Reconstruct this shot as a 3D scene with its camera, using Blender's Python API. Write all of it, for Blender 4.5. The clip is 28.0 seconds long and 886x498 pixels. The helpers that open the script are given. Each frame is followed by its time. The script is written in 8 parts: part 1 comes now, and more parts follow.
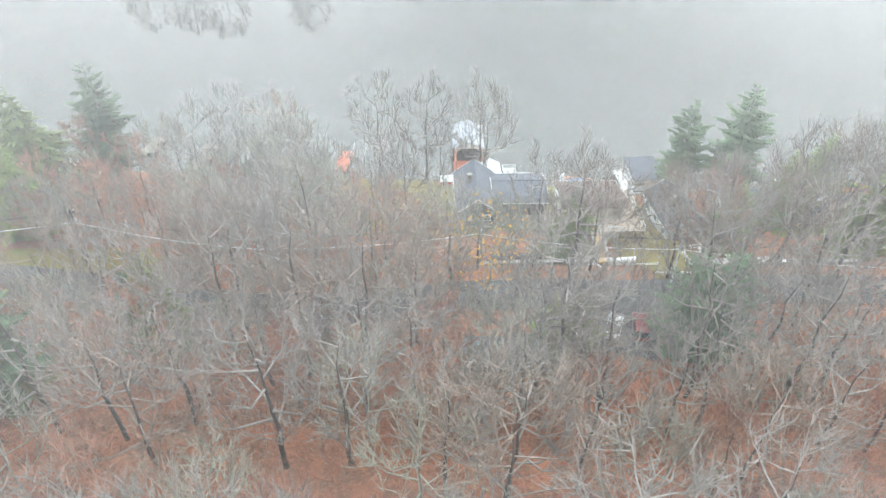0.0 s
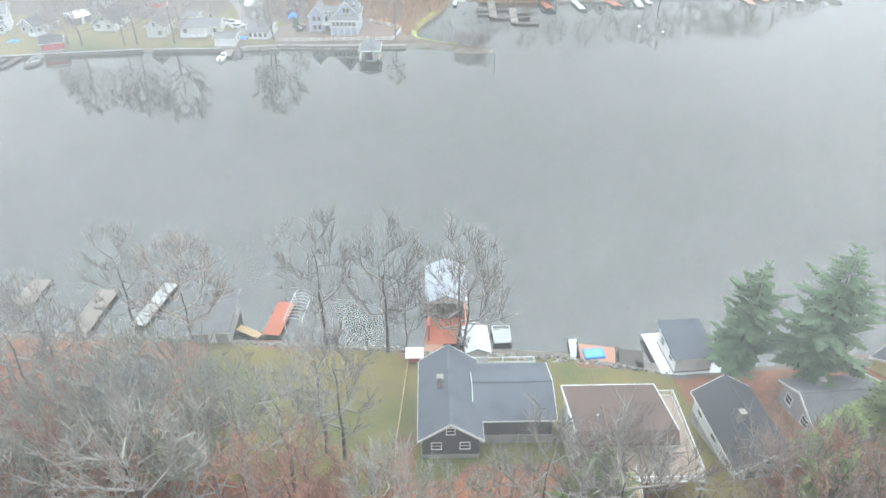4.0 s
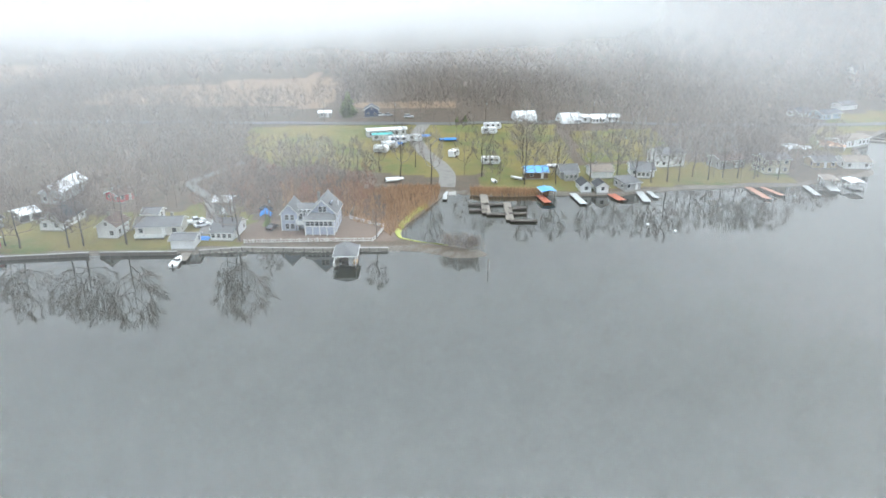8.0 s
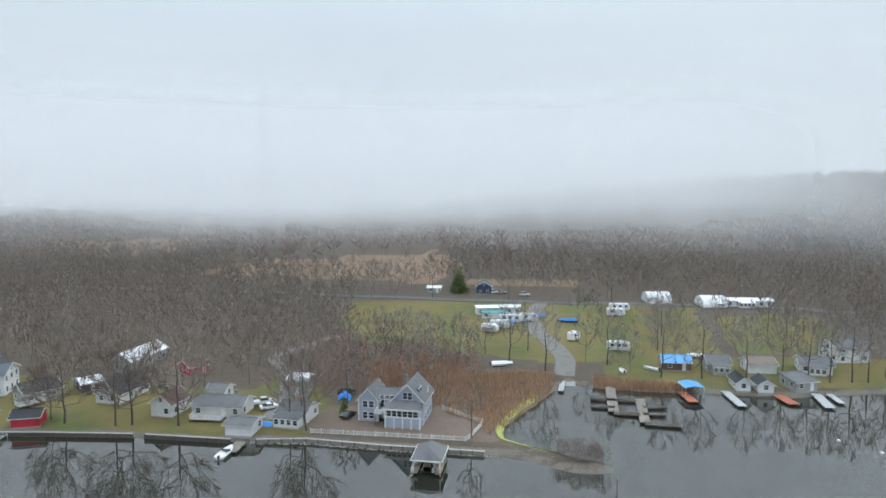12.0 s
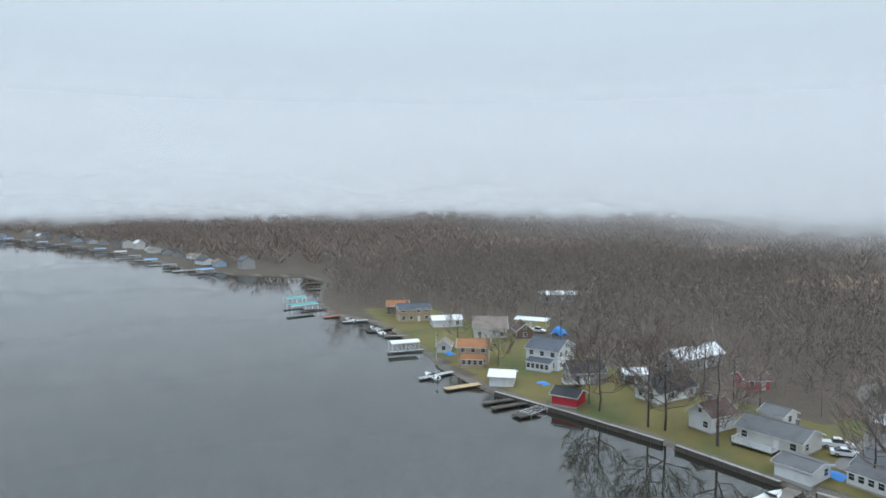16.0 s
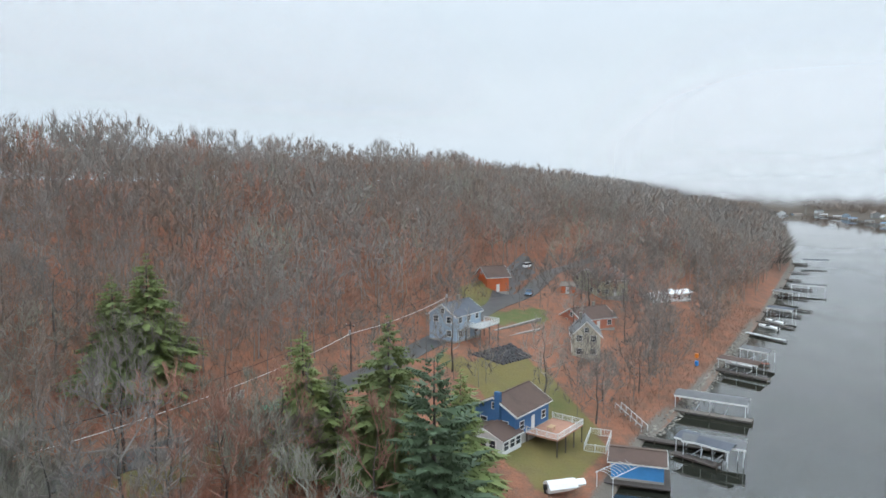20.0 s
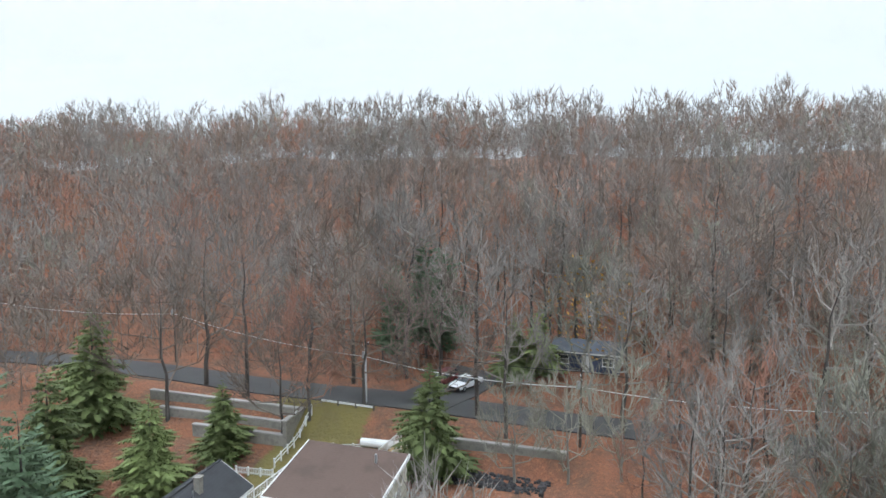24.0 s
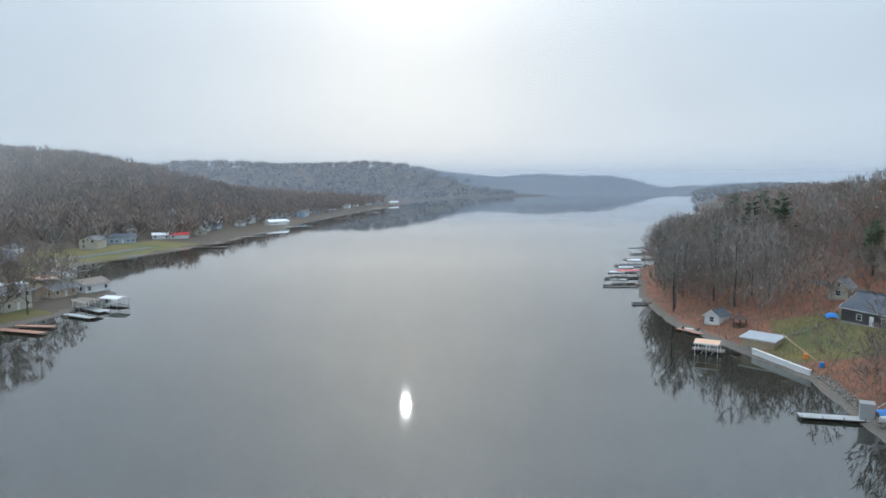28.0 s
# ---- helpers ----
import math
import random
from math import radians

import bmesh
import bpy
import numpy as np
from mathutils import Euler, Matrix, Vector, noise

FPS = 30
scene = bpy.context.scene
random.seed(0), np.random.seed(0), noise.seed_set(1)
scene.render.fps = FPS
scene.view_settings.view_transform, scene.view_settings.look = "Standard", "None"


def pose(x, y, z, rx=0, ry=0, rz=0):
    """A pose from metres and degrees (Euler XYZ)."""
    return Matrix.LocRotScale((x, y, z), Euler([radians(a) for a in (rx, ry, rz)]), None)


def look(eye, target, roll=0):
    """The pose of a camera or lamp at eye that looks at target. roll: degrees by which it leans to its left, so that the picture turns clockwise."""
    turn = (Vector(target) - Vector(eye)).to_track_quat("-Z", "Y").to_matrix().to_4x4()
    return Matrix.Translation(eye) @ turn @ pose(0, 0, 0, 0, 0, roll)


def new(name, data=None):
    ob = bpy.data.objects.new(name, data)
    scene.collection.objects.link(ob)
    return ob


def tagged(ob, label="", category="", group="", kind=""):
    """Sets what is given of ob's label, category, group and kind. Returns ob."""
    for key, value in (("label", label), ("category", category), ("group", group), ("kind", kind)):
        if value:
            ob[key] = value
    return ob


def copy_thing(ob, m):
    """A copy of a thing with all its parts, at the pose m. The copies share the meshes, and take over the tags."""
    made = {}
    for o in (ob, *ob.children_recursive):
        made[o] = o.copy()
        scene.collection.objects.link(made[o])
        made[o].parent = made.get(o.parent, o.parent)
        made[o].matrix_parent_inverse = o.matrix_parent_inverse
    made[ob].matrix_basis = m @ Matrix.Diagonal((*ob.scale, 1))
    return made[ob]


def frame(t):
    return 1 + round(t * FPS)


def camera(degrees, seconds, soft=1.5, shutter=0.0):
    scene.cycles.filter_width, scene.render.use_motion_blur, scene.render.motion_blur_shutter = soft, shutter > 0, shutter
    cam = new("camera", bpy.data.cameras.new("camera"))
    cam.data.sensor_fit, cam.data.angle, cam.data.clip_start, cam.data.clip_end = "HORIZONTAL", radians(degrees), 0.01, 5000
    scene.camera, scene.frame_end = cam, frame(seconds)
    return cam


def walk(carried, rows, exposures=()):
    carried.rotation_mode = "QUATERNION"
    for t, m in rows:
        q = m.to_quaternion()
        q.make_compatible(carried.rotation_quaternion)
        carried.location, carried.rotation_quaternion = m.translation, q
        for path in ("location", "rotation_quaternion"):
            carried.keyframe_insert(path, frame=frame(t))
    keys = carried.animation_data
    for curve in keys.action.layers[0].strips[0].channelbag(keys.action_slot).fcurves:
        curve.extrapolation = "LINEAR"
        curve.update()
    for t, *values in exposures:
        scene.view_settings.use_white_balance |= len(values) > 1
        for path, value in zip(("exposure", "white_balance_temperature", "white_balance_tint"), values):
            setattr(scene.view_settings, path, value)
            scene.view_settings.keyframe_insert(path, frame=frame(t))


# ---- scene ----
# camera: seconds, x, y, z, heading (counter-clockwise from +y), pitch, roll
cam = camera(65.83, 28.0, soft=1.6)
ROWS = [
    (0.0, 0.00, 0.00, 70.60, -1.37, -38.29, 0.02),
    (0.5, 0.84, 5.02, 69.62, -1.24, -38.26, 0.00),
    (1.0, 1.73, 10.02, 68.70, -1.15, -38.28, -0.02),
    (1.5, 2.63, 15.02, 67.87, -1.11, -38.26, 0.03),
    (2.0, 3.38, 20.04, 67.11, -1.06, -38.23, -0.02),
    (2.5, 4.08, 24.96, 66.47, -1.06, -38.14, -0.04),
    (3.0, 4.68, 29.85, 66.02, -1.21, -36.89, -0.32),
    (3.5, 5.23, 34.60, 65.71, -1.24, -35.54, -0.15),
    (4.0, 5.74, 39.35, 65.53, -1.21, -34.29, -0.06),
    (4.5, 6.25, 44.00, 65.41, -1.16, -33.01, -0.12),
    (6.5, 7.88, 60.41, 64.83, -1.29, -26.45, -0.07),
    (7.0, 8.43, 64.72, 64.76, -1.30, -24.58, -0.03),
    (7.5, 8.97, 69.05, 64.67, -1.30, -22.71, 0.00),
    (8.0, 9.50, 73.36, 64.53, -1.32, -20.81, 0.07),
    (8.5, 9.99, 77.63, 64.29, -1.34, -18.85, 0.08),
    (9.0, 10.47, 81.87, 63.83, -1.38, -16.86, 0.06),
    (9.5, 10.90, 86.08, 63.09, -1.19, -14.91, 0.10),
    (10.0, 11.29, 90.25, 62.06, -0.61, -12.96, 0.11),
    (10.5, 11.62, 94.35, 60.74, 0.56, -11.02, 0.11),
    (11.0, 11.85, 98.44, 59.16, 2.67, -9.03, 0.16),
    (11.5, 11.98, 102.57, 57.46, 5.36, -7.05, 0.11),
    (13.5, 9.62, 120.66, 51.07, 25.88, -2.52, 0.04),
    (14.0, 8.62, 124.62, 49.94, 33.00, -2.49, 0.11),
    (14.5, 7.43, 128.31, 48.91, 38.78, -2.73, 0.15),
    (15.0, 6.08, 131.50, 48.00, 44.09, -3.21, 0.04),
    (15.5, 4.70, 134.10, 47.19, 49.65, -3.76, -0.01),
    (16.0, 3.31, 136.15, 46.47, 56.30, -4.32, -0.07),
    (16.5, 2.01, 137.71, 45.84, 63.65, -4.88, -0.09),
    (17.0, 0.99, 138.78, 45.20, 71.09, -5.45, -0.08),
    (17.5, 0.36, 139.19, 44.54, 78.57, -5.94, -0.01),
    (18.0, 0.09, 139.06, 43.89, 86.14, -5.99, 0.00),
    (18.5, -0.03, 138.81, 43.29, 94.18, -5.88, 0.04),
    (19.0, -0.11, 138.60, 42.75, 102.54, -5.79, -0.01),
    (19.5, -0.25, 138.51, 42.23, 111.14, -5.68, -0.07),
    (20.0, -0.47, 138.48, 41.72, 119.80, -5.56, 0.01),
    (20.5, -0.80, 138.42, 41.23, 128.61, -5.46, -0.02),
    (21.0, -1.23, 138.38, 40.75, 137.74, -5.40, 0.09),
    (21.5, -1.62, 138.41, 40.28, 147.02, -5.33, 0.11),
    (23.5, -2.24, 138.39, 38.39, 187.73, -6.68, 0.05),
    (24.0, -2.12, 138.34, 37.94, 198.99, -6.39, -0.05),
    (24.5, -1.94, 138.18, 37.52, 210.50, -6.09, -0.04),
    (25.0, -1.73, 137.92, 37.09, 222.20, -5.82, 0.03),
    (25.5, -1.57, 137.66, 36.81, 233.99, -5.56, -0.03),
    (26.0, -1.41, 137.51, 36.72, 245.77, -5.44, 0.04),
    (26.5, -1.19, 137.45, 36.71, 257.48, -5.44, -0.00),
    (27.0, -0.80, 137.55, 36.77, 269.04, -5.48, 0.02),
    (27.5, -0.42, 137.67, 36.82, 279.77, -5.49, -0.04),
    (28.0, -0.05, 137.85, 36.88, 290.01, -5.48, 0.02),
]
walk(cam, [(t, pose(x, y, z, 90 + p, -r, h)) for t, x, y, z, h, p, r in ROWS],
     [(0, 1.12, 7000, 10), (2.5, 1.05, 6850, 9), (4.5, 0.88, 6750, 9), (8, 0.72, 6700, 10), (9.5, 0.42, 6650, 10), (11, 0.22, 6550, 10), (14, -0.04, 6350, 10), (18, 0.02, 6250, 9), (21, 0.36, 6600, 11), (24, 0.58, 6550, 11), (25.5, 0.44, 6500, 11), (28, -0.16, 6100, 9)])

# ---- world, sun, exposure ----
SUN_HEADING, SUN_HEIGHT = -66.8, 18.3
world = bpy.data.worlds.new("overcast_sky")
scene.world = world
world.use_nodes = True
wn, wl = world.node_tree.nodes, world.node_tree.links
wn.clear()
w_out, w_bg = wn.new("ShaderNodeOutputWorld"), wn.new("ShaderNodeBackground")
w_sky = wn.new("ShaderNodeTexSky")
w_sky.sky_type, w_sky.sun_disc = "NISHITA", False
w_sky.sun_elevation, w_sky.sun_rotation = radians(SUN_HEIGHT), radians(-SUN_HEADING)
w_sky.dust_density, w_sky.air_density = 4.0, 1.0
w_geo = wn.new("ShaderNodeTexCoord")
# grey cloud cover: broad soft billows, brighter round the veiled sun
w_noise = wn.new("ShaderNodeTexNoise")
w_noise.inputs["Scale"].default_value, w_noise.inputs["Detail"].default_value, w_noise.inputs["Roughness"].default_value = 2.2, 5.0, 0.5
w_ramp = wn.new("ShaderNodeValToRGB")
w_ramp.color_ramp.elements[0].position, w_ramp.color_ramp.elements[0].color = 0.25, (0.545, 0.64, 0.725, 1)
w_ramp.color_ramp.elements[1].position, w_ramp.color_ramp.elements[1].color = 0.75, (0.625, 0.715, 0.795, 1)
sun_way = Vector((-math.sin(radians(SUN_HEADING)) * math.cos(radians(SUN_HEIGHT)), math.cos(radians(SUN_HEADING)) * math.cos(radians(SUN_HEIGHT)), math.sin(radians(SUN_HEIGHT))))
w_dot = wn.new("ShaderNodeVectorMath")
w_dot.operation, w_dot.inputs[1].default_value = "DOT_PRODUCT", sun_way
w_glow = wn.new("ShaderNodeMapRange")
w_glow.interpolation_type = "SMOOTHSTEP"
w_glow.inputs["From Min"].default_value, w_glow.inputs["From Max"].default_value = 0.45, 1.0
w_glow.inputs["To Min"].default_value, w_glow.inputs["To Max"].default_value = 0.0, 0.05
w_warm = wn.new("ShaderNodeVectorMath")
w_warm.operation, w_warm.inputs[0].default_value = "SCALE", (0.96, 1.0, 1.0)
w_add = wn.new("ShaderNodeVectorMath")
w_mix = wn.new("ShaderNodeMix")
w_mix.data_type, w_mix.inputs[0].default_value = "RGBA", 0.006
# cloud decks flatten towards the horizon, and an overcast sky is brightest overhead
w_flat = wn.new("ShaderNodeVectorMath")
w_flat.operation, w_flat.inputs[1].default_value = "MULTIPLY", (1.0, 1.0, 3.2)
w_up = wn.new("ShaderNodeSeparateXYZ")
w_lift = wn.new("ShaderNodeMapRange")
w_lift.interpolation_type = "SMOOTHSTEP"
w_lift.inputs["From Min"].default_value, w_lift.inputs["From Max"].default_value = 0.16, 0.8
w_lift.inputs["To Min"].default_value, w_lift.inputs["To Max"].default_value = 1.0, 2.7
wl.new(w_geo.outputs["Generated"], w_up.inputs[0])
wl.new(w_up.outputs["Z"], w_lift.inputs["Value"])
wl.new(w_lift.outputs["Result"], w_bg.inputs["Strength"])
wl.new(w_geo.outputs["Generated"], w_flat.inputs[0])
w_tilt = wn.new("ShaderNodeMapping")
w_tilt.inputs["Rotation"].default_value = (0.61, 0.47, 0.33)
wl.new(w_flat.outputs["Vector"], w_tilt.inputs["Vector"])
wl.new(w_tilt.outputs["Vector"], w_noise.inputs["Vector"])
wl.new(w_noise.outputs["Fac"], w_ramp.inputs["Fac"])
wl.new(w_geo.outputs["Generated"], w_dot.inputs[0])
wl.new(w_dot.outputs["Value"], w_glow.inputs["Value"])
wl.new(w_glow.outputs["Result"], w_warm.inputs["Scale"])
wl.new(w_ramp.outputs["Color"], w_add.inputs[0])
wl.new(w_warm.outputs["Vector"], w_add.inputs[1])
wl.new(w_add.outputs["Vector"], w_mix.inputs[6])
wl.new(w_sky.outputs["Color"], w_mix.inputs[7])
wl.new(w_mix.outputs[2], w_bg.inputs["Color"])
wl.new(w_bg.outputs[0], w_out.inputs["Surface"])

sun = new("sun", bpy.data.lights.new("sun", "SUN"))
sun.data.energy, sun.data.angle, sun.data.color = 0.13, radians(0.6), (1.0, 0.97, 0.93)
sun.matrix_world = look(sun_way * 900, (0, 0, 0))
scene.view_settings.exposure = 0.0
scene.cycles.transparent_max_bounces = 72

# ---- materials ----
MATS = {}


def noise_node(nt, coord, scale, detail=4.0, rough=0.55):
    n = nt.nodes.new("ShaderNodeTexNoise")
    n.inputs["Scale"].default_value, n.inputs["Detail"].default_value, n.inputs["Roughness"].default_value = scale, detail, rough
    nt.links.new(coord, n.inputs["Vector"])
    return n.outputs["Fac"]


def blend(nt, fac, a, b, mode="MIX"):
    m = nt.nodes.new("ShaderNodeMix")
    m.data_type, m.blend_type = "RGBA", mode
    for sock, v in ((m.inputs[0], fac), (m.inputs[6], a), (m.inputs[7], b)):
        if isinstance(v, (int, float)):
            sock.default_value = v
        elif isinstance(v, tuple):
            sock.default_value = (*v, 1)
        else:
            nt.links.new(v, sock)
    return m.outputs[2]


def span(nt, value, lo, hi, to_lo=0.0, to_hi=1.0):
    m = nt.nodes.new("ShaderNodeMapRange")
    m.interpolation_type = "SMOOTHSTEP"
    for key, v in (("From Min", lo), ("From Max", hi), ("To Min", to_lo), ("To Max", to_hi)):
        m.inputs[key].default_value = v
    nt.links.new(value, m.inputs["Value"])
    return m.outputs["Result"]


def calc(nt, op, a, b=0.0):
    m = nt.nodes.new("ShaderNodeMath")
    m.operation = op
    for sock, v in zip(m.inputs, (a, b)):
        if isinstance(v, (int, float)):
            sock.default_value = v
        else:
            nt.links.new(v, sock)
    return m.outputs[0]


def material(name, color, rough=0.8, dark=0.6, coarse=0.35, fine=9.0, metal=0.0, bump=0.0, stain=0.35, per_object=0.0, per_island=0.0, stripes=None):
    """A weathered surface: the colour, a darker tone of it in broad stains, fine grain, and relief."""
    if name in MATS:
        return MATS[name]
    m = bpy.data.materials.new(name)
    m.use_nodes = True
    nt = m.node_tree
    b = nt.nodes["Principled BSDF"]
    geo = nt.nodes.new("ShaderNodeTexCoord").outputs["Object"]
    broad, grain = noise_node(nt, geo, coarse, 5), noise_node(nt, geo, fine, 3)
    low = tuple(c * dark for c in color)
    c = blend(nt, span(nt, broad, 0.45, 0.72, 0.0, min(1.0, stain * 1.6)), color, low)
    c = blend(nt, span(nt, grain, 0.3, 0.7, 0.0, 0.45), c, blend(nt, 0.5, c, low))
    if per_object or per_island:
        if per_object:
            r = nt.nodes.new("ShaderNodeObjectInfo").outputs["Random"]
        else:
            r = nt.nodes.new("ShaderNodeNewGeometry").outputs["Random Per Island"]
        k = per_object or per_island
        h = nt.nodes.new("ShaderNodeHueSaturation")
        nt.links.new(span(nt, r, 0, 1, 1 - k, 1 + k), h.inputs["Value"])
        nt.links.new(c, h.inputs["Color"])
        c = h.outputs["Color"]
    height = grain
    if stripes:  # boards or shingle courses: a spacing in metres and the axis they repeat along
        step, axis, depth = stripes
        sep = nt.nodes.new("ShaderNodeSeparateXYZ")
        nt.links.new(geo, sep.inputs[0])
        saw = calc(nt, "FRACT", calc(nt, "DIVIDE", sep.outputs["XYZ".index(axis)], step))
        line = span(nt, saw, 0.0, 0.14, 1.0, 0.0)
        c = blend(nt, calc(nt, "MULTIPLY", line, depth), c, tuple(v * 0.45 for v in color))
        height = calc(nt, "ADD", calc(nt, "MULTIPLY", grain, 0.3), saw)
    nt.links.new(c, b.inputs["Base Color"])
    b.inputs["Roughness"].default_value, b.inputs["Metallic"].default_value = rough, metal
    if bump:
        bp = nt.nodes.new("ShaderNodeBump")
        bp.inputs["Strength"].default_value, bp.inputs["Distance"].default_value = bump, 0.03
        nt.links.new(height, bp.inputs["Height"])
        nt.links.new(bp.outputs["Normal"], b.inputs["Normal"])
    MATS[name] = m
    return m


BARK = material("bark", (0.085, 0.074, 0.066), 0.9, 0.55, 0.6, 6, bump=0.6, per_object=0.25)
BARK_PALE = material("pale_bark", (0.26, 0.245, 0.215), 0.9, 0.5, 0.6, 6, bump=0.5, per_object=0.2)
TWIGS = {
    "grey": material("grey_twigs", (0.255, 0.228, 0.205), 0.9, 0.6, 0.12, 3, per_object=0.25),
    "brown": material("brown_twigs", (0.215, 0.168, 0.138), 0.9, 0.6, 0.12, 3, per_object=0.25),
    "russet": material("russet_twigs", (0.31, 0.165, 0.12), 0.9, 0.6, 0.12, 3, per_object=0.25),
    "dark": material("dark_twigs", (0.185, 0.155, 0.13), 0.9, 0.6, 0.12, 3, per_object=0.25),
    "moss": material("lichen_twigs", (0.27, 0.26, 0.21), 0.9, 0.6, 0.12, 3, per_object=0.2),
}
NEEDLES = material("conifer_needles", (0.155, 0.195, 0.062), 0.75, 0.5, 0.3, 4, per_object=0.3, bump=0.3)
NEEDLES_BLUE = material("dark_pine_needles", (0.085, 0.135, 0.068), 0.75, 0.5, 0.3, 4, per_object=0.3)
REED = material("dry_reeds", (0.44, 0.275, 0.165), 0.9, 0.5, 0.15, 2, per_island=0.35)
BRUSH = material("dry_brush", (0.27, 0.185, 0.135), 0.9, 0.6, 0.15, 2, per_island=0.3)
GREEN_BUSH = material("shrub_leaves", (0.07, 0.10, 0.035), 0.8, 0.5, 0.5, 5, per_island=0.3)
GOLD_LEAF = material("golden_leaves", (0.50, 0.27, 0.06), 0.7, 0.6, 0.5, 5, per_island=0.3)

# ---- the lie of the land ----
# the lake's shore, walked once round: south bank from west to east, then back along the north bank
SHORE = [(-1150, 40), (-800, 79), (-513, 112), (-378, 122), (-249, 121), (-200, 119), (-142, 117), (-110, 113.5), (-55, 115), (-27, 113.5), (0, 110.5),
         (24, 109), (38, 105), (60, 107), (75, 109), (92, 108), (119, 112), (142, 116), (163, 128), (187, 142), (205, 147), (231, 153), (298, 159),
         (360, 148), (600, 120), (1200, 130), (2200, 140), (3100, 110), (3200, 190), (2283, 355), (2080, 606), (1680, 725), (1022, 592), (658, 505),
         (448, 441), (333, 407), (268, 402), (231, 398), (200, 372), (176, 318), (140, 303), (120, 302), (96, 299), (73, 292), (58, 293), (38, 291.5),
         (25, 293), (17.5, 297), (13, 289), (9.5, 279), (5, 268), (1.5, 259), (2.5, 251), (9, 247), (17, 244.5), (24.5, 240.5), (24, 237), (17, 236.5), (9, 241),
         (2, 242.8), (-23, 243), (-39, 244), (-55, 241), (-78, 240.5), (-100, 238), (-122, 234.5), (-147, 237), (-170, 244), (-204, 253), (-221, 254),
         (-243, 248), (-275, 256), (-305, 270), (-345, 290), (-372, 290), (-404, 259), (-469, 241), (-615, 231), (-820, 178), (-984, 125), (-1150, 90)]
SH = np.array(SHORE, float)


def shore_distance(x, y):
    """Metres from the waterline: positive on land, negative on the lake."""
    x, y = np.asarray(x, float), np.asarray(y, float)
    best, inside = np.full(x.shape, 1e9), np.zeros(x.shape, bool)
    for (ax, ay), (bx, by) in zip(SH, np.roll(SH, -1, 0)):
        dx, dy = bx - ax, by - ay
        k = np.clip(((x - ax) * dx + (y - ay) * dy) / (dx * dx + dy * dy), 0, 1)
        best = np.minimum(best, np.hypot(x - ax - k * dx, y - ay - k * dy))
        cross = (ay > y) != (by > y)
        with np.errstate(divide="ignore", invalid="ignore"):
            inside ^= cross & (x < ax + (y - ay) * dx / np.where(dy == 0, 1e-9, dy))
    return np.where(inside, -best, best)


SOUTH_D = [0, 1.2, 4, 12, 26, 40, 52, 65, 90, 112, 140, 190, 400, 900]
SOUTH_Z = [0.1, 0.9, 1.4, 3.2, 6.8, 10.4, 11.6, 15.5, 25, 32, 38, 42, 44, 46]
NORTH_D = [0, 1.0, 5, 30, 100, 300, 900]
NORTH_Z = [0.1, 0.8, 1.1, 1.9, 3.5, 5, 9]
HILLS = [(330, 800, 300, 200, 30), (120, 760, 260, 220, 18), (560, 760, 190, 150, 34), (1950, 1050, 420, 260, 75), (1250, 1150, 450, 260, 62), (2700, 420, 700, 160, 45),
         (3300, 1500, 900, 600, 80), (-800, 560, 260, 210, 16), (2380, 660, 300, 150, 40), (-1250, 250, 300, 260, 18), (-1000, 1300, 800, 400, 22), (-620, 900, 300, 200, 14)]
ROAD = [(-330, 60, 12.5), (-215, 57, 11.8), (-172, 66, 11), (-150, 66, 11), (-120, 70, 10.4), (-90, 73, 10.2), (-68, 73, 10.1), (-50, 70.5, 10), (-30, 65.5, 10.2), (-12, 63.5, 10.5), (4, 66, 10.8), (14, 66, 11),
        (27, 65.2, 11), (46, 66.2, 11), (62, 65, 11.1), (85, 66, 11.3), (120, 74, 11.5), (160, 84, 11), (220, 105, 9)]


def lerp_road(x):
    r = np.array(ROAD)
    return np.interp(x, r[:, 0], r[:, 1]), np.interp(x, r[:, 0], r[:, 2])


def wave(x, y, s, ph=0.0):
    return np.sin(x / s + ph) * np.cos(y / s * 1.13 + 1.7 * ph) + 0.5 * np.sin(x / s * 2.3 + 2.1 * ph + y / s * 1.7)


# levels cut into the bank in front of the block walls: x from, to, y from, to, height
TERRACES = [(6, 21, 73.6, 79, 8.0), (38.5, 58, 75.4, 79.5, 7.3)]


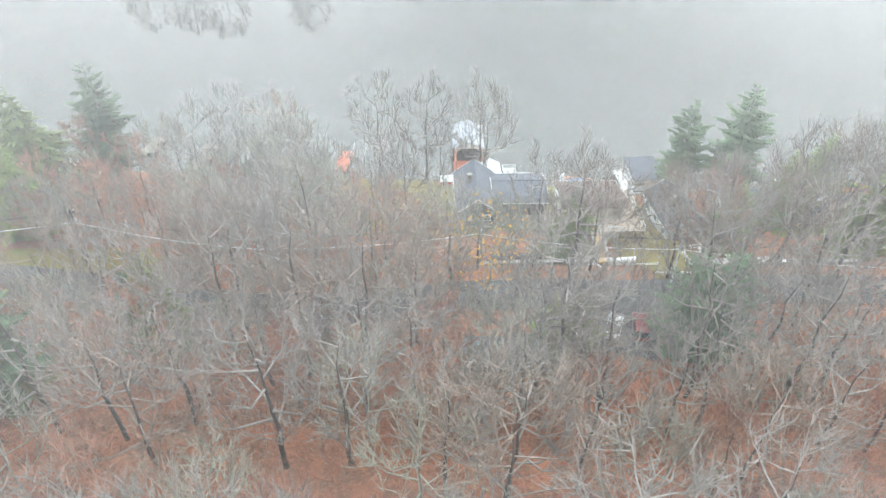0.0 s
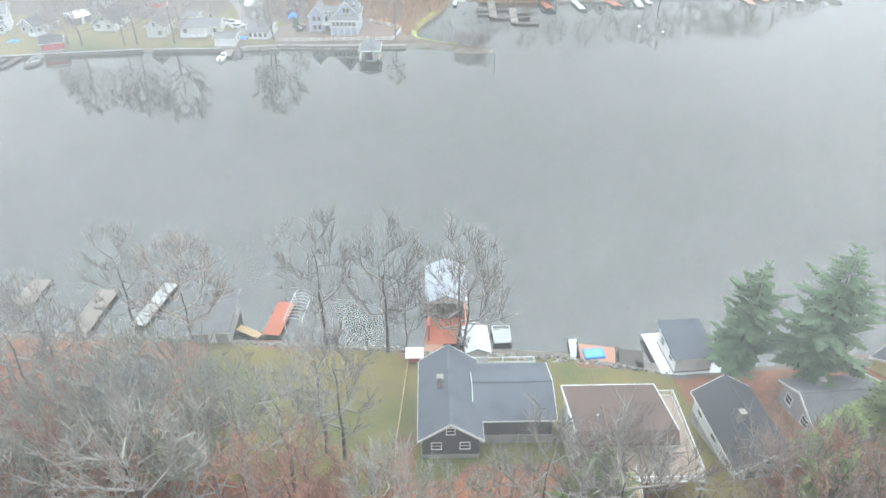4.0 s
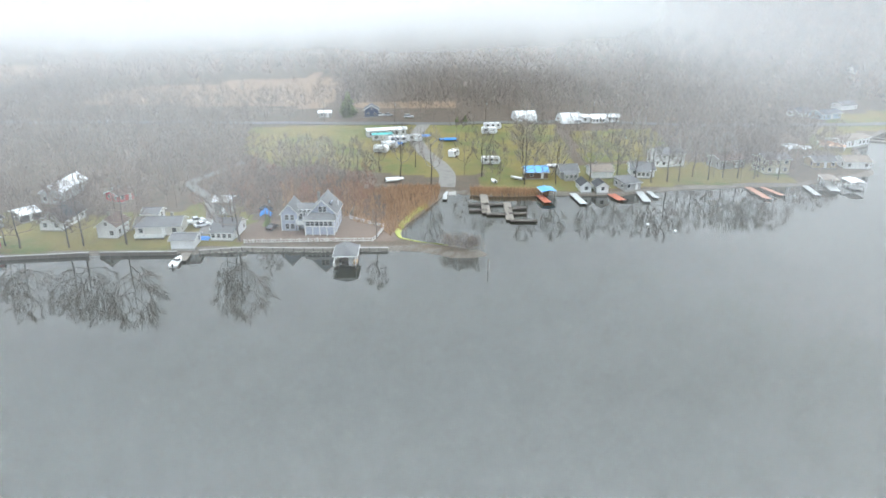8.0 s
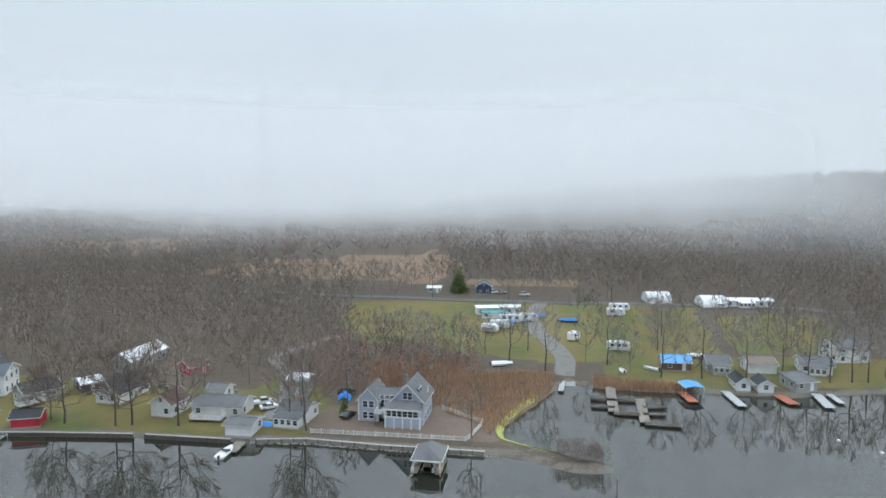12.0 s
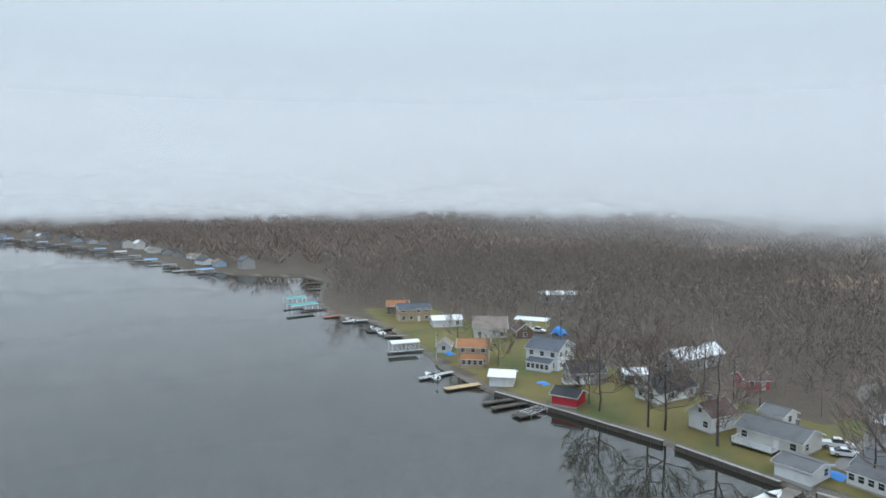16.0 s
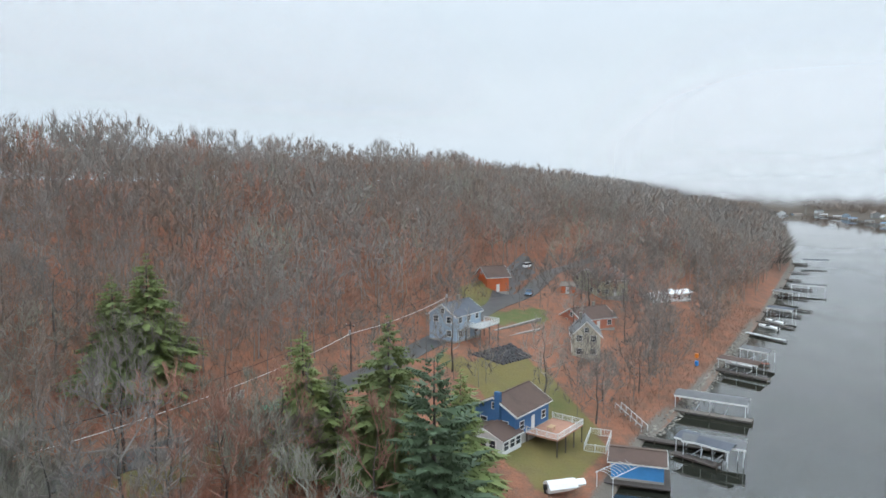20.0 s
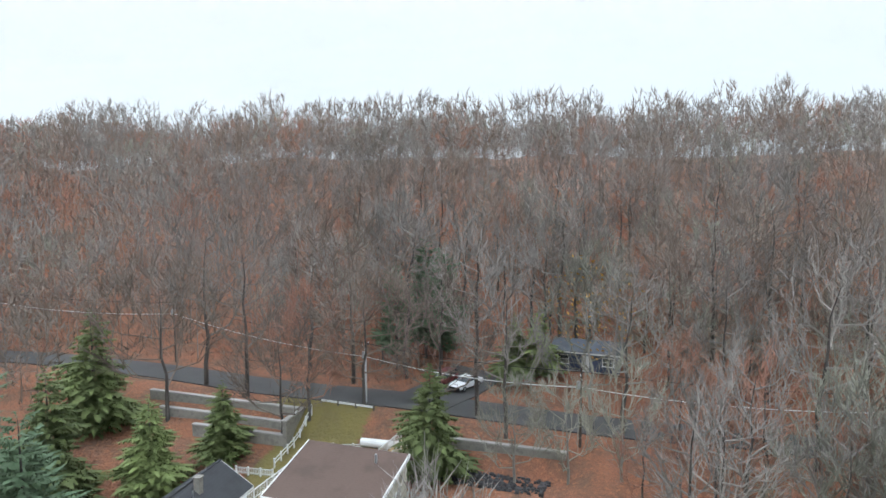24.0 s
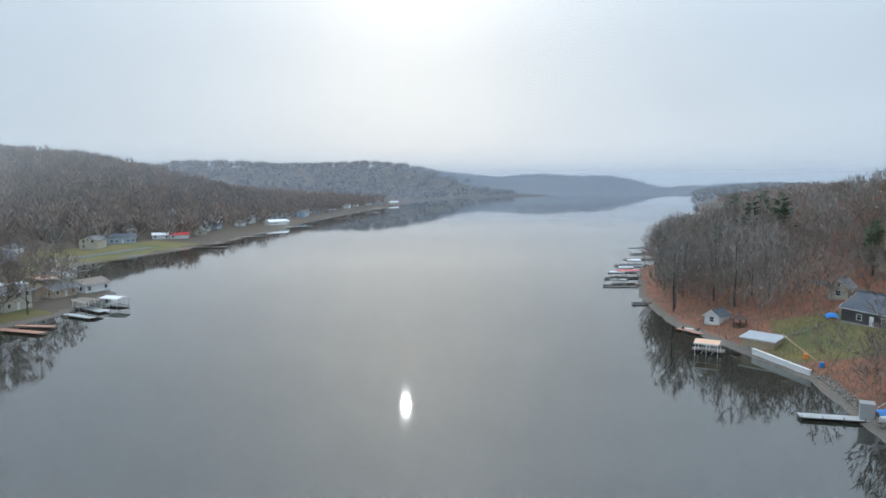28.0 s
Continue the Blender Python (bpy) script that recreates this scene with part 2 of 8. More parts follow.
def land_height(x, y, d=None):
    x, y = np.asarray(x, float), np.asarray(y, float)
    d = shore_distance(x, y) if d is None else d
    south = (y < 200 + np.clip((x - 300) * 0.1, 0, 60)) & (y < 135 + np.clip(x + 0, -400, 400) * 0.12 + 40)
    ease = np.interp(x, [-1000, -420, -60, 130, 380, 750, 1500], [0.5, 0.85, 1, 1, 0.74, 0.4, 0.35])
    zs = np.interp(d, SOUTH_D, SOUTH_Z)
    zs = np.where(zs > 11, 11 + (zs - 11) * ease, zs) + np.clip((d - 60) / 60, 0, 1) * 1.6 * wave(x, y, 23)
    zn = np.interp(d, NORTH_D, NORTH_Z)
    for hx, hy, sx, sy, hh in HILLS:
        zn = zn + hh * np.exp(-(((x - hx) / sx) ** 2 + ((y - hy) / sy) ** 2)) * np.clip((d - 40) / 120, 0, 1)
    zn = zn + np.clip((d - 25) / 60, 0, 1) * 0.25 * wave(x, y, 17)
    z = np.where(south, zs, zn)
    # the lane is cut level into the slope
    ry, rz = lerp_road(x)
    k = np.clip((9.0 - np.abs(y - ry)) / 5.0, 0, 1) * ((x > -335) & (x < 225))
    z = z * (1 - k * k * (3 - 2 * k)) + rz * (k * k * (3 - 2 * k))
    for x0, x1, y0, y1, level in TERRACES:
        k = np.clip(np.minimum(np.minimum(x - x0, x1 - x), np.minimum(y - y0, y1 - y)) / 0.8 + 1, 0, 1)
        z = z * (1 - k) + np.minimum(z, level) * k
    return np.where(d < 0, np.maximum(-2.5, d * 0.28), z)


def ground_z(x, y):
    return float(land_height(np.array([x]), np.array([y]))[0])


def mesh_object(name, verts, faces, mat, parent=None, smooth=False, label=""):
    me = bpy.data.meshes.new(name)
    if isinstance(faces, np.ndarray):
        n, k = faces.shape
        me.vertices.add(len(verts))
        me.vertices.foreach_set("co", np.asarray(verts, np.float32).ravel())
        me.loops.add(n * k)
        me.loops.foreach_set("vertex_index", faces.astype(np.int32).ravel())
        me.polygons.add(n)
        me.polygons.foreach_set("loop_start", np.arange(0, n * k, k, dtype=np.int32))
        me.update(calc_edges=True)
    else:
        me.from_pydata([tuple(v) for v in verts], [], faces)
    me.materials.append(mat)
    if smooth:
        me.polygons.foreach_set("use_smooth", np.ones(len(me.polygons), bool))
    ob = new(name, me)
    if parent is not None:
        ob.parent = parent
    if label:
        ob["label"] = label
    return ob


def axis(lo, hi, step, far_lo, far_hi, grow=1.13):
    mid = list(np.arange(lo, hi + step / 2, step))
    s, v = step, hi
    while v < far_hi:
        s *= grow
        v += s
        mid.append(v)
    s, v = step, lo
    while v > far_lo:
        s *= grow
        v -= s
        mid.insert(0, v)
    return np.array(mid)


def in_shape(x, y, pts):
    inside = np.zeros(np.shape(x), bool)
    p = np.array(pts, float)
    for (ax, ay), (bx, by) in zip(p, np.roll(p, -1, 0)):
        cross = (ay > y) != (by > y)
        inside ^= cross & (x < ax + (y - ay) * (bx - ax) / (by - ay if by != ay else 1e-9))
    return inside


LAWNS = [[(4, 84), (-2, 105), (10, 109), (38, 104), (40, 76), (27, 75), (26, 88)], [(-26, 84), (-26, 112), (0, 109), (1, 82)], [(-106, 76), (-124, 87), (-115, 99), (-100, 111), (-88, 111), (-80, 106), (-86, 99), (-101, 88)], [(-152, 56), (-170, 56), (-163, 67), (-147, 67)], [(-143, 68), (-160, 76), (-149, 82), (-134, 75)],
         [(-60, 66), (-62, 80), (-40, 80), (-36, 70)], [(31, 67), (28, 84), (36, 86), (42, 68)], [(55, 84), (52, 100), (76, 98), (76, 84)],
         [(150, 108), (150, 122), (178, 120), (180, 96), (150, 92)], [(-100, 239), (-100, 268), (-60, 272), (-40, 262), (-40, 245), (-60, 242)],
         [(-180, 246), (-122, 236), (-100, 240), (-100, 268), (-150, 276), (-225, 284), (-245, 262)], [(-62, 262), (-64, 278), (-56, 284), (-48, 276), (-40, 262)],
         [(-26, 322), (-34, 400), (40, 400), (70, 398), (66, 330), (40, 318), (12, 312), (-6, 316)], [(26, 296), (60, 294), (96, 301), (140, 305), (140, 330), (90, 330), (30, 320)], [(70, 330), (75, 385), (115, 390), (110, 335)],
         [(-64, 345), (-72, 392), (-36, 398), (-22, 396), (-20, 330), (-44, 322)], [(180, 340), (215, 395), (330, 412), (330, 450), (230, 440), (170, 360)]]
BARE = [[(-42, 246), (-42, 262), (-10, 270), (1, 262), (1, 247)], [(-38, 75), (-30, 80), (-30, 60), (-60, 68)]]
FIELDS = [[(-480, 505), (-470, 548), (-345, 605), (-300, 650), (-240, 605), (-250, 545), (-315, 530), (-440, 498)], [(-182, 458), (-182, 505), (-62, 548), (-40, 500), (-44, 440)], [(-30, 440), (-30, 452), (24, 452), (24, 440)], [(-900, 760), (-900, 800), (-250, 800), (-250, 760)]]

gx, gy = axis(-300, 300, 2.4, -4300, 4300), axis(-100, 400, 2.4, -3000, 4300)
GX, GY = np.meshgrid(gx, gy)
GD = shore_distance(GX, GY)
GZ = land_height(GX, GY, GD)
nx, ny = len(gx), len(gy)
idx = np.arange(nx * ny).reshape(ny, nx)
quads = np.stack([idx[:-1, :-1], idx[:-1, 1:], idx[1:, 1:], idx[1:, :-1]], -1).reshape(-1, 4)
keep = GD.ravel()[quads].max(1) > -14
quads = quads[keep]


def mask(shapes):
    m = np.zeros(GX.shape)
    for s in shapes:
        m = np.maximum(m, in_shape(GX, GY, s))
    return m


def ground_material():
    m = bpy.data.materials.new("ground_cover")
    m.use_nodes = True
    nt = m.node_tree
    b = nt.nodes["Principled BSDF"]
    geo = nt.nodes.new("ShaderNodeTexCoord").outputs["Object"]

    def att(n):
        a = nt.nodes.new("ShaderNodeAttribute")
        a.attribute_name = n
        return a.outputs["Fac"]

    n1, n2, n3, n4 = noise_node(nt, geo, 0.045, 5), noise_node(nt, geo, 0.35, 5), noise_node(nt, geo, 2.6, 4), noise_node(nt, geo, 9.0, 3)
    litter = blend(nt, span(nt, n2, 0.35, 0.68), (0.295, 0.118, 0.064), (0.165, 0.088, 0.056))
    litter = blend(nt, span(nt, n3, 0.48, 0.7, 0, 0.8), litter, (0.38, 0.158, 0.08))
    litter = blend(nt, span(nt, n4, 0.42, 0.66, 0, 0.6), litter, (0.075, 0.045, 0.035))
    north = blend(nt, span(nt, n2, 0.35, 0.65), (0.105, 0.078, 0.056), (0.078, 0.064, 0.048))
    north = blend(nt, span(nt, n3, 0.45, 0.7, 0, 0.6), north, (0.135, 0.095, 0.064))
    grass = blend(nt, span(nt, n1, 0.36, 0.56), (0.085, 0.105, 0.028), (0.175, 0.135, 0.042))
    grass = blend(nt, span(nt, n2, 0.42, 0.70, 0, 0.8), grass, (0.150, 0.115, 0.045))
    grass = blend(nt, span(nt, n4, 0.40, 0.70, 0, 0.45), grass, (0.085, 0.095, 0.026))
    bare = blend(nt, span(nt, n3, 0.4, 0.65), (0.185, 0.130, 0.098), (0.125, 0.092, 0.072))
    field = blend(nt, span(nt, n2, 0.35, 0.65), (0.25, 0.165, 0.105), (0.18, 0.125, 0.085))
    stone = blend(nt, span(nt, n4, 0.4, 0.6), (0.21, 0.185, 0.155), (0.095, 0.080, 0.066))
    rough = calc(nt, "MULTIPLY", calc(nt, "SUBTRACT", n3, 0.5), 0.9)
    c = blend(nt, att("south"), north, litter)
    for name, tone in (("field", field), ("grass", grass), ("bare", bare), ("bank", stone)):
        c = blend(nt, span(nt, calc(nt, "ADD", att(name), rough), 0.35, 0.65), c, tone)
    nt.links.new(c, b.inputs["Base Color"])
    b.inputs["Roughness"].default_value = 0.95
    bp = nt.nodes.new("ShaderNodeBump")
    bp.inputs["Strength"].default_value, bp.inputs["Distance"].default_value = 0.7, 0.25
    nt.links.new(n3, bp.inputs["Height"])
    nt.links.new(bp.outputs["Normal"], b.inputs["Normal"])
    return m


ground = mesh_object("ground", np.c_[GX.ravel(), GY.ravel(), GZ.ravel()], quads, ground_material(), smooth=True)
tagged(ground, "wooded lake valley with leaf litter, rough lawns and a stony shore", "ground", kind="structure")
for name, vals in (("south", (GY < 180) * np.clip((GX + 430) / 120, 0, 1) * np.clip((480 - GX) / 120, 0, 1)), ("grass", mask(LAWNS)), ("bare", mask(BARE)), ("field", mask(FIELDS)), ("bank", np.clip(1.1 - np.abs(GD - 0.3) / 2.2, 0, 1))):
    ground.data.attributes.new(name, "FLOAT", "POINT").data.foreach_set("value", vals.ravel().astype(np.float32))


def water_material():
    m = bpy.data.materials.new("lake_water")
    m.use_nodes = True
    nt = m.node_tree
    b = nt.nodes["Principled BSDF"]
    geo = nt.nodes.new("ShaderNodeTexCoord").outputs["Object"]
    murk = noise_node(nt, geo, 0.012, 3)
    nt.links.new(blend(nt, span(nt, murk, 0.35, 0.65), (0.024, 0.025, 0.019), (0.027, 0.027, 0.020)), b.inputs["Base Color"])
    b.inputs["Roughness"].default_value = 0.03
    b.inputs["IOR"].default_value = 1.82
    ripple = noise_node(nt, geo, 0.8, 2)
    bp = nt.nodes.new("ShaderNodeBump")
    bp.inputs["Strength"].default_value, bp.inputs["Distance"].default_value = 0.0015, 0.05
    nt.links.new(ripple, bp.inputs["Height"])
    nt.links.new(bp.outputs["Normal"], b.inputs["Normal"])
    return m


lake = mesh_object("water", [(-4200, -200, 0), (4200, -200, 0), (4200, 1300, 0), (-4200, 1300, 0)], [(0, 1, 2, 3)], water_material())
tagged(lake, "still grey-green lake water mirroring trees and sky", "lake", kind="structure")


def ribbon(name, pts, width, mat, lift=0.12, step=3.0, thick=0.1):
    """A paved strip laid along a line of points (x, y[, z])."""
    p = np.array([q[:2] for q in pts], float)
    seg = np.r_[0, np.cumsum(np.hypot(*np.diff(p, axis=0).T))]
    s = np.linspace(0, seg[-1], max(2, int(seg[-1] / step)) + 1)
    c = np.c_[np.interp(s, seg, p[:, 0]), np.interp(s, seg, p[:, 1])]
    for _ in range(2):
        c[1:-1] = (c[:-2] + 2 * c[1:-1] + c[2:]) / 4
    t = np.gradient(c, axis=0)
    nrm = np.c_[-t[:, 1], t[:, 0]] / np.hypot(*t.T)[:, None]
    lanes = (-0.5, -0.17, 0.17, 0.5)
    top = [c + nrm * width * k for k in lanes]
    vs, fs, n = [], [], len(c)
    for q in top:
        z = land_height(q[:, 0], q[:, 1]) + lift
        vs += [(a, b2, h) for (a, b2), h in zip(q, z)]
    for side in (0, 3):
        vs += [(v[0], v[1], v[2] - thick - lift) for v in vs[side * n:(side + 1) * n]]
    for k in range(3):
        fs += [(k * n + i, (k + 1) * n + i, (k + 1) * n + i + 1, k * n + i + 1)[::-1] for i in range(n - 1)]
    fs += [(i, i + 1, 4 * n + i + 1, 4 * n + i) for i in range(n - 1)] + [(3 * n + i + 1, 3 * n + i, 5 * n + i, 5 * n + i + 1) for i in range(n - 1)]
    return mesh_object(name, vs, fs, mat)


ASPHALT = material("wet_asphalt", (0.062, 0.060, 0.060), 0.55, 0.6, 0.25, 5, bump=0.3, stain=0.5)
GRAVEL = material("grey_gravel", (0.21, 0.195, 0.18), 0.9, 0.55, 0.5, 8, bump=0.4)
CONCRETE = material("grey_concrete", (0.36, 0.345, 0.32), 0.85, 0.6, 0.5, 6, bump=0.2)
tagged(ribbon("road", ROAD, 5.6, ASPHALT), "narrow dark asphalt lane strewn with wet leaves", "road", kind="structure")
tagged(ribbon("road", [(-300, 412), (-120, 404), (-40, 402), (20, 401), (75, 404), (140, 400), (300, 420)], 6, ASPHALT), "grey country road behind the camping ground", "road", kind="structure")
tagged(ribbon("road", [(16, 300), (17, 315), (14, 330), (8, 348), (4, 372), (8, 400)], 6, GRAVEL), "gravel lane down to the boat ramp", "lane", kind="structure")
tagged(ribbon("road", [(-52, 252), (-54, 268), (-60, 285), (-72, 300), (-60, 330)], 3.5, GRAVEL), "gravel track between cottages", "track", kind="structure")
tagged(ribbon("road", [(26, 66), (24, 60), (22, 54)], 8, ASPHALT, 0.17), "asphalt pull-in beside the lane", "parking bay", kind="structure")
tagged(ribbon("road", [(-150, 67), (-165, 62), (-185, 56), (-215, 50)], 5, ASPHALT, 0.17), "asphalt drive up to the garage", "drive", kind="structure")


# ---- low cloud: upright see-through sheets, one behind another, stand in for mist above the hill and the lake ----
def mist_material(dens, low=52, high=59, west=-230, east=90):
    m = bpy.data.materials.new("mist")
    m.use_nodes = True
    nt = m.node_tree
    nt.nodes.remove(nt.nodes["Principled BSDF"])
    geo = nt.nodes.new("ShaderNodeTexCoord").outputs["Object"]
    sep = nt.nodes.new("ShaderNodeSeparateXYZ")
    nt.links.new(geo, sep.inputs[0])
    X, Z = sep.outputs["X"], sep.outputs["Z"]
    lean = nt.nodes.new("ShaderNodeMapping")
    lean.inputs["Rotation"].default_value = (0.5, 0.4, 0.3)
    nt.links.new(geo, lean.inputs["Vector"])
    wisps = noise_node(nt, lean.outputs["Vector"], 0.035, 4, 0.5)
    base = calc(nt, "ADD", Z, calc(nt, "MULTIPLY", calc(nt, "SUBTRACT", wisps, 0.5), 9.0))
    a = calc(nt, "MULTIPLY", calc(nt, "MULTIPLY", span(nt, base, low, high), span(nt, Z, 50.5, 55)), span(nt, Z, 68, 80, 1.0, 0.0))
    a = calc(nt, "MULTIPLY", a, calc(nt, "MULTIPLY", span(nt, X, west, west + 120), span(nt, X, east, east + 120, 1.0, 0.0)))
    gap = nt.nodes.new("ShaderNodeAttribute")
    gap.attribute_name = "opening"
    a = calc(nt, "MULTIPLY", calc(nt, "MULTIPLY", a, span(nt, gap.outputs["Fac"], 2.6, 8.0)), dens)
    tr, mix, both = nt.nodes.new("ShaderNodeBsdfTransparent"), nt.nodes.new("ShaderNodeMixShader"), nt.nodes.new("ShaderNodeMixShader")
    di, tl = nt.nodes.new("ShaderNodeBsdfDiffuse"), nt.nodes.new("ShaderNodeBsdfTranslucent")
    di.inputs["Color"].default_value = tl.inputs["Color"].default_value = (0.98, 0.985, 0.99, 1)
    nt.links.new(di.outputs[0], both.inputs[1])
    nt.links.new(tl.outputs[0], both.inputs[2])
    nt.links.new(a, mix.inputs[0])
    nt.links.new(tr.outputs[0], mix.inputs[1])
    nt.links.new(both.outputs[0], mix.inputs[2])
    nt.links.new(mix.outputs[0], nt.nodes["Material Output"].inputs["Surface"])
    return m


# the hole in the mist sheets follows the camera's path: y, x, z
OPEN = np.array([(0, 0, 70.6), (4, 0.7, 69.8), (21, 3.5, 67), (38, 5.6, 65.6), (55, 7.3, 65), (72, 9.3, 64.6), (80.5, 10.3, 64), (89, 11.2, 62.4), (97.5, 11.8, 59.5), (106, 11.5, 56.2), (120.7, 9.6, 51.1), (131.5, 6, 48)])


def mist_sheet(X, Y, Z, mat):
    """An upright see-through sheet standing in for mist, open round the camera's path."""
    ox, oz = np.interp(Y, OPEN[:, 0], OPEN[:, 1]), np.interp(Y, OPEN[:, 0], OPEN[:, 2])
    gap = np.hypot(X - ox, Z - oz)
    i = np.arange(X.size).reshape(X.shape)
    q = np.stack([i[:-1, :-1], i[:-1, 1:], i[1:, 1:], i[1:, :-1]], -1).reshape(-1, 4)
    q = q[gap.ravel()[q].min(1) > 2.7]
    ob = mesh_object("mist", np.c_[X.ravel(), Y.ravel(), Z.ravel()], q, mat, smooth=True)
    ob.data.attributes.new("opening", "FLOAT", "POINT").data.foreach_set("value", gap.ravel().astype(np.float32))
    return tagged(ob, "thin pale sheet standing in for low cloud above the lake valley", "mist", kind="structure")


def flat_mist_sheet(y, mat):
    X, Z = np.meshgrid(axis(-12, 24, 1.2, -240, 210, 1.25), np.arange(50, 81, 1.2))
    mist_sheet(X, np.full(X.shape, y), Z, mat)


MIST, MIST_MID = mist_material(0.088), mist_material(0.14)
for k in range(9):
    flat_mist_sheet(4.0 + 8.5 * k, MIST if k < 5 else MIST_MID)
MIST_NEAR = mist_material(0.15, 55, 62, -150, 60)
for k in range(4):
    flat_mist_sheet(79.0 + 9.5 * k, MIST_NEAR)


# curved see-through sheets standing in for cloud on the far land, thin near the ground and thick above
def bank_material(R, dens, low_n, high_n, low_w, high_w):
    m = bpy.data.materials.new("cloud_bank")
    m.use_nodes = True
    nt = m.node_tree
    nt.nodes.remove(nt.nodes["Principled BSDF"])
    geo = nt.nodes.new("ShaderNodeTexCoord").outputs["Object"]
    sep = nt.nodes.new("ShaderNodeSeparateXYZ")
    nt.links.new(geo, sep.inputs[0])
    X, Z = sep.outputs["X"], sep.outputs["Z"]
    wisps = calc(nt, "MULTIPLY", calc(nt, "SUBTRACT", noise_node(nt, geo, 0.011, 5, 0.55), 0.5), 34.0)
    north = span(nt, X, -420, -120)
    lo = calc(nt, "ADD", calc(nt, "MULTIPLY", north, low_n - low_w), low_w)
    hi = calc(nt, "ADD", calc(nt, "MULTIPLY", north, high_n - high_w), high_w)
    k = calc(nt, "DIVIDE", calc(nt, "SUBTRACT", calc(nt, "ADD", Z, wisps), lo), calc(nt, "SUBTRACT", hi, lo))
    a = calc(nt, "MULTIPLY", span(nt, k, 0.0, 1.0), dens)
    a = calc(nt, "MULTIPLY", a, span(nt, Z, 75, 150, 1.0, 0.0))
    a = calc(nt, "MULTIPLY", a, span(nt, X, 90, 270, 1.0, 0.0))
    a = calc(nt, "MULTIPLY", a, span(nt, sep.outputs["Y"], 130 - 0.38 * R, 130 - 0.05 * R))
    tr, mix, both = nt.nodes.new("ShaderNodeBsdfTransparent"), nt.nodes.new("ShaderNodeMixShader"), nt.nodes.new("ShaderNodeMixShader")
    di, tl = nt.nodes.new("ShaderNodeBsdfDiffuse"), nt.nodes.new("ShaderNodeBsdfTranslucent")
    di.inputs["Color"].default_value = tl.inputs["Color"].default_value = (0.98, 0.985, 0.99, 1)
    nt.links.new(di.outputs[0], both.inputs[1])
    nt.links.new(tl.outputs[0], both.inputs[2])
    nt.links.new(a, mix.inputs[0])
    nt.links.new(tr.outputs[0], mix.inputs[1])
    nt.links.new(both.outputs[0], mix.inputs[2])
    nt.links.new(mix.outputs[0], nt.nodes["Material Output"].inputs["Surface"])
    return m


def cloud_bank(R, dens, *levels):
    az = np.radians(np.linspace(-10, 205, 90))
    zs = np.array([-4, 10, 25, 45, 70, 100, 150, 700])
    V = np.array([(-R * math.sin(a - 1.57) * 1.0, 130 + R * math.cos(a - 1.57), z) for z in zs for a in az])
    i = np.arange(len(V)).reshape(len(zs), len(az))
    q = np.stack([i[:-1, :-1], i[:-1, 1:], i[1:, 1:], i[1:, :-1]], -1).reshape(-1, 4)
    ob = mesh_object("cloud_bank", V, q, bank_material(R, dens, *levels), smooth=True)
    return tagged(ob, "pale see-through sheet standing in for low cloud over the far woods", "mist", kind="structure")


def haze_sheet(R, dens, top):
    """A thin see-through shell, tinted blue-grey to stand in for haze down the open lake."""
    az = np.radians(np.linspace(-40, 62, 40))
    zs = np.array([-2, 20, 45, 75, 110, 700])
    V = np.array([(R * math.cos(a), 130 + R * math.sin(a), z) for z in zs for a in az])
    i = np.arange(len(V)).reshape(len(zs), len(az))
    q = np.stack([i[:-1, :-1], i[:-1, 1:], i[1:, 1:], i[1:, :-1]], -1).reshape(-1, 4)
    m = bpy.data.materials.new("haze")
    m.use_nodes = True
    nt = m.node_tree
    nt.nodes.remove(nt.nodes["Principled BSDF"])
    sep = nt.nodes.new("ShaderNodeSeparateXYZ")
    nt.links.new(nt.nodes.new("ShaderNodeTexCoord").outputs["Object"], sep.inputs[0])
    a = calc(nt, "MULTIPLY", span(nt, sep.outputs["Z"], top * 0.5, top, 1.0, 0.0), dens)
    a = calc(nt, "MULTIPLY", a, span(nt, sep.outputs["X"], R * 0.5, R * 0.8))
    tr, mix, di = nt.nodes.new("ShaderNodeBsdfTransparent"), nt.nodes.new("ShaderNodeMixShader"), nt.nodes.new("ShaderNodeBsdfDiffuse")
    # the blue of distant haze is put into the shell's colour
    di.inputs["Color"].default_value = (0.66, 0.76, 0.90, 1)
    nt.links.new(a, mix.inputs[0])
    nt.links.new(tr.outputs[0], mix.inputs[1])
    nt.links.new(di.outputs[0], mix.inputs[2])
    nt.links.new(mix.outputs[0], nt.nodes["Material Output"].inputs["Surface"])
    return tagged(mesh_object("haze", V, q, m, smooth=True), "thin blue-grey sheet standing in for haze before the distant hills", "mist", kind="structure")


haze_sheet(700, 0.04, 110)
haze_sheet(1250, 0.24, 110)
haze_sheet(2100, 0.38, 110)
cloud_bank(200, 0.16, 30, 60, 50, 85)
cloud_bank(270, 0.20, 24, 56, 48, 82)
cloud_bank(345, 0.18, 8, 44, 45, 80)
cloud_bank(430, 0.38, 4, 44, 38, 70)
cloud_bank(520, 0.55, -2, 36, 30, 58)
cloud_bank(640, 0.72, -6, 26, 22, 44)
cloud_bank(800, 0.88, -8, 18, 15, 34)
cloud_bank(1150, 0.92, 0, 24, 12, 28)

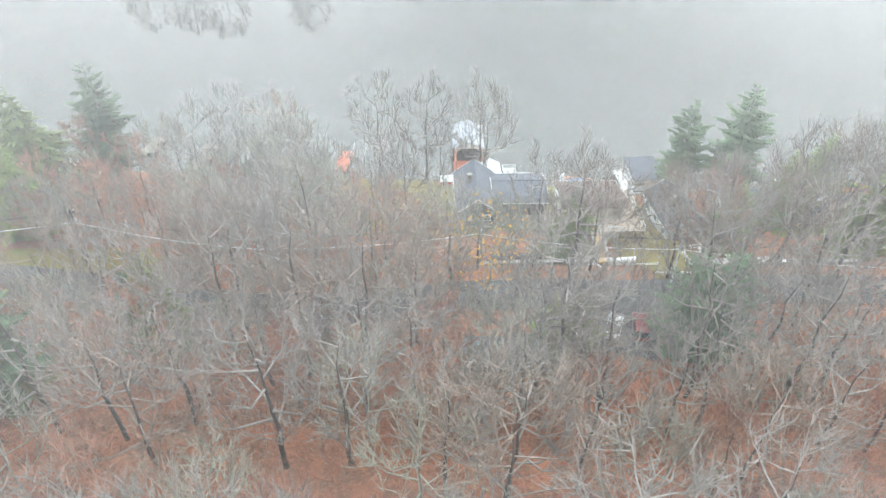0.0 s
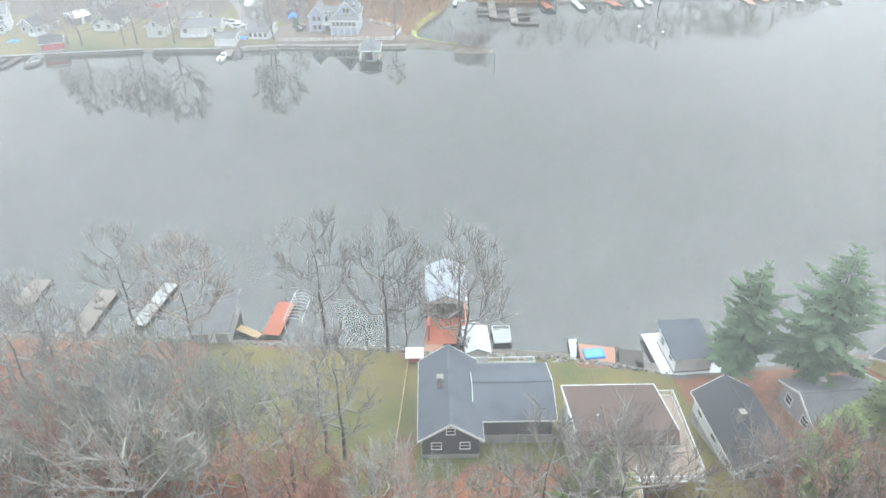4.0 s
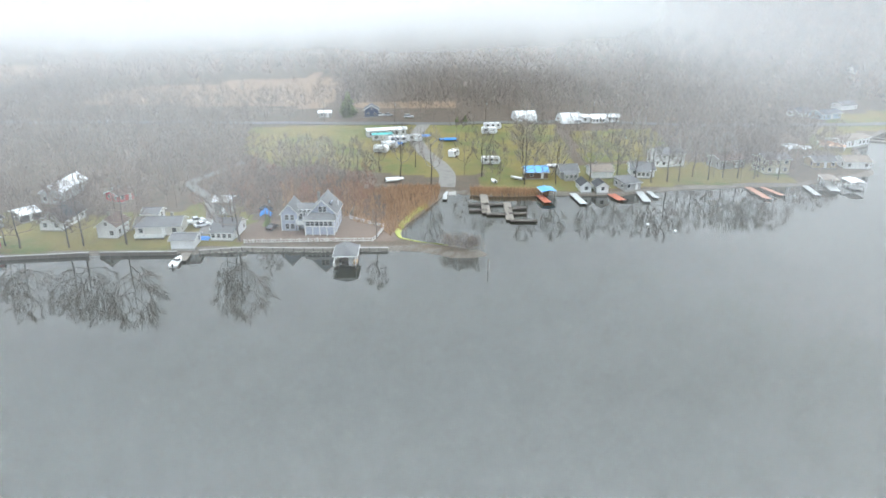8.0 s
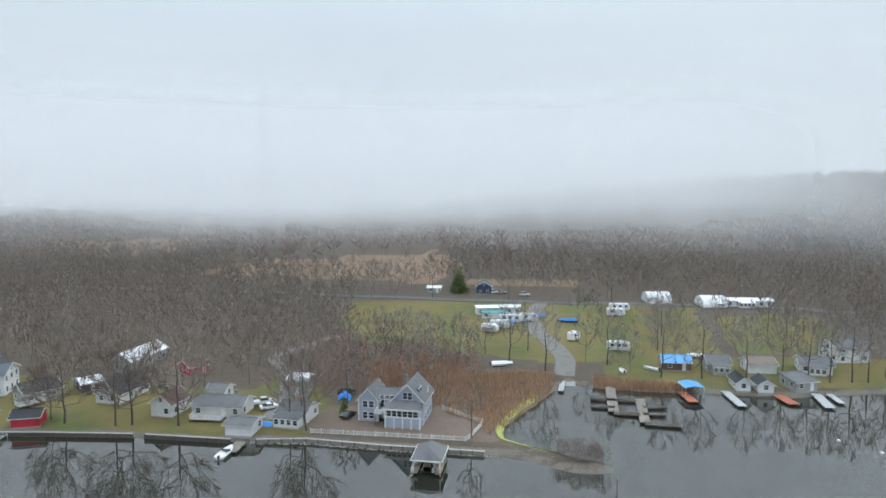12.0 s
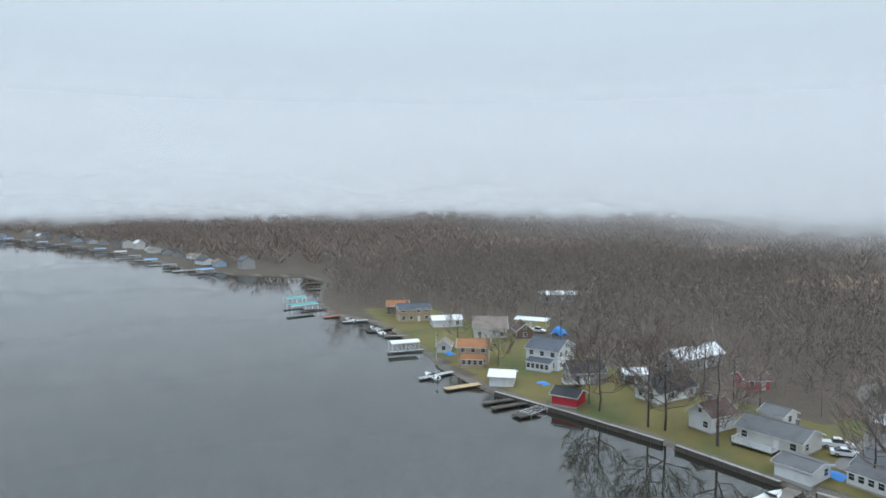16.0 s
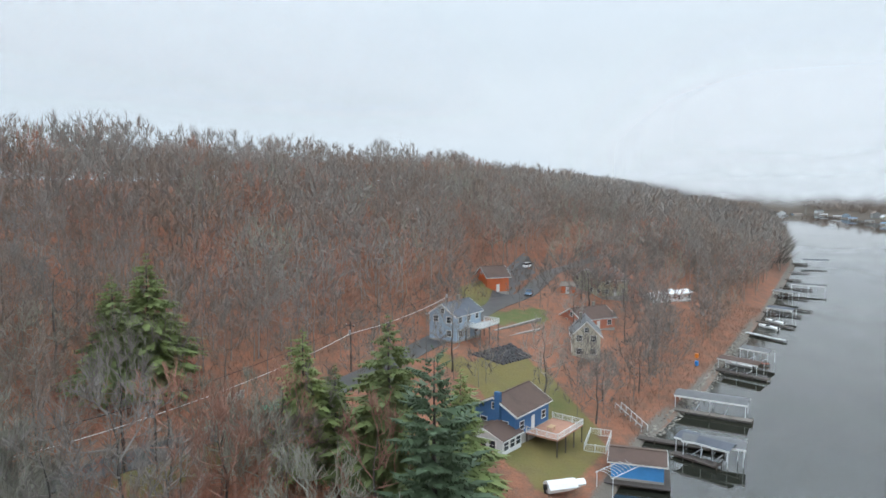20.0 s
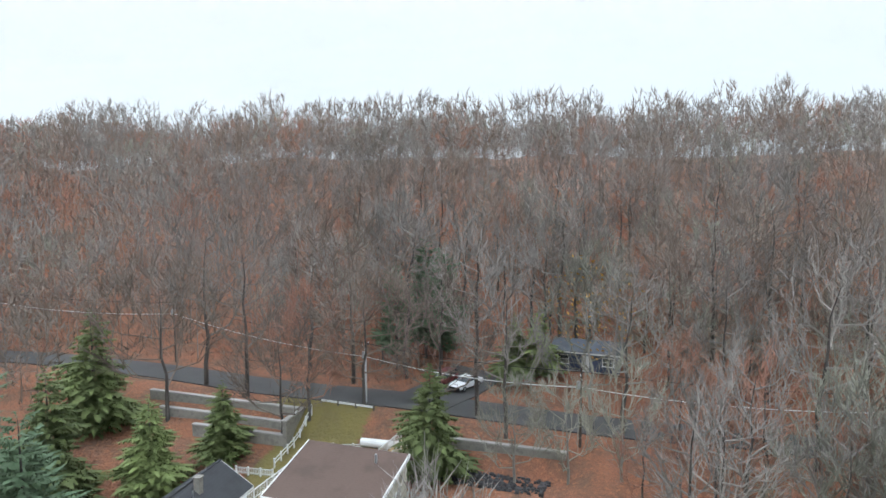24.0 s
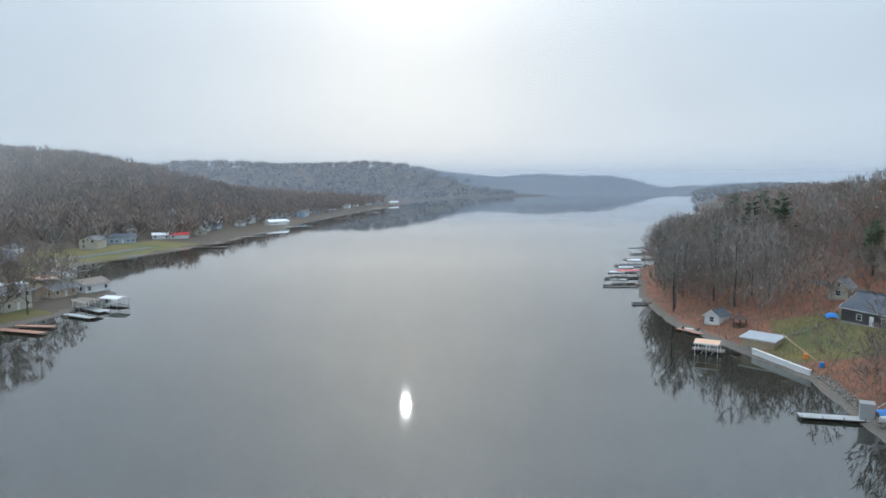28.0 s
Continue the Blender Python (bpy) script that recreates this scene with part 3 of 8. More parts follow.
# ---- trees ----
def tube(vs, fs, pts, radii, sides=5):
    """A tapered, bent tube; the last ring closes to a point where its radius is 0."""
    base = len(vs)
    pts = [Vector(p) for p in pts]
    for i, (p, r) in enumerate(zip(pts, radii)):
        d = (pts[min(i + 1, len(pts) - 1)] - pts[max(i - 1, 0)]).normalized()
        a = d.orthogonal().normalized()
        b = d.cross(a)
        vs += [tuple(p + (a * math.cos(k * 6.2832 / sides) + b * math.sin(k * 6.2832 / sides)) * r) for k in range(sides)]
    for i in range(len(pts) - 1):
        for k in range(sides):
            fs.append((base + i * sides + k, base + i * sides + (k + 1) % sides, base + (i + 1) * sides + (k + 1) % sides, base + (i + 1) * sides + k))


def sliver(vs, fs, a, b, width, rng):
    """A thin tapering twig."""
    d = (b - a)
    s = d.cross(Vector((rng.gauss(0, 1), rng.gauss(0, 1), rng.gauss(0, 1)))).normalized() * width * 0.5
    n = len(vs)
    vs += [tuple(a - s), tuple(a + s), tuple(b)]
    fs.append((n, n + 1, n + 2))


def bare_tree_mesh(rng, H=20.0, limbs=11, branches=6, twigs=8, spread=0.30, start=0.28, thick=0.055, rise=1.0, cheap=False, fine=0):
    """A leafless broad tree: tapered trunk, limbs that leave it low and bend upward, branches and thin twigs that fill a rounded crown."""
    tv, tf, cv, cf = [], [], [], []
    r0 = H * (0.0066 if cheap else 0.0115)
    wob = lambda k: Vector((rng.uniform(-1, 1), rng.uniform(-1, 1), rng.uniform(-1, 1))) * k
    lean = Vector((rng.uniform(-1, 1), rng.uniform(-1, 1), 0)) * 0.05 * H
    n = 3 if cheap else 6
    top = 0.78 * H
    line = [Vector((0, 0, i / n * top)) + lean * (i / n) ** 2 + (wob(0.014 * H) if i else Vector()) for i in range(n + 1)]
    tube(tv, tf, [line[0] - Vector((0, 0, 0.6))] + line, [r0 * 1.5] + [r0 * (1.15 - 1.0 * i / n) for i in range(n + 1)], 3 if cheap else 7)
    mid = start + (1 - start) * 0.44
    hub = Vector((lean.x * 0.4, lean.y * 0.4, H * (start + 0.06)))
    a_r, c_lo, c_hi = H * spread, H * (mid - start), H * (1 - mid)

    def rim(az, el, k=1.0):
        """A place on the crown's uneven outline."""
        c = c_hi if el > 0 else c_lo
        return Vector((math.cos(az) * math.cos(el) * a_r * k, math.sin(az) * math.cos(el) * a_r * k, H * mid + math.sin(el) * c * k)) + lean * 0.6

    for i in range(limbs):
        u = (i + 0.5) / limbs
        az = i * 2.4 + rng.uniform(-0.4, 0.4)
        el = math.asin(-0.45 + 1.4 * u) * rise + rng.uniform(-0.15, 0.15)
        end = rim(az, el, rng.uniform(0.74, 1.0))
        f = min(0.97, (start + (0.9 - start) * u ** 1.25 * 0.9) / 0.78) * n
        j = min(int(f), n - 1)
        p = line[j].lerp(line[j + 1], f - j)
        p.z = min(p.z, end.z - 0.12 * H * (1 - u))
        bow = Vector((end.x - p.x, end.y - p.y, 0)) * 0.18 - Vector((0, 0, 0.05 * H * (1 - u)))
        q = [p, p.lerp(end, 0.36) + bow + wob(0.016 * H), p.lerp(end, 0.7) + bow * 0.6 + wob(0.016 * H), end]
        rl = r0 * (0.52 - 0.26 * u) + 0.012
        if cheap:
            for m in range(3):
                sliver(cv, cf, q[m], q[m + 1], rl * (1.8 - 0.45 * m), rng)
        else:
            tube(cv, cf, q, [rl, rl * 0.72, rl * 0.45, 0.012], 4)
        for b in range(branches):
            g = 0.22 + 0.74 * (b + rng.random()) / branches
            m = min(2, int(g * 3))
            s0 = q[m].lerp(q[m + 1], g * 3 - m)
            e = rim(az + rng.gauss(0, 0.42), el + rng.gauss(0.14, 0.34), rng.uniform(0.78, 1.04))
            way = e - s0
            far = H * spread * 0.85 * (1.15 - 0.5 * g)
            if way.length > far:
                way *= far / way.length
            e = s0 + way + Vector((0, 0, 0.10 * way.length))
            knee = s0.lerp(e, 0.5) + wob(0.07 * way.length)
            if cheap:
                sliver(cv, cf, s0, e, rl * 0.6 + thick * 0.5, rng)
            else:
                tube(cv, cf, [s0, knee, e], [rl * 0.34 + 0.012, rl * 0.2 + 0.01, 0.008], 3)
            for w in range(twigs):
                h = 0.15 + 0.85 * (w + rng.random()) / twigs
                u0 = s0.lerp(e, h) if cheap else (s0.lerp(knee, h * 2) if h < 0.5 else knee.lerp(e, h * 2 - 1))
                td = ((u0 - hub).normalized() * 0.8 + way.normalized() * 0.35 + Vector((rng.gauss(0, 0.55), rng.gauss(0, 0.55), rng.gauss(0.25, 0.4)))).normalized()
                tl = H * spread * rng.uniform(0.16, 0.36)
                sliver(cv, cf, u0, u0 + td * tl, thick, rng)
                for _ in range(fine):
                    v0 = u0 + td * tl * rng.uniform(0.2, 0.8)
                    sliver(cv, cf, v0, v0 + (td + wob(0.8)).normalized() * tl * rng.uniform(0.35, 0.6), thick * 0.7, rng)
    return tv, tf, cv, cf


def far_tree_mesh(rng, H=18.0, strokes=30, spread=0.32, start=0.2, thick=0.5):
    """A bare tree seen from very far: a thin trunk and a rounded crown of branch ends."""
    tv, tf, cv, cf = [], [], [], []
    tube(tv, tf, [(0, 0, -0.5), (rng.uniform(-0.3, 0.3), rng.uniform(-0.3, 0.3), H * 0.7)], [H * 0.009, H * 0.003], 3)
    for i in range(strokes):
        az, u = i * 2.4 + rng.uniform(-0.3, 0.3), (i + 0.5) / strokes
        el = math.asin(-0.6 + 1.58 * u)
        k = rng.uniform(0.7, 1.06)
        e = Vector((math.cos(az) * math.cos(el) * H * spread * k, math.sin(az) * math.cos(el) * H * spread * k, H * (0.58 + 0.42 * math.sin(el) * k)))
        a = Vector((e.x * 0.35, e.y * 0.35, max(H * start, e.z - H * rng.uniform(0.16, 0.3))))
        sliver(cv, cf, a, e, thick * rng.uniform(0.7, 1.3), rng)
    return tv, tf, cv, cf


def conifer_mesh(rng, H=18.0, whorls=26, width=0.2, per=9, droop=0.25, start=0.06, ragged=0.25, sprays=6, full=0.72, spray=1.0):
    """Trunk, and boughs that each carry rows of short hanging needle sprays."""
    tv, tf, cv, cf = [], [], [], []
    tube(tv, tf, [(0, 0, -0.6), (0, 0, H * 0.5), (0, 0, H * 0.99)], [H * 0.016, H * 0.01, 0.02], 6)
    lop = [rng.uniform(1 - ragged, 1 + ragged * 0.35) for _ in range(7)]
    for i in range(whorls):
        f = start + (0.985 - start) * i / (whorls - 1)
        R = H * width * ((1 - f) ** full) * (1.0 - 0.35 * max(0.0, 0.16 + start - f) / 0.16) + 0.12
        count = max(4, int(per * (0.45 + 0.75 * (1 - f))))
        for k in range(count):
            az = k * 6.2832 / count + i * 0.9 + rng.uniform(-0.35, 0.35)
            L = R * rng.uniform(1 - ragged, 1.08) * lop[int(az * 1.1 + i * 0.3) % 7]
            d = Vector((math.cos(az), math.sin(az), 0))
            t = Vector((-d.y, d.x, 0))
            z0 = f * H + rng.uniform(-1.1, 1.1) * H / whorls
            up = 0.34 * (f - 0.25)
            spine = lambda g: Vector((0, 0, z0)) + d * L * g + Vector((0, 0, (up + 0.10) * L * g - droop * L * g * g))
            m = max(3, int(sprays * (0.4 + L / (H * width))))
            for j in range(m):
                g = 0.25 + 0.75 * (j + rng.random() * 0.6) / m
                a = spine(g)
                w = (0.16 + 0.30 * L * (1.12 - g)) * spray
                for sgn in (-1, 1):
                    tip = a + (d * rng.uniform(0.25, 0.8) + t * sgn * rng.uniform(0.6, 1.1)) * w + Vector((0, 0, rng.uniform(-0.55, 0.05) * w))
                    wide = (d * 0.8 - t * sgn * 0.35).normalized() * w * 0.34
                    n = len(cv)
                    cv += [tuple(a - wide * 0.6), tuple(a + wide), tuple(tip)]
                    cf.append((n, n + 1, n + 2))
                drop = a + d * 0.30 * w + Vector((rng.uniform(-0.15, 0.15), rng.uniform(-0.15, 0.15), -rng.uniform(0.5, 1.0))) * w
                n = len(cv)
                cv += [tuple(a - d * 0.3 * w), tuple(a + d * 0.5 * w + t * rng.uniform(-0.2, 0.2) * w), tuple(drop)]
                cf.append((n, n + 1, n + 2))
            n = len(cv)
            e = spine(1.0)
            cv += [tuple(spine(0.75) - t * 0.1 * L), tuple(spine(0.75) + t * 0.1 * L), tuple(e + d * 0.12 * L + Vector((0, 0, 0.04 * L)))]
            cf.append((n, n + 1, n + 2))
    return tv, tf, cv, cf


def tree_kind(name, maker, trunk_mat, crown_mat, count, seed, label, category, **kw):
    """A few different trees of one sort, each a thing with a trunk and a crown."""
    made = []
    for i in range(count):
        rng = random.Random(seed + i)
        tv, tf, cv, cf = maker(rng, **kw)
        root = tagged(new(name), label, category)
        mesh_object("trunk", tv, tf, trunk_mat, root, smooth=True)
        mesh_object("crown", cv, cf, crown_mat, root)
        root.location = (0, -900, -300)
        made.append(root)
    return made


def put_tree(proto, x, y, scale=1.0, turn=0.0, group="", z=None):
    ob = copy_thing(proto, Matrix.Identity(4))
    ob.matrix_basis = pose(x, y, (ground_z(x, y) if z is None else z) - 0.1, 0, 0, turn) @ Matrix.Diagonal((scale, scale, scale, 1))
    if group:
        ob["group"] = group
    return ob


def woods(name, label, spots, protos, mat, group=""):
    """A far wood: very many simple trees joined into one object. spots: x, y, z, scale, turn."""
    vs, fs, off = [], [], 0
    for n, (x, y, z, s, a) in enumerate(spots):
        v, f = protos[n % len(protos)]
        c, q = math.cos(a), math.sin(a)
        w = v * s
        vs.append(np.c_[w[:, 0] * c - w[:, 1] * q + x, w[:, 0] * q + w[:, 1] * c + y, w[:, 2] + z])
        fs.append(f + off)
        off += len(v)
    ob = mesh_object(name, np.concatenate(vs), np.concatenate(fs), mat)
    return tagged(ob, label, "wood", kind="stuff")


def simple(maker, seed, **kw):
    tv, tf, cv, cf = maker(random.Random(seed), **kw)
    tri = []
    for f in tf + [tuple(i + len(tv) for i in f) for f in cf]:
        tri += [f] if len(f) == 3 else [(f[0], f[1], f[2]), (f[0], f[2], f[3])]
    return np.array(tv + cv, float), np.array(tri, int)

# open ground that stays clear of woodland: lots, lanes, lawns and fields
CLEAR = LAWNS + BARE + FIELDS + [[(-12, 262), (-14, 292), (0, 300), (14, 301), (13, 288), (6, 268), (1, 256), (-1, 250), (-4, 258)], [(-175, 58), (-175, 118), (-70, 118), (-60, 80), (-75, 66), (-120, 60)], [(-30, 82), (-30, 114), (50, 108), (100, 100), (100, 78), (48, 76), (10, 74)],
         [(-250, 240), (-250, 278), (-120, 272), (-60, 268), (-36, 262), (5, 262), (5, 240)], [(-26, 318), (-36, 400), (75, 400), (75, 296), (10, 300)], [(25, 290), (25, 330), (150, 335), (150, 298)], [(-300, 398), (-300, 408), (300, 412), (300, 402)]]
wood_rng = np.random.default_rng(11)


def scatter(x0, x1, y0, y1, gap, lo, hi, dmin=5.0, clear=True, far=None):
    nx_, ny_ = int((x1 - x0) / gap), int((y1 - y0) / gap)
    X, Y = np.meshgrid(x0 + gap * np.arange(nx_), y0 + gap * np.arange(ny_))
    X = (X + wood_rng.uniform(-0.48, 0.48, X.shape) * gap).ravel()
    Y = (Y + wood_rng.uniform(-0.48, 0.48, Y.shape) * gap).ravel()
    d = shore_distance(X, Y)
    ok = d > dmin
    if clear:
        for s in CLEAR:
            ok &= ~in_shape(X, Y, s)
        ry, _ = lerp_road(X)
        ok &= ~((np.abs(Y - ry) < 5.5) & (X > -335) & (X < 225))
        ok &= ~((Y < 68) & (Y > 47) & (X > 12) & (X < 32))
    if far is not None:
        ok &= far(X, Y)
    X, Y = X[ok], Y[ok]
    Z = land_height(X, Y) - 0.15
    return np.c_[X, Y, Z, wood_rng.uniform(lo, hi, len(X)), wood_rng.uniform(0, 6.28, len(X))]


low = dict(limbs=9, branches=5, twigs=6, thick=0.2, cheap=True)
P_TALL = [simple(bare_tree_mesh, 40 + i, H=22, spread=0.285, start=0.26, **low) for i in range(6)]
P_BROAD = [simple(bare_tree_mesh, 60 + i, H=18, spread=0.37, start=0.20, **low) for i in range(5)]
P_SMALL = [simple(bare_tree_mesh, 80 + i, H=8, limbs=7, branches=3, twigs=5, spread=0.30, start=0.08, thick=0.09, cheap=True) for i in range(4)]
P_FLAT = [simple(bare_tree_mesh, 70 + i, H=17, spread=0.33, start=0.20, limbs=9, branches=4, twigs=6, thick=0.19, cheap=True) for i in range(5)]
P_FAR = [simple(far_tree_mesh, 90 + i, H=18, spread=0.42, strokes=42, thick=0.8) for i in range(6)]

HOMES = [(124, 98), (108, 90), (84, 88), (169, 97), (191, 103), (183, 131), (162, 123), (64, 90), (82, 106), (-209, 94), (-218, 98), (-194, 80), (-160, 88), (-139, 94), (-170, 57), (-183, 74), (8, 51), (145, 108), (-106, 287), (-106, 280), (-87, 283), (-172, 290), (-162, 277), (-207, 335), (-194, 269), (-212, 266), (-70, 265), (-51, 271), (-18, 419), (-41, 417), (123, 326), (137, 319), (101, 329)]


CAMP = [(48, 311), (60, 312), (71, 312), (87, 315), (101, 328), (62, 297), (68, 295), (78, 298), (91, 404), (123, 326), (137, 319), (35, 345), (30, 362), (45, 375), (33, 385)]


def off_homes(x, y, room=9):
    ok = np.ones(np.shape(x), bool)
    for hx, hy in HOMES:
        ok &= np.hypot(x - hx, y - hy) > room
    return ok


NEAR = [(-80, -4), (-80, 76), (84, 76), (84, -4)]
back = scatter(-330, 430, -100, -44, 7.4, 0.6, 0.95)
woods("woods", "bare grey-brown hardwoods along the crest of the hill", back, P_FLAT, TWIGS["grey"])
spots = scatter(-330, 430, -48, 165, 6.2, 0.66, 1.04, far=lambda x, y: ~in_shape(x, y, NEAR) & off_homes(x, y) & ~((y > 66) & (x > -175) & (x < 85)) & ((y < 70) | (np.abs(x) < 230) | (shore_distance(x, y) > 3)))
pick = wood_rng.random(len(spots))
spots[(spots[:, 1] < 22) & (spots[:, 0] < 10) & (spots[:, 0] > -70), 3] *= 0.92
low_lots = (spots[:, 1] > 72) & (np.abs(spots[:, 0]) < 240)
spots[low_lots, 3] *= 0.72
spots = spots[~(low_lots & (pick < np.where(spots[:, 0] > 80, 0.15, 0.4)))]
pick = wood_rng.random(len(spots))
woods("woods", "bare grey-brown hardwoods covering the hillside", spots[pick < 0.42], P_TALL, TWIGS["grey"])
woods("woods", "bare brown hardwoods covering the hillside", spots[(pick >= 0.42) & (pick < 0.78)], P_TALL + P_BROAD, TWIGS["brown"])
woods("woods", "reddish bare maples among the hillside trees", spots[(pick >= 0.78) & (pick < 0.92)], P_BROAD, TWIGS["russet"])
woods("woods", "lichen-grey bare trees on the hillside", spots[pick >= 0.92], P_BROAD, TWIGS["moss"])
under = scatter(-260, 260, -40, 62, 6.0, 0.5, 1.05, far=lambda x, y: ~in_shape(x, y, NEAR))
woods("undergrowth", "reddish brown saplings and brush under the trees", under[::2], P_SMALL, TWIGS["russet"])
woods("undergrowth", "grey-brown saplings and brush under the trees", under[1::2], P_SMALL, TWIGS["brown"])
west_lots = scatter(-340, -72, 62, 121, 6.0, 0.4, 0.75, dmin=3, clear=False, far=lambda x, y: off_homes(x, y, 7.5) & (np.abs(y - lerp_road(x)[0]) > 4) & ~((x > -150) & (x < -105) & (y > 72) & (y < 96)) & ~((x > -104) & (x < -70) & (y > 88)))
woods("woods", "bare grey trees among the western lots", west_lots, P_BROAD + P_SMALL, TWIGS["grey"])
camp_trees = scatter(20, 175, 298, 396, 12.5, 0.6, 0.95, dmin=3, clear=False, far=lambda x, y: np.array([min(math.hypot(a - u, b - v) for u, v in CAMP) > 7.5 for a, b in zip(x, y)]) & (np.abs(x - 14) > 8))
woods("woods", "bare trees scattered among the northern cottages", camp_trees, P_FLAT, TWIGS["dark"])
P_MID = [simple(bare_tree_mesh, 130 + i, H=22, limbs=10, branches=6, twigs=9, spread=0.28, start=0.26, thick=0.085, cheap=True) for i in range(5)]
edge = scatter(-82, 86, -4, 74, 5.6, 0.55, 0.82, far=lambda x, y: (x < -50) | (x > 56) | (y < 11))
pick = wood_rng.random(len(edge))
woods("woods", "bare grey-brown hardwoods round the brow of the slope", edge[pick < 0.6], P_MID, TWIGS["grey"])
woods("woods", "bare brown hardwoods round the brow of the slope", edge[pick >= 0.6], P_MID, TWIGS["brown"])
bank_east = scatter(140, 900, 300, 860, 13.0, 0.75, 1.05, dmin=30, far=lambda x, y: (y > 0.42 * x + 240) & ((x > 262) | (y > 525)))
woods("woods", "bare grey woods on the eastern hill", bank_east, P_FAR, TWIGS["grey"])
bank_west = scatter(-720, -325, -60, 150, 9.0, 0.75, 1.1, dmin=3)
woods("woods", "bare woods on the western bank", bank_west, P_FAR, TWIGS["grey"])
# the close-grown lots east of the landing, and the brushy slope above the lane
lots = scatter(72, 330, 60, 150, 5.0, 0.5, 0.85, dmin=2.5, clear=False, far=lambda x, y: off_homes(x, y, 5.5) & (np.abs(y - lerp_road(x)[0]) > 4) & ~((x < 180) & (x > 150) & (y > 96)))
pick = wood_rng.random(len(lots))
woods("woods", "bare grey-brown trees crowding the eastern lots", lots[pick < 0.6], P_BROAD + P_SMALL, TWIGS["dark"])
woods("woods", "bare brown trees crowding the eastern lots", lots[pick >= 0.6], P_BROAD, TWIGS["brown"])
P_BRUSH = [simple(bare_tree_mesh, 110 + i, H=6.5, limbs=9, branches=4, twigs=7, spread=0.36, start=0.04, thick=0.045, cheap=True) for i in range(4)]
slope_brush = scatter(-66, 64, 4, 102, 3.0, 0.45, 1.0, clear=False, far=lambda x, y: off_homes(x, y) & (np.abs(y - lerp_road(x)[0]) > 3.5) & ~((y < 69) & (y > 45) & (x > 14) & (x < 30)) & ((y < 62) | (x < -6)) & ((y < 82) | (x < -27)) & (np.hypot(x + 31, y - 97) > 6))
pick = wood_rng.random(len(slope_brush))
woods("undergrowth", "reddish bare brush and saplings on the slope", slope_brush[pick < 0.6], P_BRUSH, material("red_twigs", (0.36, 0.15, 0.095), 0.9, 0.6, 0.12, 3))
woods("undergrowth", "brown bare brush and saplings on the slope", slope_brush[(pick >= 0.6) & (pick < 0.8)], P_BRUSH, TWIGS["brown"])
woods("undergrowth", "pale grey bare saplings on the slope", slope_brush[pick >= 0.8], P_BRUSH, TWIGS["moss"])
thicket = np.array([(x, y, ground_z(x, y), s, a) for x, y, s, a in zip(wood_rng.uniform(-60, -8, 150), wood_rng.uniform(270, 314, 150), wood_rng.uniform(0.5, 1.0, 150), wood_rng.uniform(0, 6, 150))])
woods("undergrowth", "brown willow thicket behind the slate-blue house", thicket, P_SMALL, TWIGS["russet"])
spots = scatter(-330, 260, 250, 520, 7.8, 0.6, 1.0, far=lambda x, y: (x < -8) | (y > 412) | (x > 100))
pick = wood_rng.random(len(spots))
spots = spots[off_homes(spots[:, 0], spots[:, 1])]
pick = wood_rng.random(len(spots))
woods("woods", "bare grey woods on the flat northern shore", spots[pick < 0.6], P_FLAT, TWIGS["dark"])
woods("woods", "bare brown woods on the flat northern shore", spots[pick >= 0.6], P_FLAT, material("dull_brown_twigs", (0.19, 0.155, 0.13), 0.9, 0.6, 0.12, 3))
far1 = lambda x, y: (np.hypot(x, y - 130) < 1300) & ~((x > -330) & (x < 430) & (y > -110) & (y < 165)) & ~((x > -330) & (x < 260) & (y >= 165) & (y < 520)) & ((y > 100) | (y > -200))
spots = scatter(-1150, 1100, -60, 900, 15.5, 0.8, 1.15, dmin=6, far=lambda x, y: far1(x, y) & ((shore_distance(x, y) > 26) | ((y < 130) & (x < 0))))
woods("woods", "distant bare woods on low hills", spots, P_FAR, TWIGS["brown"])
spots = scatter(-1500, 3300, -100, 2200, 42.0, 0.9, 1.15, clear=False, far=lambda x, y: (np.hypot(x, y - 130) > 1300) & (x > 0.3 * y - 900))
P_CLUMP = [simple(far_tree_mesh, 95 + i, H=19, strokes=34, spread=0.95, start=0.0, thick=3.2) for i in range(3)]
woods("woods", "blue-grey woods on the far hills", spots, P_CLUMP, TWIGS["grey"])

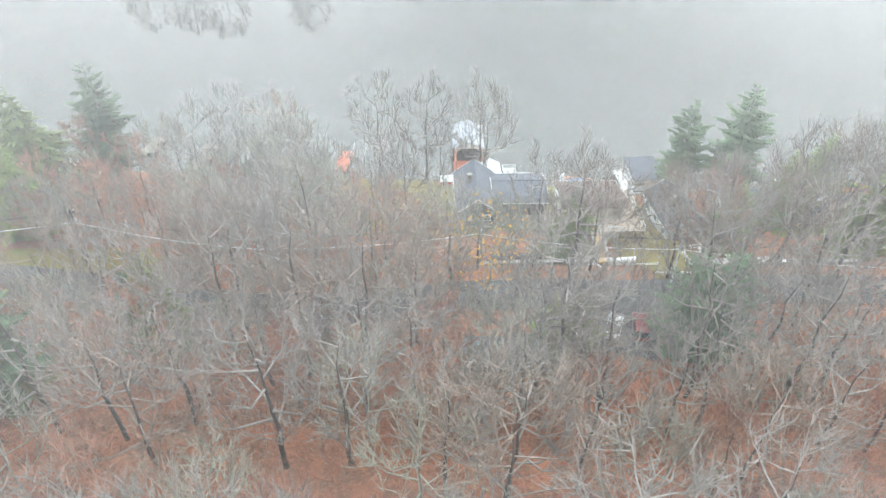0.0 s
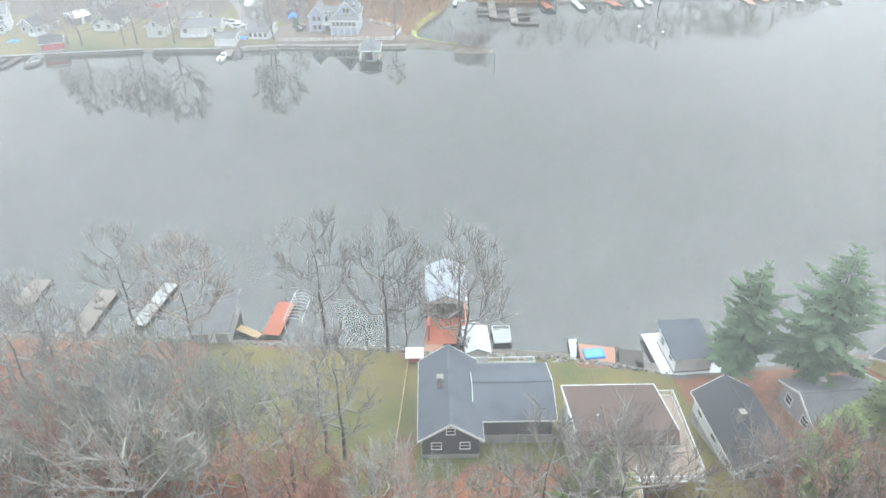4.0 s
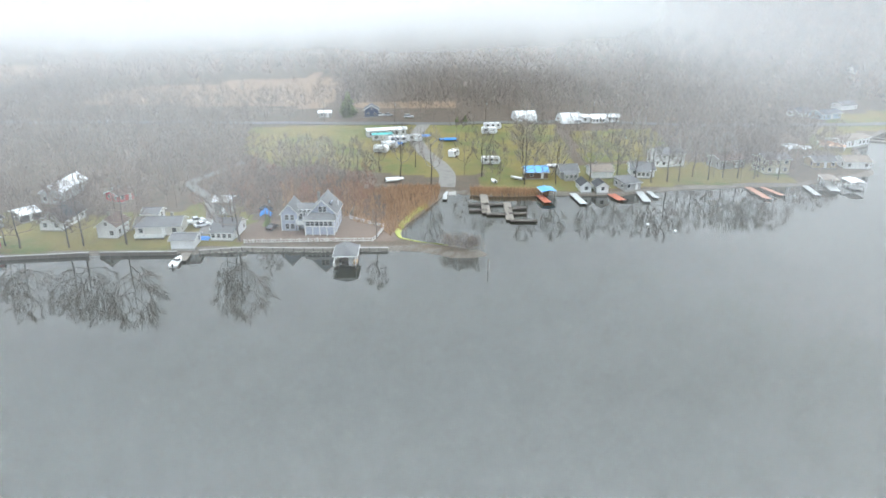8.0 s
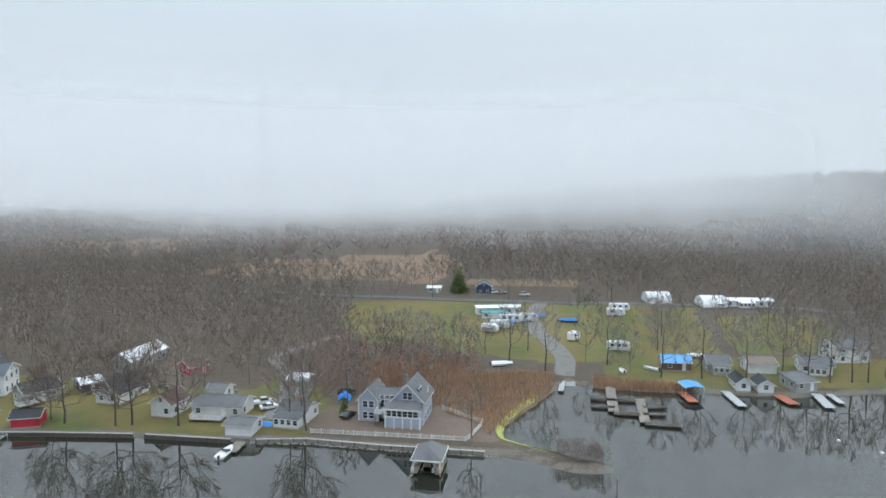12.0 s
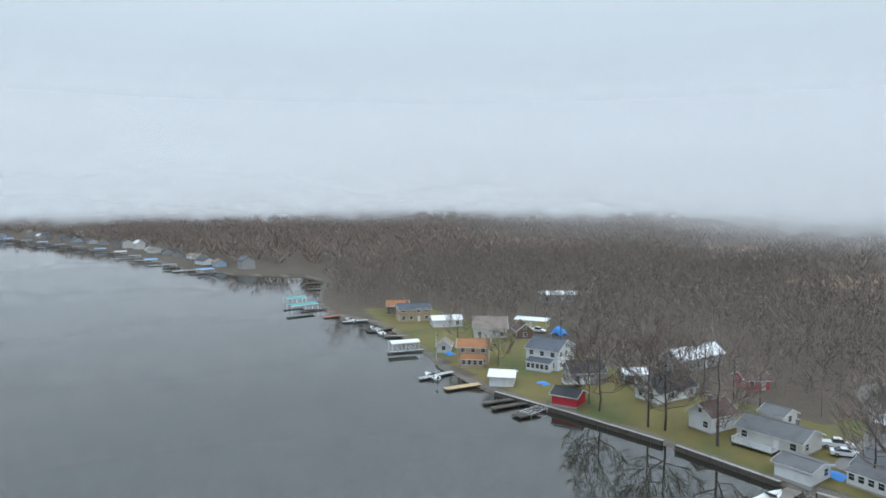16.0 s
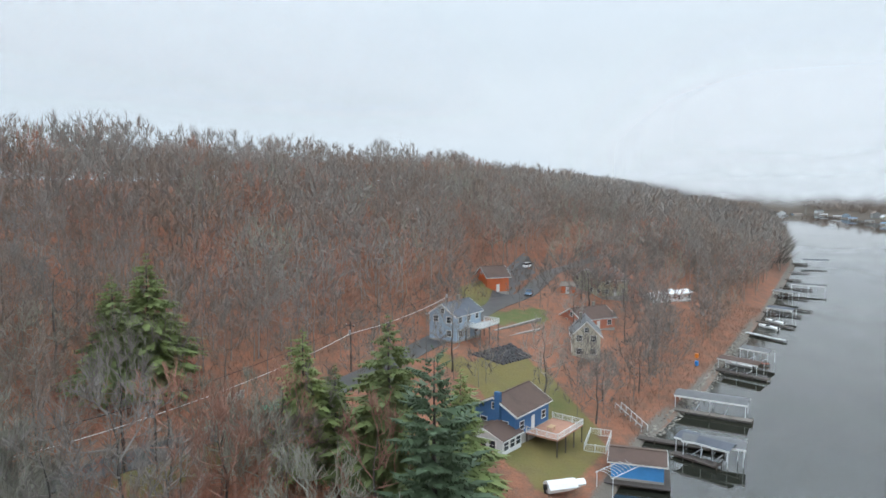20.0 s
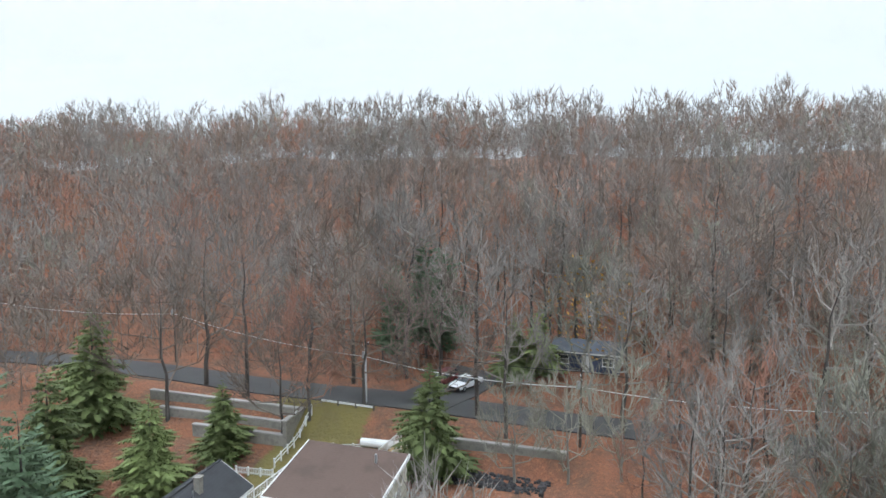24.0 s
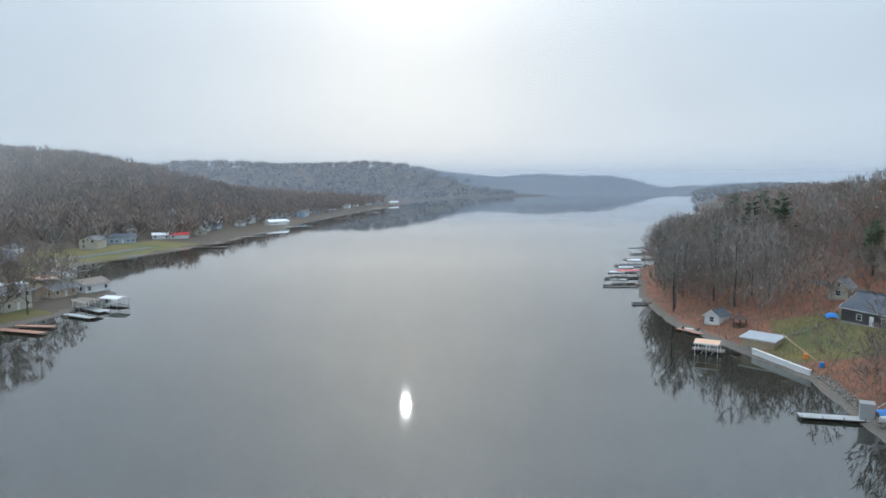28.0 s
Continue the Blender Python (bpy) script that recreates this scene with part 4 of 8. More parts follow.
# ---- building kit ----
class Solid:
    """Gathers boxes, prisms and beams in one thing's own space, then makes one mesh of them."""

    def __init__(self):
        self.v, self.f = [], []

    def box(self, x0, x1, y0, y1, z0, z1):
        n = len(self.v)
        self.v += [(x, y, z) for z in (z0, z1) for x, y in ((x0, y0), (x1, y0), (x1, y1), (x0, y1))]
        self.f += [tuple(n + i for i in q) for q in ((3, 2, 1, 0), (4, 5, 6, 7), (0, 1, 5, 4), (1, 2, 6, 5), (2, 3, 7, 6), (3, 0, 4, 7))]
        return self

    def prism(self, outline, a, b, axis="x"):
        """An outline (two coordinates) drawn out from a to b along an axis."""
        n, k = len(self.v), len(outline)
        for t in (a, b):
            for p, q in outline:
                self.v.append((t, p, q) if axis == "x" else (p, t, q) if axis == "y" else (p, q, t))
        self.f += [tuple(n + i for i in range(k))[::-1], tuple(n + k + i for i in range(k))]
        self.f += [(n + i, n + (i + 1) % k, n + k + (i + 1) % k, n + k + i) for i in range(k)]
        return self

    def beam(self, a, b, r, sides=4):
        tube(self.v, self.f, [a, b], [r, r], sides)
        n = len(self.v)
        self.f += [tuple(range(n - 2 * sides, n - sides))[::-1], tuple(range(n - sides, n))]
        return self

    def make(self, name, mat, parent, label=""):
        ob = mesh_object(name, self.v, self.f, mat, parent, label=label)
        bm = bmesh.new()
        bm.from_mesh(ob.data)
        bmesh.ops.recalc_face_normals(bm, faces=bm.faces)
        bm.to_mesh(ob.data)
        bm.free()
        return ob


SHARED = {}


def shared(key, name, mat, parent, build, where, label=""):
    """A part whose mesh is made once and shared by all alike parts."""
    if key not in SHARED:
        s = Solid()
        build(s)
        ob = s.make(name, mat, parent, label)
        SHARED[key] = ob.data
    else:
        ob = new(name, SHARED[key])
        ob.parent = parent
        if label:
            ob["label"] = label
    ob.matrix_basis = where
    return ob


def root(name, x, y, heading, label, category, group="", z=None):
    ob = tagged(new(name), label, category, group)
    ob.matrix_basis = pose(x, y, ground_z(x, y) if z is None else z, 0, 0, heading)
    return ob


def paint(name, c, **kw):
    return material(name, c, **{**dict(rough=0.55, dark=0.72, coarse=0.5, fine=7), **kw})


def siding(name, c):
    return material(name, c, 0.6, 0.75, 0.45, 6, stripes=(0.22, "Z", 0.35), bump=0.15)


WHITE = paint("white_paint", (0.74, 0.74, 0.72))
OFFWHITE = siding("off_white_siding", (0.62, 0.61, 0.57))
WHITE_SIDE = siding("white_siding", (0.72, 0.73, 0.73))
BLUEGREY = siding("slate_blue_siding", (0.38, 0.42, 0.51))
PALEBLUE = siding("pale_blue_siding", (0.36, 0.46, 0.56))
DEEPBLUE = siding("deep_blue_siding", (0.045, 0.14, 0.30))
BRIGHTBLUE = siding("bright_blue_siding", (0.06, 0.28, 0.62))
NAVY = siding("navy_siding", (0.035, 0.055, 0.11))
DARKGREY = siding("charcoal_siding", (0.075, 0.072, 0.075))
GREY = siding("grey_siding", (0.34, 0.34, 0.33))
TAN = siding("tan_siding", (0.42, 0.33, 0.22))
BEIGE = siding("beige_siding", (0.48, 0.45, 0.36))
SAGE = siding("sage_beige_siding", (0.46, 0.46, 0.34))
YELLOW = siding("pale_yellow_siding", (0.66, 0.57, 0.28))
ORANGE = siding("orange_red_siding", (0.56, 0.135, 0.045))
SALMON = siding("salmon_siding", (0.50, 0.19, 0.12))
BROWN = siding("brown_siding", (0.15, 0.10, 0.07))
BARN_RED = siding("barn_red_siding", (0.52, 0.035, 0.05))
STONE = material("field_stone", (0.27, 0.25, 0.22), 0.9, 0.5, 2.0, 5, bump=0.8)


def shingles(name, c):
    return material(name, c, 0.85, 0.6, 0.4, 5, stripes=(0.28, "Y", 0.4), bump=0.3, stain=0.45)


R_BLACK = shingles("black_shingles", (0.045, 0.046, 0.05))
R_GREY = shingles("grey_shingles", (0.155, 0.155, 0.158))
R_SLATE = shingles("slate_grey_shingles", (0.095, 0.105, 0.125))
R_BROWN = shingles("brown_shingles", (0.105, 0.066, 0.052))
R_TAN = shingles("weathered_tan_shingles", (0.25, 0.205, 0.17))
R_ORANGE = shingles("orange_brown_shingles", (0.36, 0.16, 0.07))
R_WHITE = material("white_metal_roof", (0.78, 0.79, 0.80), 0.4, 0.8, 0.3, 3, stripes=(0.5, "X", 0.25))
R_BLUE = material("blue_metal_roof", (0.10, 0.36, 0.72), 0.4, 0.8, 0.3, 3, stripes=(0.5, "X", 0.3))
R_TEAL = material("teal_metal_roof", (0.05, 0.36, 0.34), 0.4, 0.8, 0.3, 3, stripes=(0.5, "X", 0.3))
R_RED = material("red_metal_roof", (0.55, 0.04, 0.04), 0.4, 0.8, 0.3, 3, stripes=(0.5, "X", 0.3))
R_PINK = material("faded_red_canvas", (0.62, 0.16, 0.16), 0.7, 0.8, 0.5, 3)
R_PEACH = material("peach_roof_sheet", (0.72, 0.45, 0.30), 0.6, 0.8, 0.5, 3)
R_STEEL = material("pale_steel_roof", (0.50, 0.52, 0.55), 0.4, 0.75, 0.3, 3, stripes=(0.5, "X", 0.3), metal=0.3)
WOOD = material("weathered_planks", (0.235, 0.205, 0.175), 0.9, 0.55, 0.6, 6, stripes=(0.16, "X", 0.55), bump=0.4)
WOOD_DARK = material("dark_wet_planks", (0.085, 0.070, 0.060), 0.8, 0.6, 0.6, 6, stripes=(0.16, "X", 0.5), bump=0.4)
WOOD_RED = material("red_stained_planks", (0.42, 0.13, 0.075), 0.8, 0.65, 0.6, 6, stripes=(0.16, "X", 0.5), bump=0.3)
WOOD_NEW = material("fresh_timber", (0.52, 0.36, 0.20), 0.8, 0.7, 0.6, 6, stripes=(0.16, "X", 0.4), bump=0.3)
DECK_BLUE = material("blue_painted_deck", (0.05, 0.20, 0.55), 0.7, 0.7, 0.6, 6, stripes=(0.16, "X", 0.5))
DECK_GREY = material("pale_grey_decking", (0.42, 0.43, 0.42), 0.8, 0.7, 0.6, 6, stripes=(0.16, "X", 0.5))
DECK_CLAY = material("clay_coloured_decking", (0.42, 0.22, 0.15), 0.8, 0.7, 0.6, 6, stripes=(0.16, "X", 0.5))
POST = material("timber_post", (0.10, 0.082, 0.068), 0.9, 0.6, 0.8, 6, per_object=0.2)
STEEL = material("galvanised_steel", (0.45, 0.46, 0.47), 0.45, 0.7, 0.8, 6, metal=0.8)
ALLOY = material("white_coated_tube", (0.72, 0.74, 0.75), 0.4, 0.8, 0.8, 6)
RUBBER = material("black_rubber", (0.02, 0.02, 0.02), 0.8, 0.8)
TARP_BLUE = material("blue_tarpaulin", (0.03, 0.24, 0.66), 0.5, 0.7, 0.6, 3, bump=0.4)
TARP_WHITE = material("white_shrink_wrap", (0.78, 0.79, 0.80), 0.4, 0.85, 0.6, 3, bump=0.3)
PLASTIC_GREEN = material("green_plastic", (0.02, 0.34, 0.18), 0.4, 0.8)
PLASTIC_ORANGE = material("orange_plastic", (0.75, 0.25, 0.04), 0.4, 0.8)
PLASTIC_YELLOW = material("yellow_plastic", (0.72, 0.55, 0.05), 0.4, 0.8)
BLOCK = material("retaining_block", (0.30, 0.285, 0.25), 0.9, 0.5, 1.2, 6, bump=0.6, per_object=0.25)
ROCK = material("dark_riprap", (0.055, 0.052, 0.055), 0.9, 0.5, 1.0, 4, bump=0.8, per_island=0.4)
SHORE_ROCK = material("shore_stones", (0.24, 0.22, 0.19), 0.9, 0.5, 1.0, 4, bump=0.6, per_island=0.4)
GLASS = material("window_glass", (0.035, 0.042, 0.05), 0.06, 0.8, 0.5, 2)
GLASS.node_tree.nodes["Principled BSDF"].inputs["Specular IOR Level"].default_value = 0.6


def window(parent, w, h, m, frame_mat=None, cross=True):
    """A window: frame with sill and glazing bars, and its pane set back. m: the middle of the opening, facing -y."""
    fm = frame_mat or WHITE

    def bars(s):
        t = 0.09
        s.box(-w / 2 - t, w / 2 + t, -0.07, 0.02, h / 2, h / 2 + t).box(-w / 2 - t * 1.5, w / 2 + t * 1.5, -0.11, 0.02, -h / 2 - t, -h / 2)
        s.box(-w / 2 - t, -w / 2, -0.07, 0.02, -h / 2, h / 2).box(w / 2, w / 2 + t, -0.07, 0.02, -h / 2, h / 2)
        if cross:
            s.box(-w / 2, w / 2, -0.05, 0.02, -0.03, 0.03)
            if w > 1.3:
                s.box(-0.03, 0.03, -0.05, 0.02, -h / 2, h / 2)

    ob = shared(("wf", w, h, fm.name, cross), "window", fm, parent, bars, m)
    shared(("wp", w, h), "pane", GLASS, ob, lambda s: s.box(-w / 2, w / 2, -0.02, 0.015, -h / 2, h / 2), Matrix.Identity(4))
    return ob


def door(parent, m, mat=None, w=0.95, h=2.05):
    def leaf(s):
        s.box(-w / 2, w / 2, -0.05, 0.02, 0, h).box(-w / 2 + 0.15, w / 2 - 0.15, -0.075, -0.05, 0.2, 0.9).box(-w / 2 + 0.15, w / 2 - 0.15, -0.075, -0.05, 1.1, h - 0.2)

    ob = shared(("door", w, h, (mat or WHITE).name), "door", mat or WHITE, parent, leaf, m)
    shared(("knob", w), "door_handle", STEEL, ob, lambda s: s.box(w / 2 - 0.14, w / 2 - 0.08, -0.12, -0.05, 0.98, 1.06), Matrix.Identity(4))
    return ob


def gable_block(parent, L, D, H, rise, wall_mat, roof_mat, m, base=None, over=0.45, trim=True, flat=False, wname="wall", foundation=0.5):
    """Walls with gables at both ends of a ridge along x, two roof slopes with thickness, fascia boards and a footing. m: its place in the house."""
    s = Solid()
    if flat:
        s.prism([(-D / 2, 0), (D / 2, 0), (D / 2, H + rise), (-D / 2, H)], -L / 2, L / 2)
    else:
        s.prism([(-D / 2, 0), (D / 2, 0), (D / 2, H), (0, H + rise), (-D / 2, H)], -L / 2, L / 2)
    s.make(wname, wall_mat, parent).matrix_basis = m
    t = 0.17
    if flat:
        k = rise / D
        r = Solid().prism([(-D / 2 - over, H - k * over + 0.01), (D / 2 + over, H + rise + k * over + 0.01), (D / 2 + over, H + rise + k * over + t), (-D / 2 - over, H - k * over + t)], -L / 2 - over, L / 2 + over)
        r.make("roof", roof_mat, parent).matrix_basis = m
        sides = []
    else:
        k = rise / (D / 2)
        for sgn in (-1, 1):
            o = [(sgn * (D / 2 + over), H - k * over + 0.01), (sgn * (D / 2 + over), H - k * over + t), (0, H + rise + t), (0, H + rise + 0.01)]
            Solid().prism(o, -L / 2 - over, L / 2 + over).make("roof", roof_mat, parent).matrix_basis = m
        Solid().box(-L / 2 - over, L / 2 + over, -0.14, 0.14, H + rise + t - 0.05, H + rise + t + 0.05).make("ridge_cap", roof_mat, parent).matrix_basis = m
    if trim and not flat:
        for e in (-1, 1):
            s = Solid()
            for sgn in (-1, 1):
                s.prism([(sgn * (D / 2 + over), H - k * over - 0.12), (sgn * (D / 2 + over), H - k * over + t + 0.01), (0, H + rise + t + 0.01), (0, H + rise - 0.12)], e * (L / 2 + over), e * (L / 2 + over + 0.06))
            s.make("fascia", WHITE, parent).matrix_basis = m
    if trim:
        for sgn in (-1, 1):
            z0 = H - (rise / D if flat else k) * over if (sgn < 0 or not flat) else H + rise + rise / D * over
            Solid().box(-L / 2 - over, L / 2 + over, sgn * (D / 2 + over) - 0.05, sgn * (D / 2 + over) + 0.05, z0 - 0.08, z0 + 0.10).make("gutter", WHITE, parent).matrix_basis = m
    if foundation:
        Solid().box(-L / 2 - 0.04, L / 2 + 0.04, -D / 2 - 0.04, D / 2 + 0.04, -2.2, foundation * 0.35).make("foundation", CONCRETE, parent).matrix_basis = m


def dress(parent, L, D, H, m, rng, gap=2.7, storeys=1, rise=0.0, sides="fblr", wh=(1.1, 1.15), frame_mat=None, doors="f", skip=0.12, door_mat=None):
    """Windows and doors round a block, storey by storey."""
    faces = {"f": (L, pose(0, -D / 2, 0)), "b": (L, pose(0, D / 2, 0, 0, 0, 180)), "l": (D, pose(-L / 2, 0, 0, 0, 0, -90)), "r": (D, pose(L / 2, 0, 0, 0, 0, 90))}
    for key in sides:
        width, fm = faces[key]
        n = max(1, int(width / gap))
        hole = n // 2 if key in doors else -1
        for st in range(storeys):
            for i in range(n):
                u = (i + 0.5 - n / 2) * width / n
                if st == 0 and i == hole:
                    door(parent, m @ fm @ pose(u, 0, 0.12), door_mat)
                elif rng.random() > skip:
                    window(parent, *wh, m @ fm @ pose(u, 0, 1.55 + st * 2.7), frame_mat)
        if key in "lr" and rise > 1.7:
            window(parent, 0.8, 0.9, m @ fm @ pose(0, 0, H + rise * 0.36), frame_mat)


def cottage(x, y, heading, L, D, H, rise, wall_mat, roof_mat, label, storeys=1, z=None, seed=0, group="", chimney=True, name="house", flat=False, wh=(1.1, 1.15), gap=2.7, sides="fblr", doors="f", porch=None, deck=None, category="house", trim=True, door_mat=None):
    """A lakeside house with its gable walls, roof slopes, windows, doors, chimney, porch and deck. Its front faces its own -y."""
    ob = root(name, x, y, heading, label, category, group, z)
    rng = random.Random(seed + int(abs(x) * 7 + abs(y)))
    I = Matrix.Identity(4)
    gable_block(ob, L, D, H, rise, wall_mat, roof_mat, I, flat=flat, trim=trim)
    dress(ob, L, D, H, I, rng, gap, storeys, 0 if flat else rise, sides, wh, None, doors, door_mat=door_mat)
    if chimney and not flat:
        cx = rng.uniform(-0.3, 0.3) * L
        Solid().box(cx - 0.3, cx + 0.3, D * 0.12, D * 0.12 + 0.6, H + rise * 0.5, H + rise + 0.8).box(cx - 0.38, cx + 0.38, D * 0.12 - 0.08, D * 0.12 + 0.68, H + rise + 0.8, H + rise + 0.92).make("chimney", STONE, ob)
        px_ = -cx * 0.8 + 0.4
        Solid().beam((px_, D * 0.2, H + rise * 0.4), (px_, D * 0.2, H + rise * 0.9 + 0.3), 0.06, 6).make("vent_pipe", STEEL, ob)
    if porch:  # (width, depth, height): a lean-to roof on posts, or an enclosed sunroom
        pw, pd, ph = porch
        m = pose(0, -D / 2 - pd / 2, 0)
        gable_block(ob, pw, pd, ph - 0.35, 0.6, wall_mat, roof_mat, m, flat=True, trim=True, wname="porch_wall", over=0.25)
        n = max(2, int(pw / 1.25))
        for i in range(n):
            window(ob, 0.9, 1.15, pose((i + 0.5 - n / 2) * pw / n, -D / 2 - pd, 1.45))
    if deck:
        platform(ob, *deck)
    return ob


def platform(parent, cx, cy, w, d, h, mat, rails="fbl", drop=2.0, rail_mat=None):
    """A raised deck: boards, posts down to the ground, and a railing of posts, rails and balusters on the named sides."""
    rm = rail_mat or WHITE
    Solid().box(cx - w / 2, cx + w / 2, cy - d / 2, cy + d / 2, h - 0.2, h).make("deck", mat, parent)
    nx_, ny_ = max(1, int(w / 2.6)), max(1, int(d / 2.6))
    for i in range(nx_ + 1):
        for yy in (cy - d / 2 + 0.1, cy + d / 2 - 0.1):
            xx = cx - w / 2 + 0.1 + (w - 0.2) * i / nx_
            shared(("dpost", round(h + drop, 2)), "deck_post", POST, parent, lambda s: s.box(-0.07, 0.07, -0.07, 0.07, -h - drop, -0.2), pose(xx, yy, h))
    runs = {"f": ((cx - w / 2, cy - d / 2), (cx + w / 2, cy - d / 2)), "b": ((cx - w / 2, cy + d / 2), (cx + w / 2, cy + d / 2)), "l": ((cx - w / 2, cy - d / 2), (cx - w / 2, cy + d / 2)), "r": ((cx + w / 2, cy - d / 2), (cx + w / 2, cy + d / 2))}
    for key in rails:
        railing(parent, *runs[key], h, rm)


def railing(parent, a, b, h, mat, tall=0.95, step=1.8, name="railing"):
    a, b = Vector(a), Vector(b)
    L = (b - a).length
    ang = math.degrees(math.atan2(b.y - a.y, b.x - a.x))
    s = Solid().box(0, L, -0.04, 0.04, tall - 0.08, tall).box(0, L, -0.03, 0.03, 0.12, 0.18)
    n = max(1, round(L / step))
    for i in range(n + 1):
        s.box(L * i / n - 0.06, L * i / n + 0.06, -0.06, 0.06, 0, tall + 0.06)
    k = max(2, int(L / 0.22))
    for i in range(k):
        u = L * (i + 0.5) / k
        s.box(u - 0.018, u + 0.018, -0.018, 0.018, 0.18, tall - 0.08)
    ob = s.make(name, mat, parent)
    ob.matrix_basis = pose(a.x, a.y, h, 0, 0, ang)
    return ob


def pier(x, y, heading, L, W, mat, label, h=0.55, canopy=None, posts=True, name="dock", group="docks along the shore", tall=2.7, boat=None):
    """A dock: boards laid across two bearers on posts in the water; with a canopy, a boat lift's roof on steel posts. It runs from its root along its own +y."""
    ob = root(name, x, y, heading, label, "dock", group, 0.0)
    Solid().box(-W / 2, W / 2, 0, L, h - 0.06, h).make("deck", mat, ob)
    Solid().box(-W / 2 + 0.08, -W / 2 + 0.2, 0.05, L - 0.05, h - 0.28, h - 0.06).box(W / 2 - 0.2, W / 2 - 0.08, 0.05, L - 0.05, h - 0.28, h - 0.06).make("bearer", POST, ob)
    if posts:
        n = max(1, round(L / 3.2))
        for i in range(n + 1):
            for sgn in (-1, 1):
                shared(("pile", h), "post", POST, ob, lambda s: s.beam((0, 0, -2.4), (0, 0, h + 0.35), 0.07, 6), pose(sgn * (W / 2 + 0.05), 0.1 + (L - 0.2) * i / n, 0))
    if canopy:  # (offset across, start, length, width, roof material)
        cx, c0, cl, cw, rmat = canopy
        for yy in (c0 + 0.3, c0 + cl / 2, c0 + cl - 0.3):
            for sgn in (-1, 1):
                shared(("lift", tall), "lift_post", ALLOY, ob, lambda s: s.beam((0, 0, -2.2), (0, 0, tall), 0.06, 6), pose(cx + sgn * (cw / 2 - 0.15), yy, 0))
        r = Solid()
        for sgn in (-1, 1):
            r.prism([(cx + sgn * cw / 2, tall), (cx + sgn * cw / 2, tall + 0.1), (cx, tall + 0.55), (cx, tall + 0.45)], c0, c0 + cl, "y")
        r.make("canopy", rmat, ob)
        Solid().box(cx - cw / 2 - 0.04, cx - cw / 2, c0, c0 + cl, tall - 0.18, tall + 0.1).box(cx + cw / 2, cx + cw / 2 + 0.04, c0, c0 + cl, tall - 0.18, tall + 0.1).make("canopy_edge", WHITE, ob)
        Solid().box(cx - cw / 2 + 0.2, cx + cw / 2 - 0.2, c0 + cl * 0.3, c0 + cl * 0.3 + 0.12, 0.35, 0.5).box(cx - cw / 2 + 0.2, cx + cw / 2 - 0.2, c0 + cl * 0.7, c0 + cl * 0.7 + 0.12, 0.35, 0.5).make("cradle", STEEL, ob)
    return ob


def hull(name, x, y, heading, L, W, mat, label, z=None, cover=None, group="", windscreen=True):
    """A small boat: a hull drawn to a point, gunwale, inside floor, windscreen or cover, and an outboard motor."""
    ob = root(name, x, y, heading, label, "boat", group, z)
    vs, fs, n = [], [], 7
    for i in range(n):
        k = i / (n - 1)
        w = W / 2 * (1 - max(0, (k - 0.45) / 0.55) ** 2 * 0.94)
        yy, lift = L * k, 0.35 * k * k
        vs += [(-w, yy, 0.85 + lift), (-w * 0.8, yy, 0.3 + lift), (0, yy, 0.05 + lift * 1.2), (w * 0.8, yy, 0.3 + lift), (w, yy, 0.85 + lift), (w * 0.85, yy, 0.82 + lift), (0, yy, 0.48 + lift), (-w * 0.85, yy, 0.82 + lift)]
    for i in range(n - 1):
        fs += [(i * 8 + j, i * 8 + (j + 1) % 8, (i + 1) * 8 + (j + 1) % 8, (i + 1) * 8 + j) for j in range(8)]
    fs += [tuple(range(8)), tuple(range((n - 1) * 8, n * 8))[::-1]]
    mesh_object("hull", vs, fs, mat, ob, smooth=False)
    if cover:
        s = Solid().prism([(-W * 0.52, 0.86), (W * 0.52, 0.86), (W * 0.3, 1.35), (0, 1.6), (-W * 0.3, 1.35)], 0.0, L * 0.72, "y")
        s.prism([(-W * 0.36, 1.0), (W * 0.36, 1.0), (0, 1.45)], L * 0.72, L * 0.95, "y").make("cover", cover, ob)
    elif windscreen:
        Solid().prism([(L * 0.5, 0.9), (L * 0.56, 0.9), (L * 0.5, 1.35), (L * 0.48, 1.35)], -W * 0.4, W * 0.4).make("windscreen", GLASS, ob)
    Solid().box(-0.18, 0.18, -0.4, 0.02, 0.5, 1.15).box(-0.07, 0.07, -0.3, -0.12, -0.1, 0.5).make("outboard_motor", RUBBER, ob)
    return ob


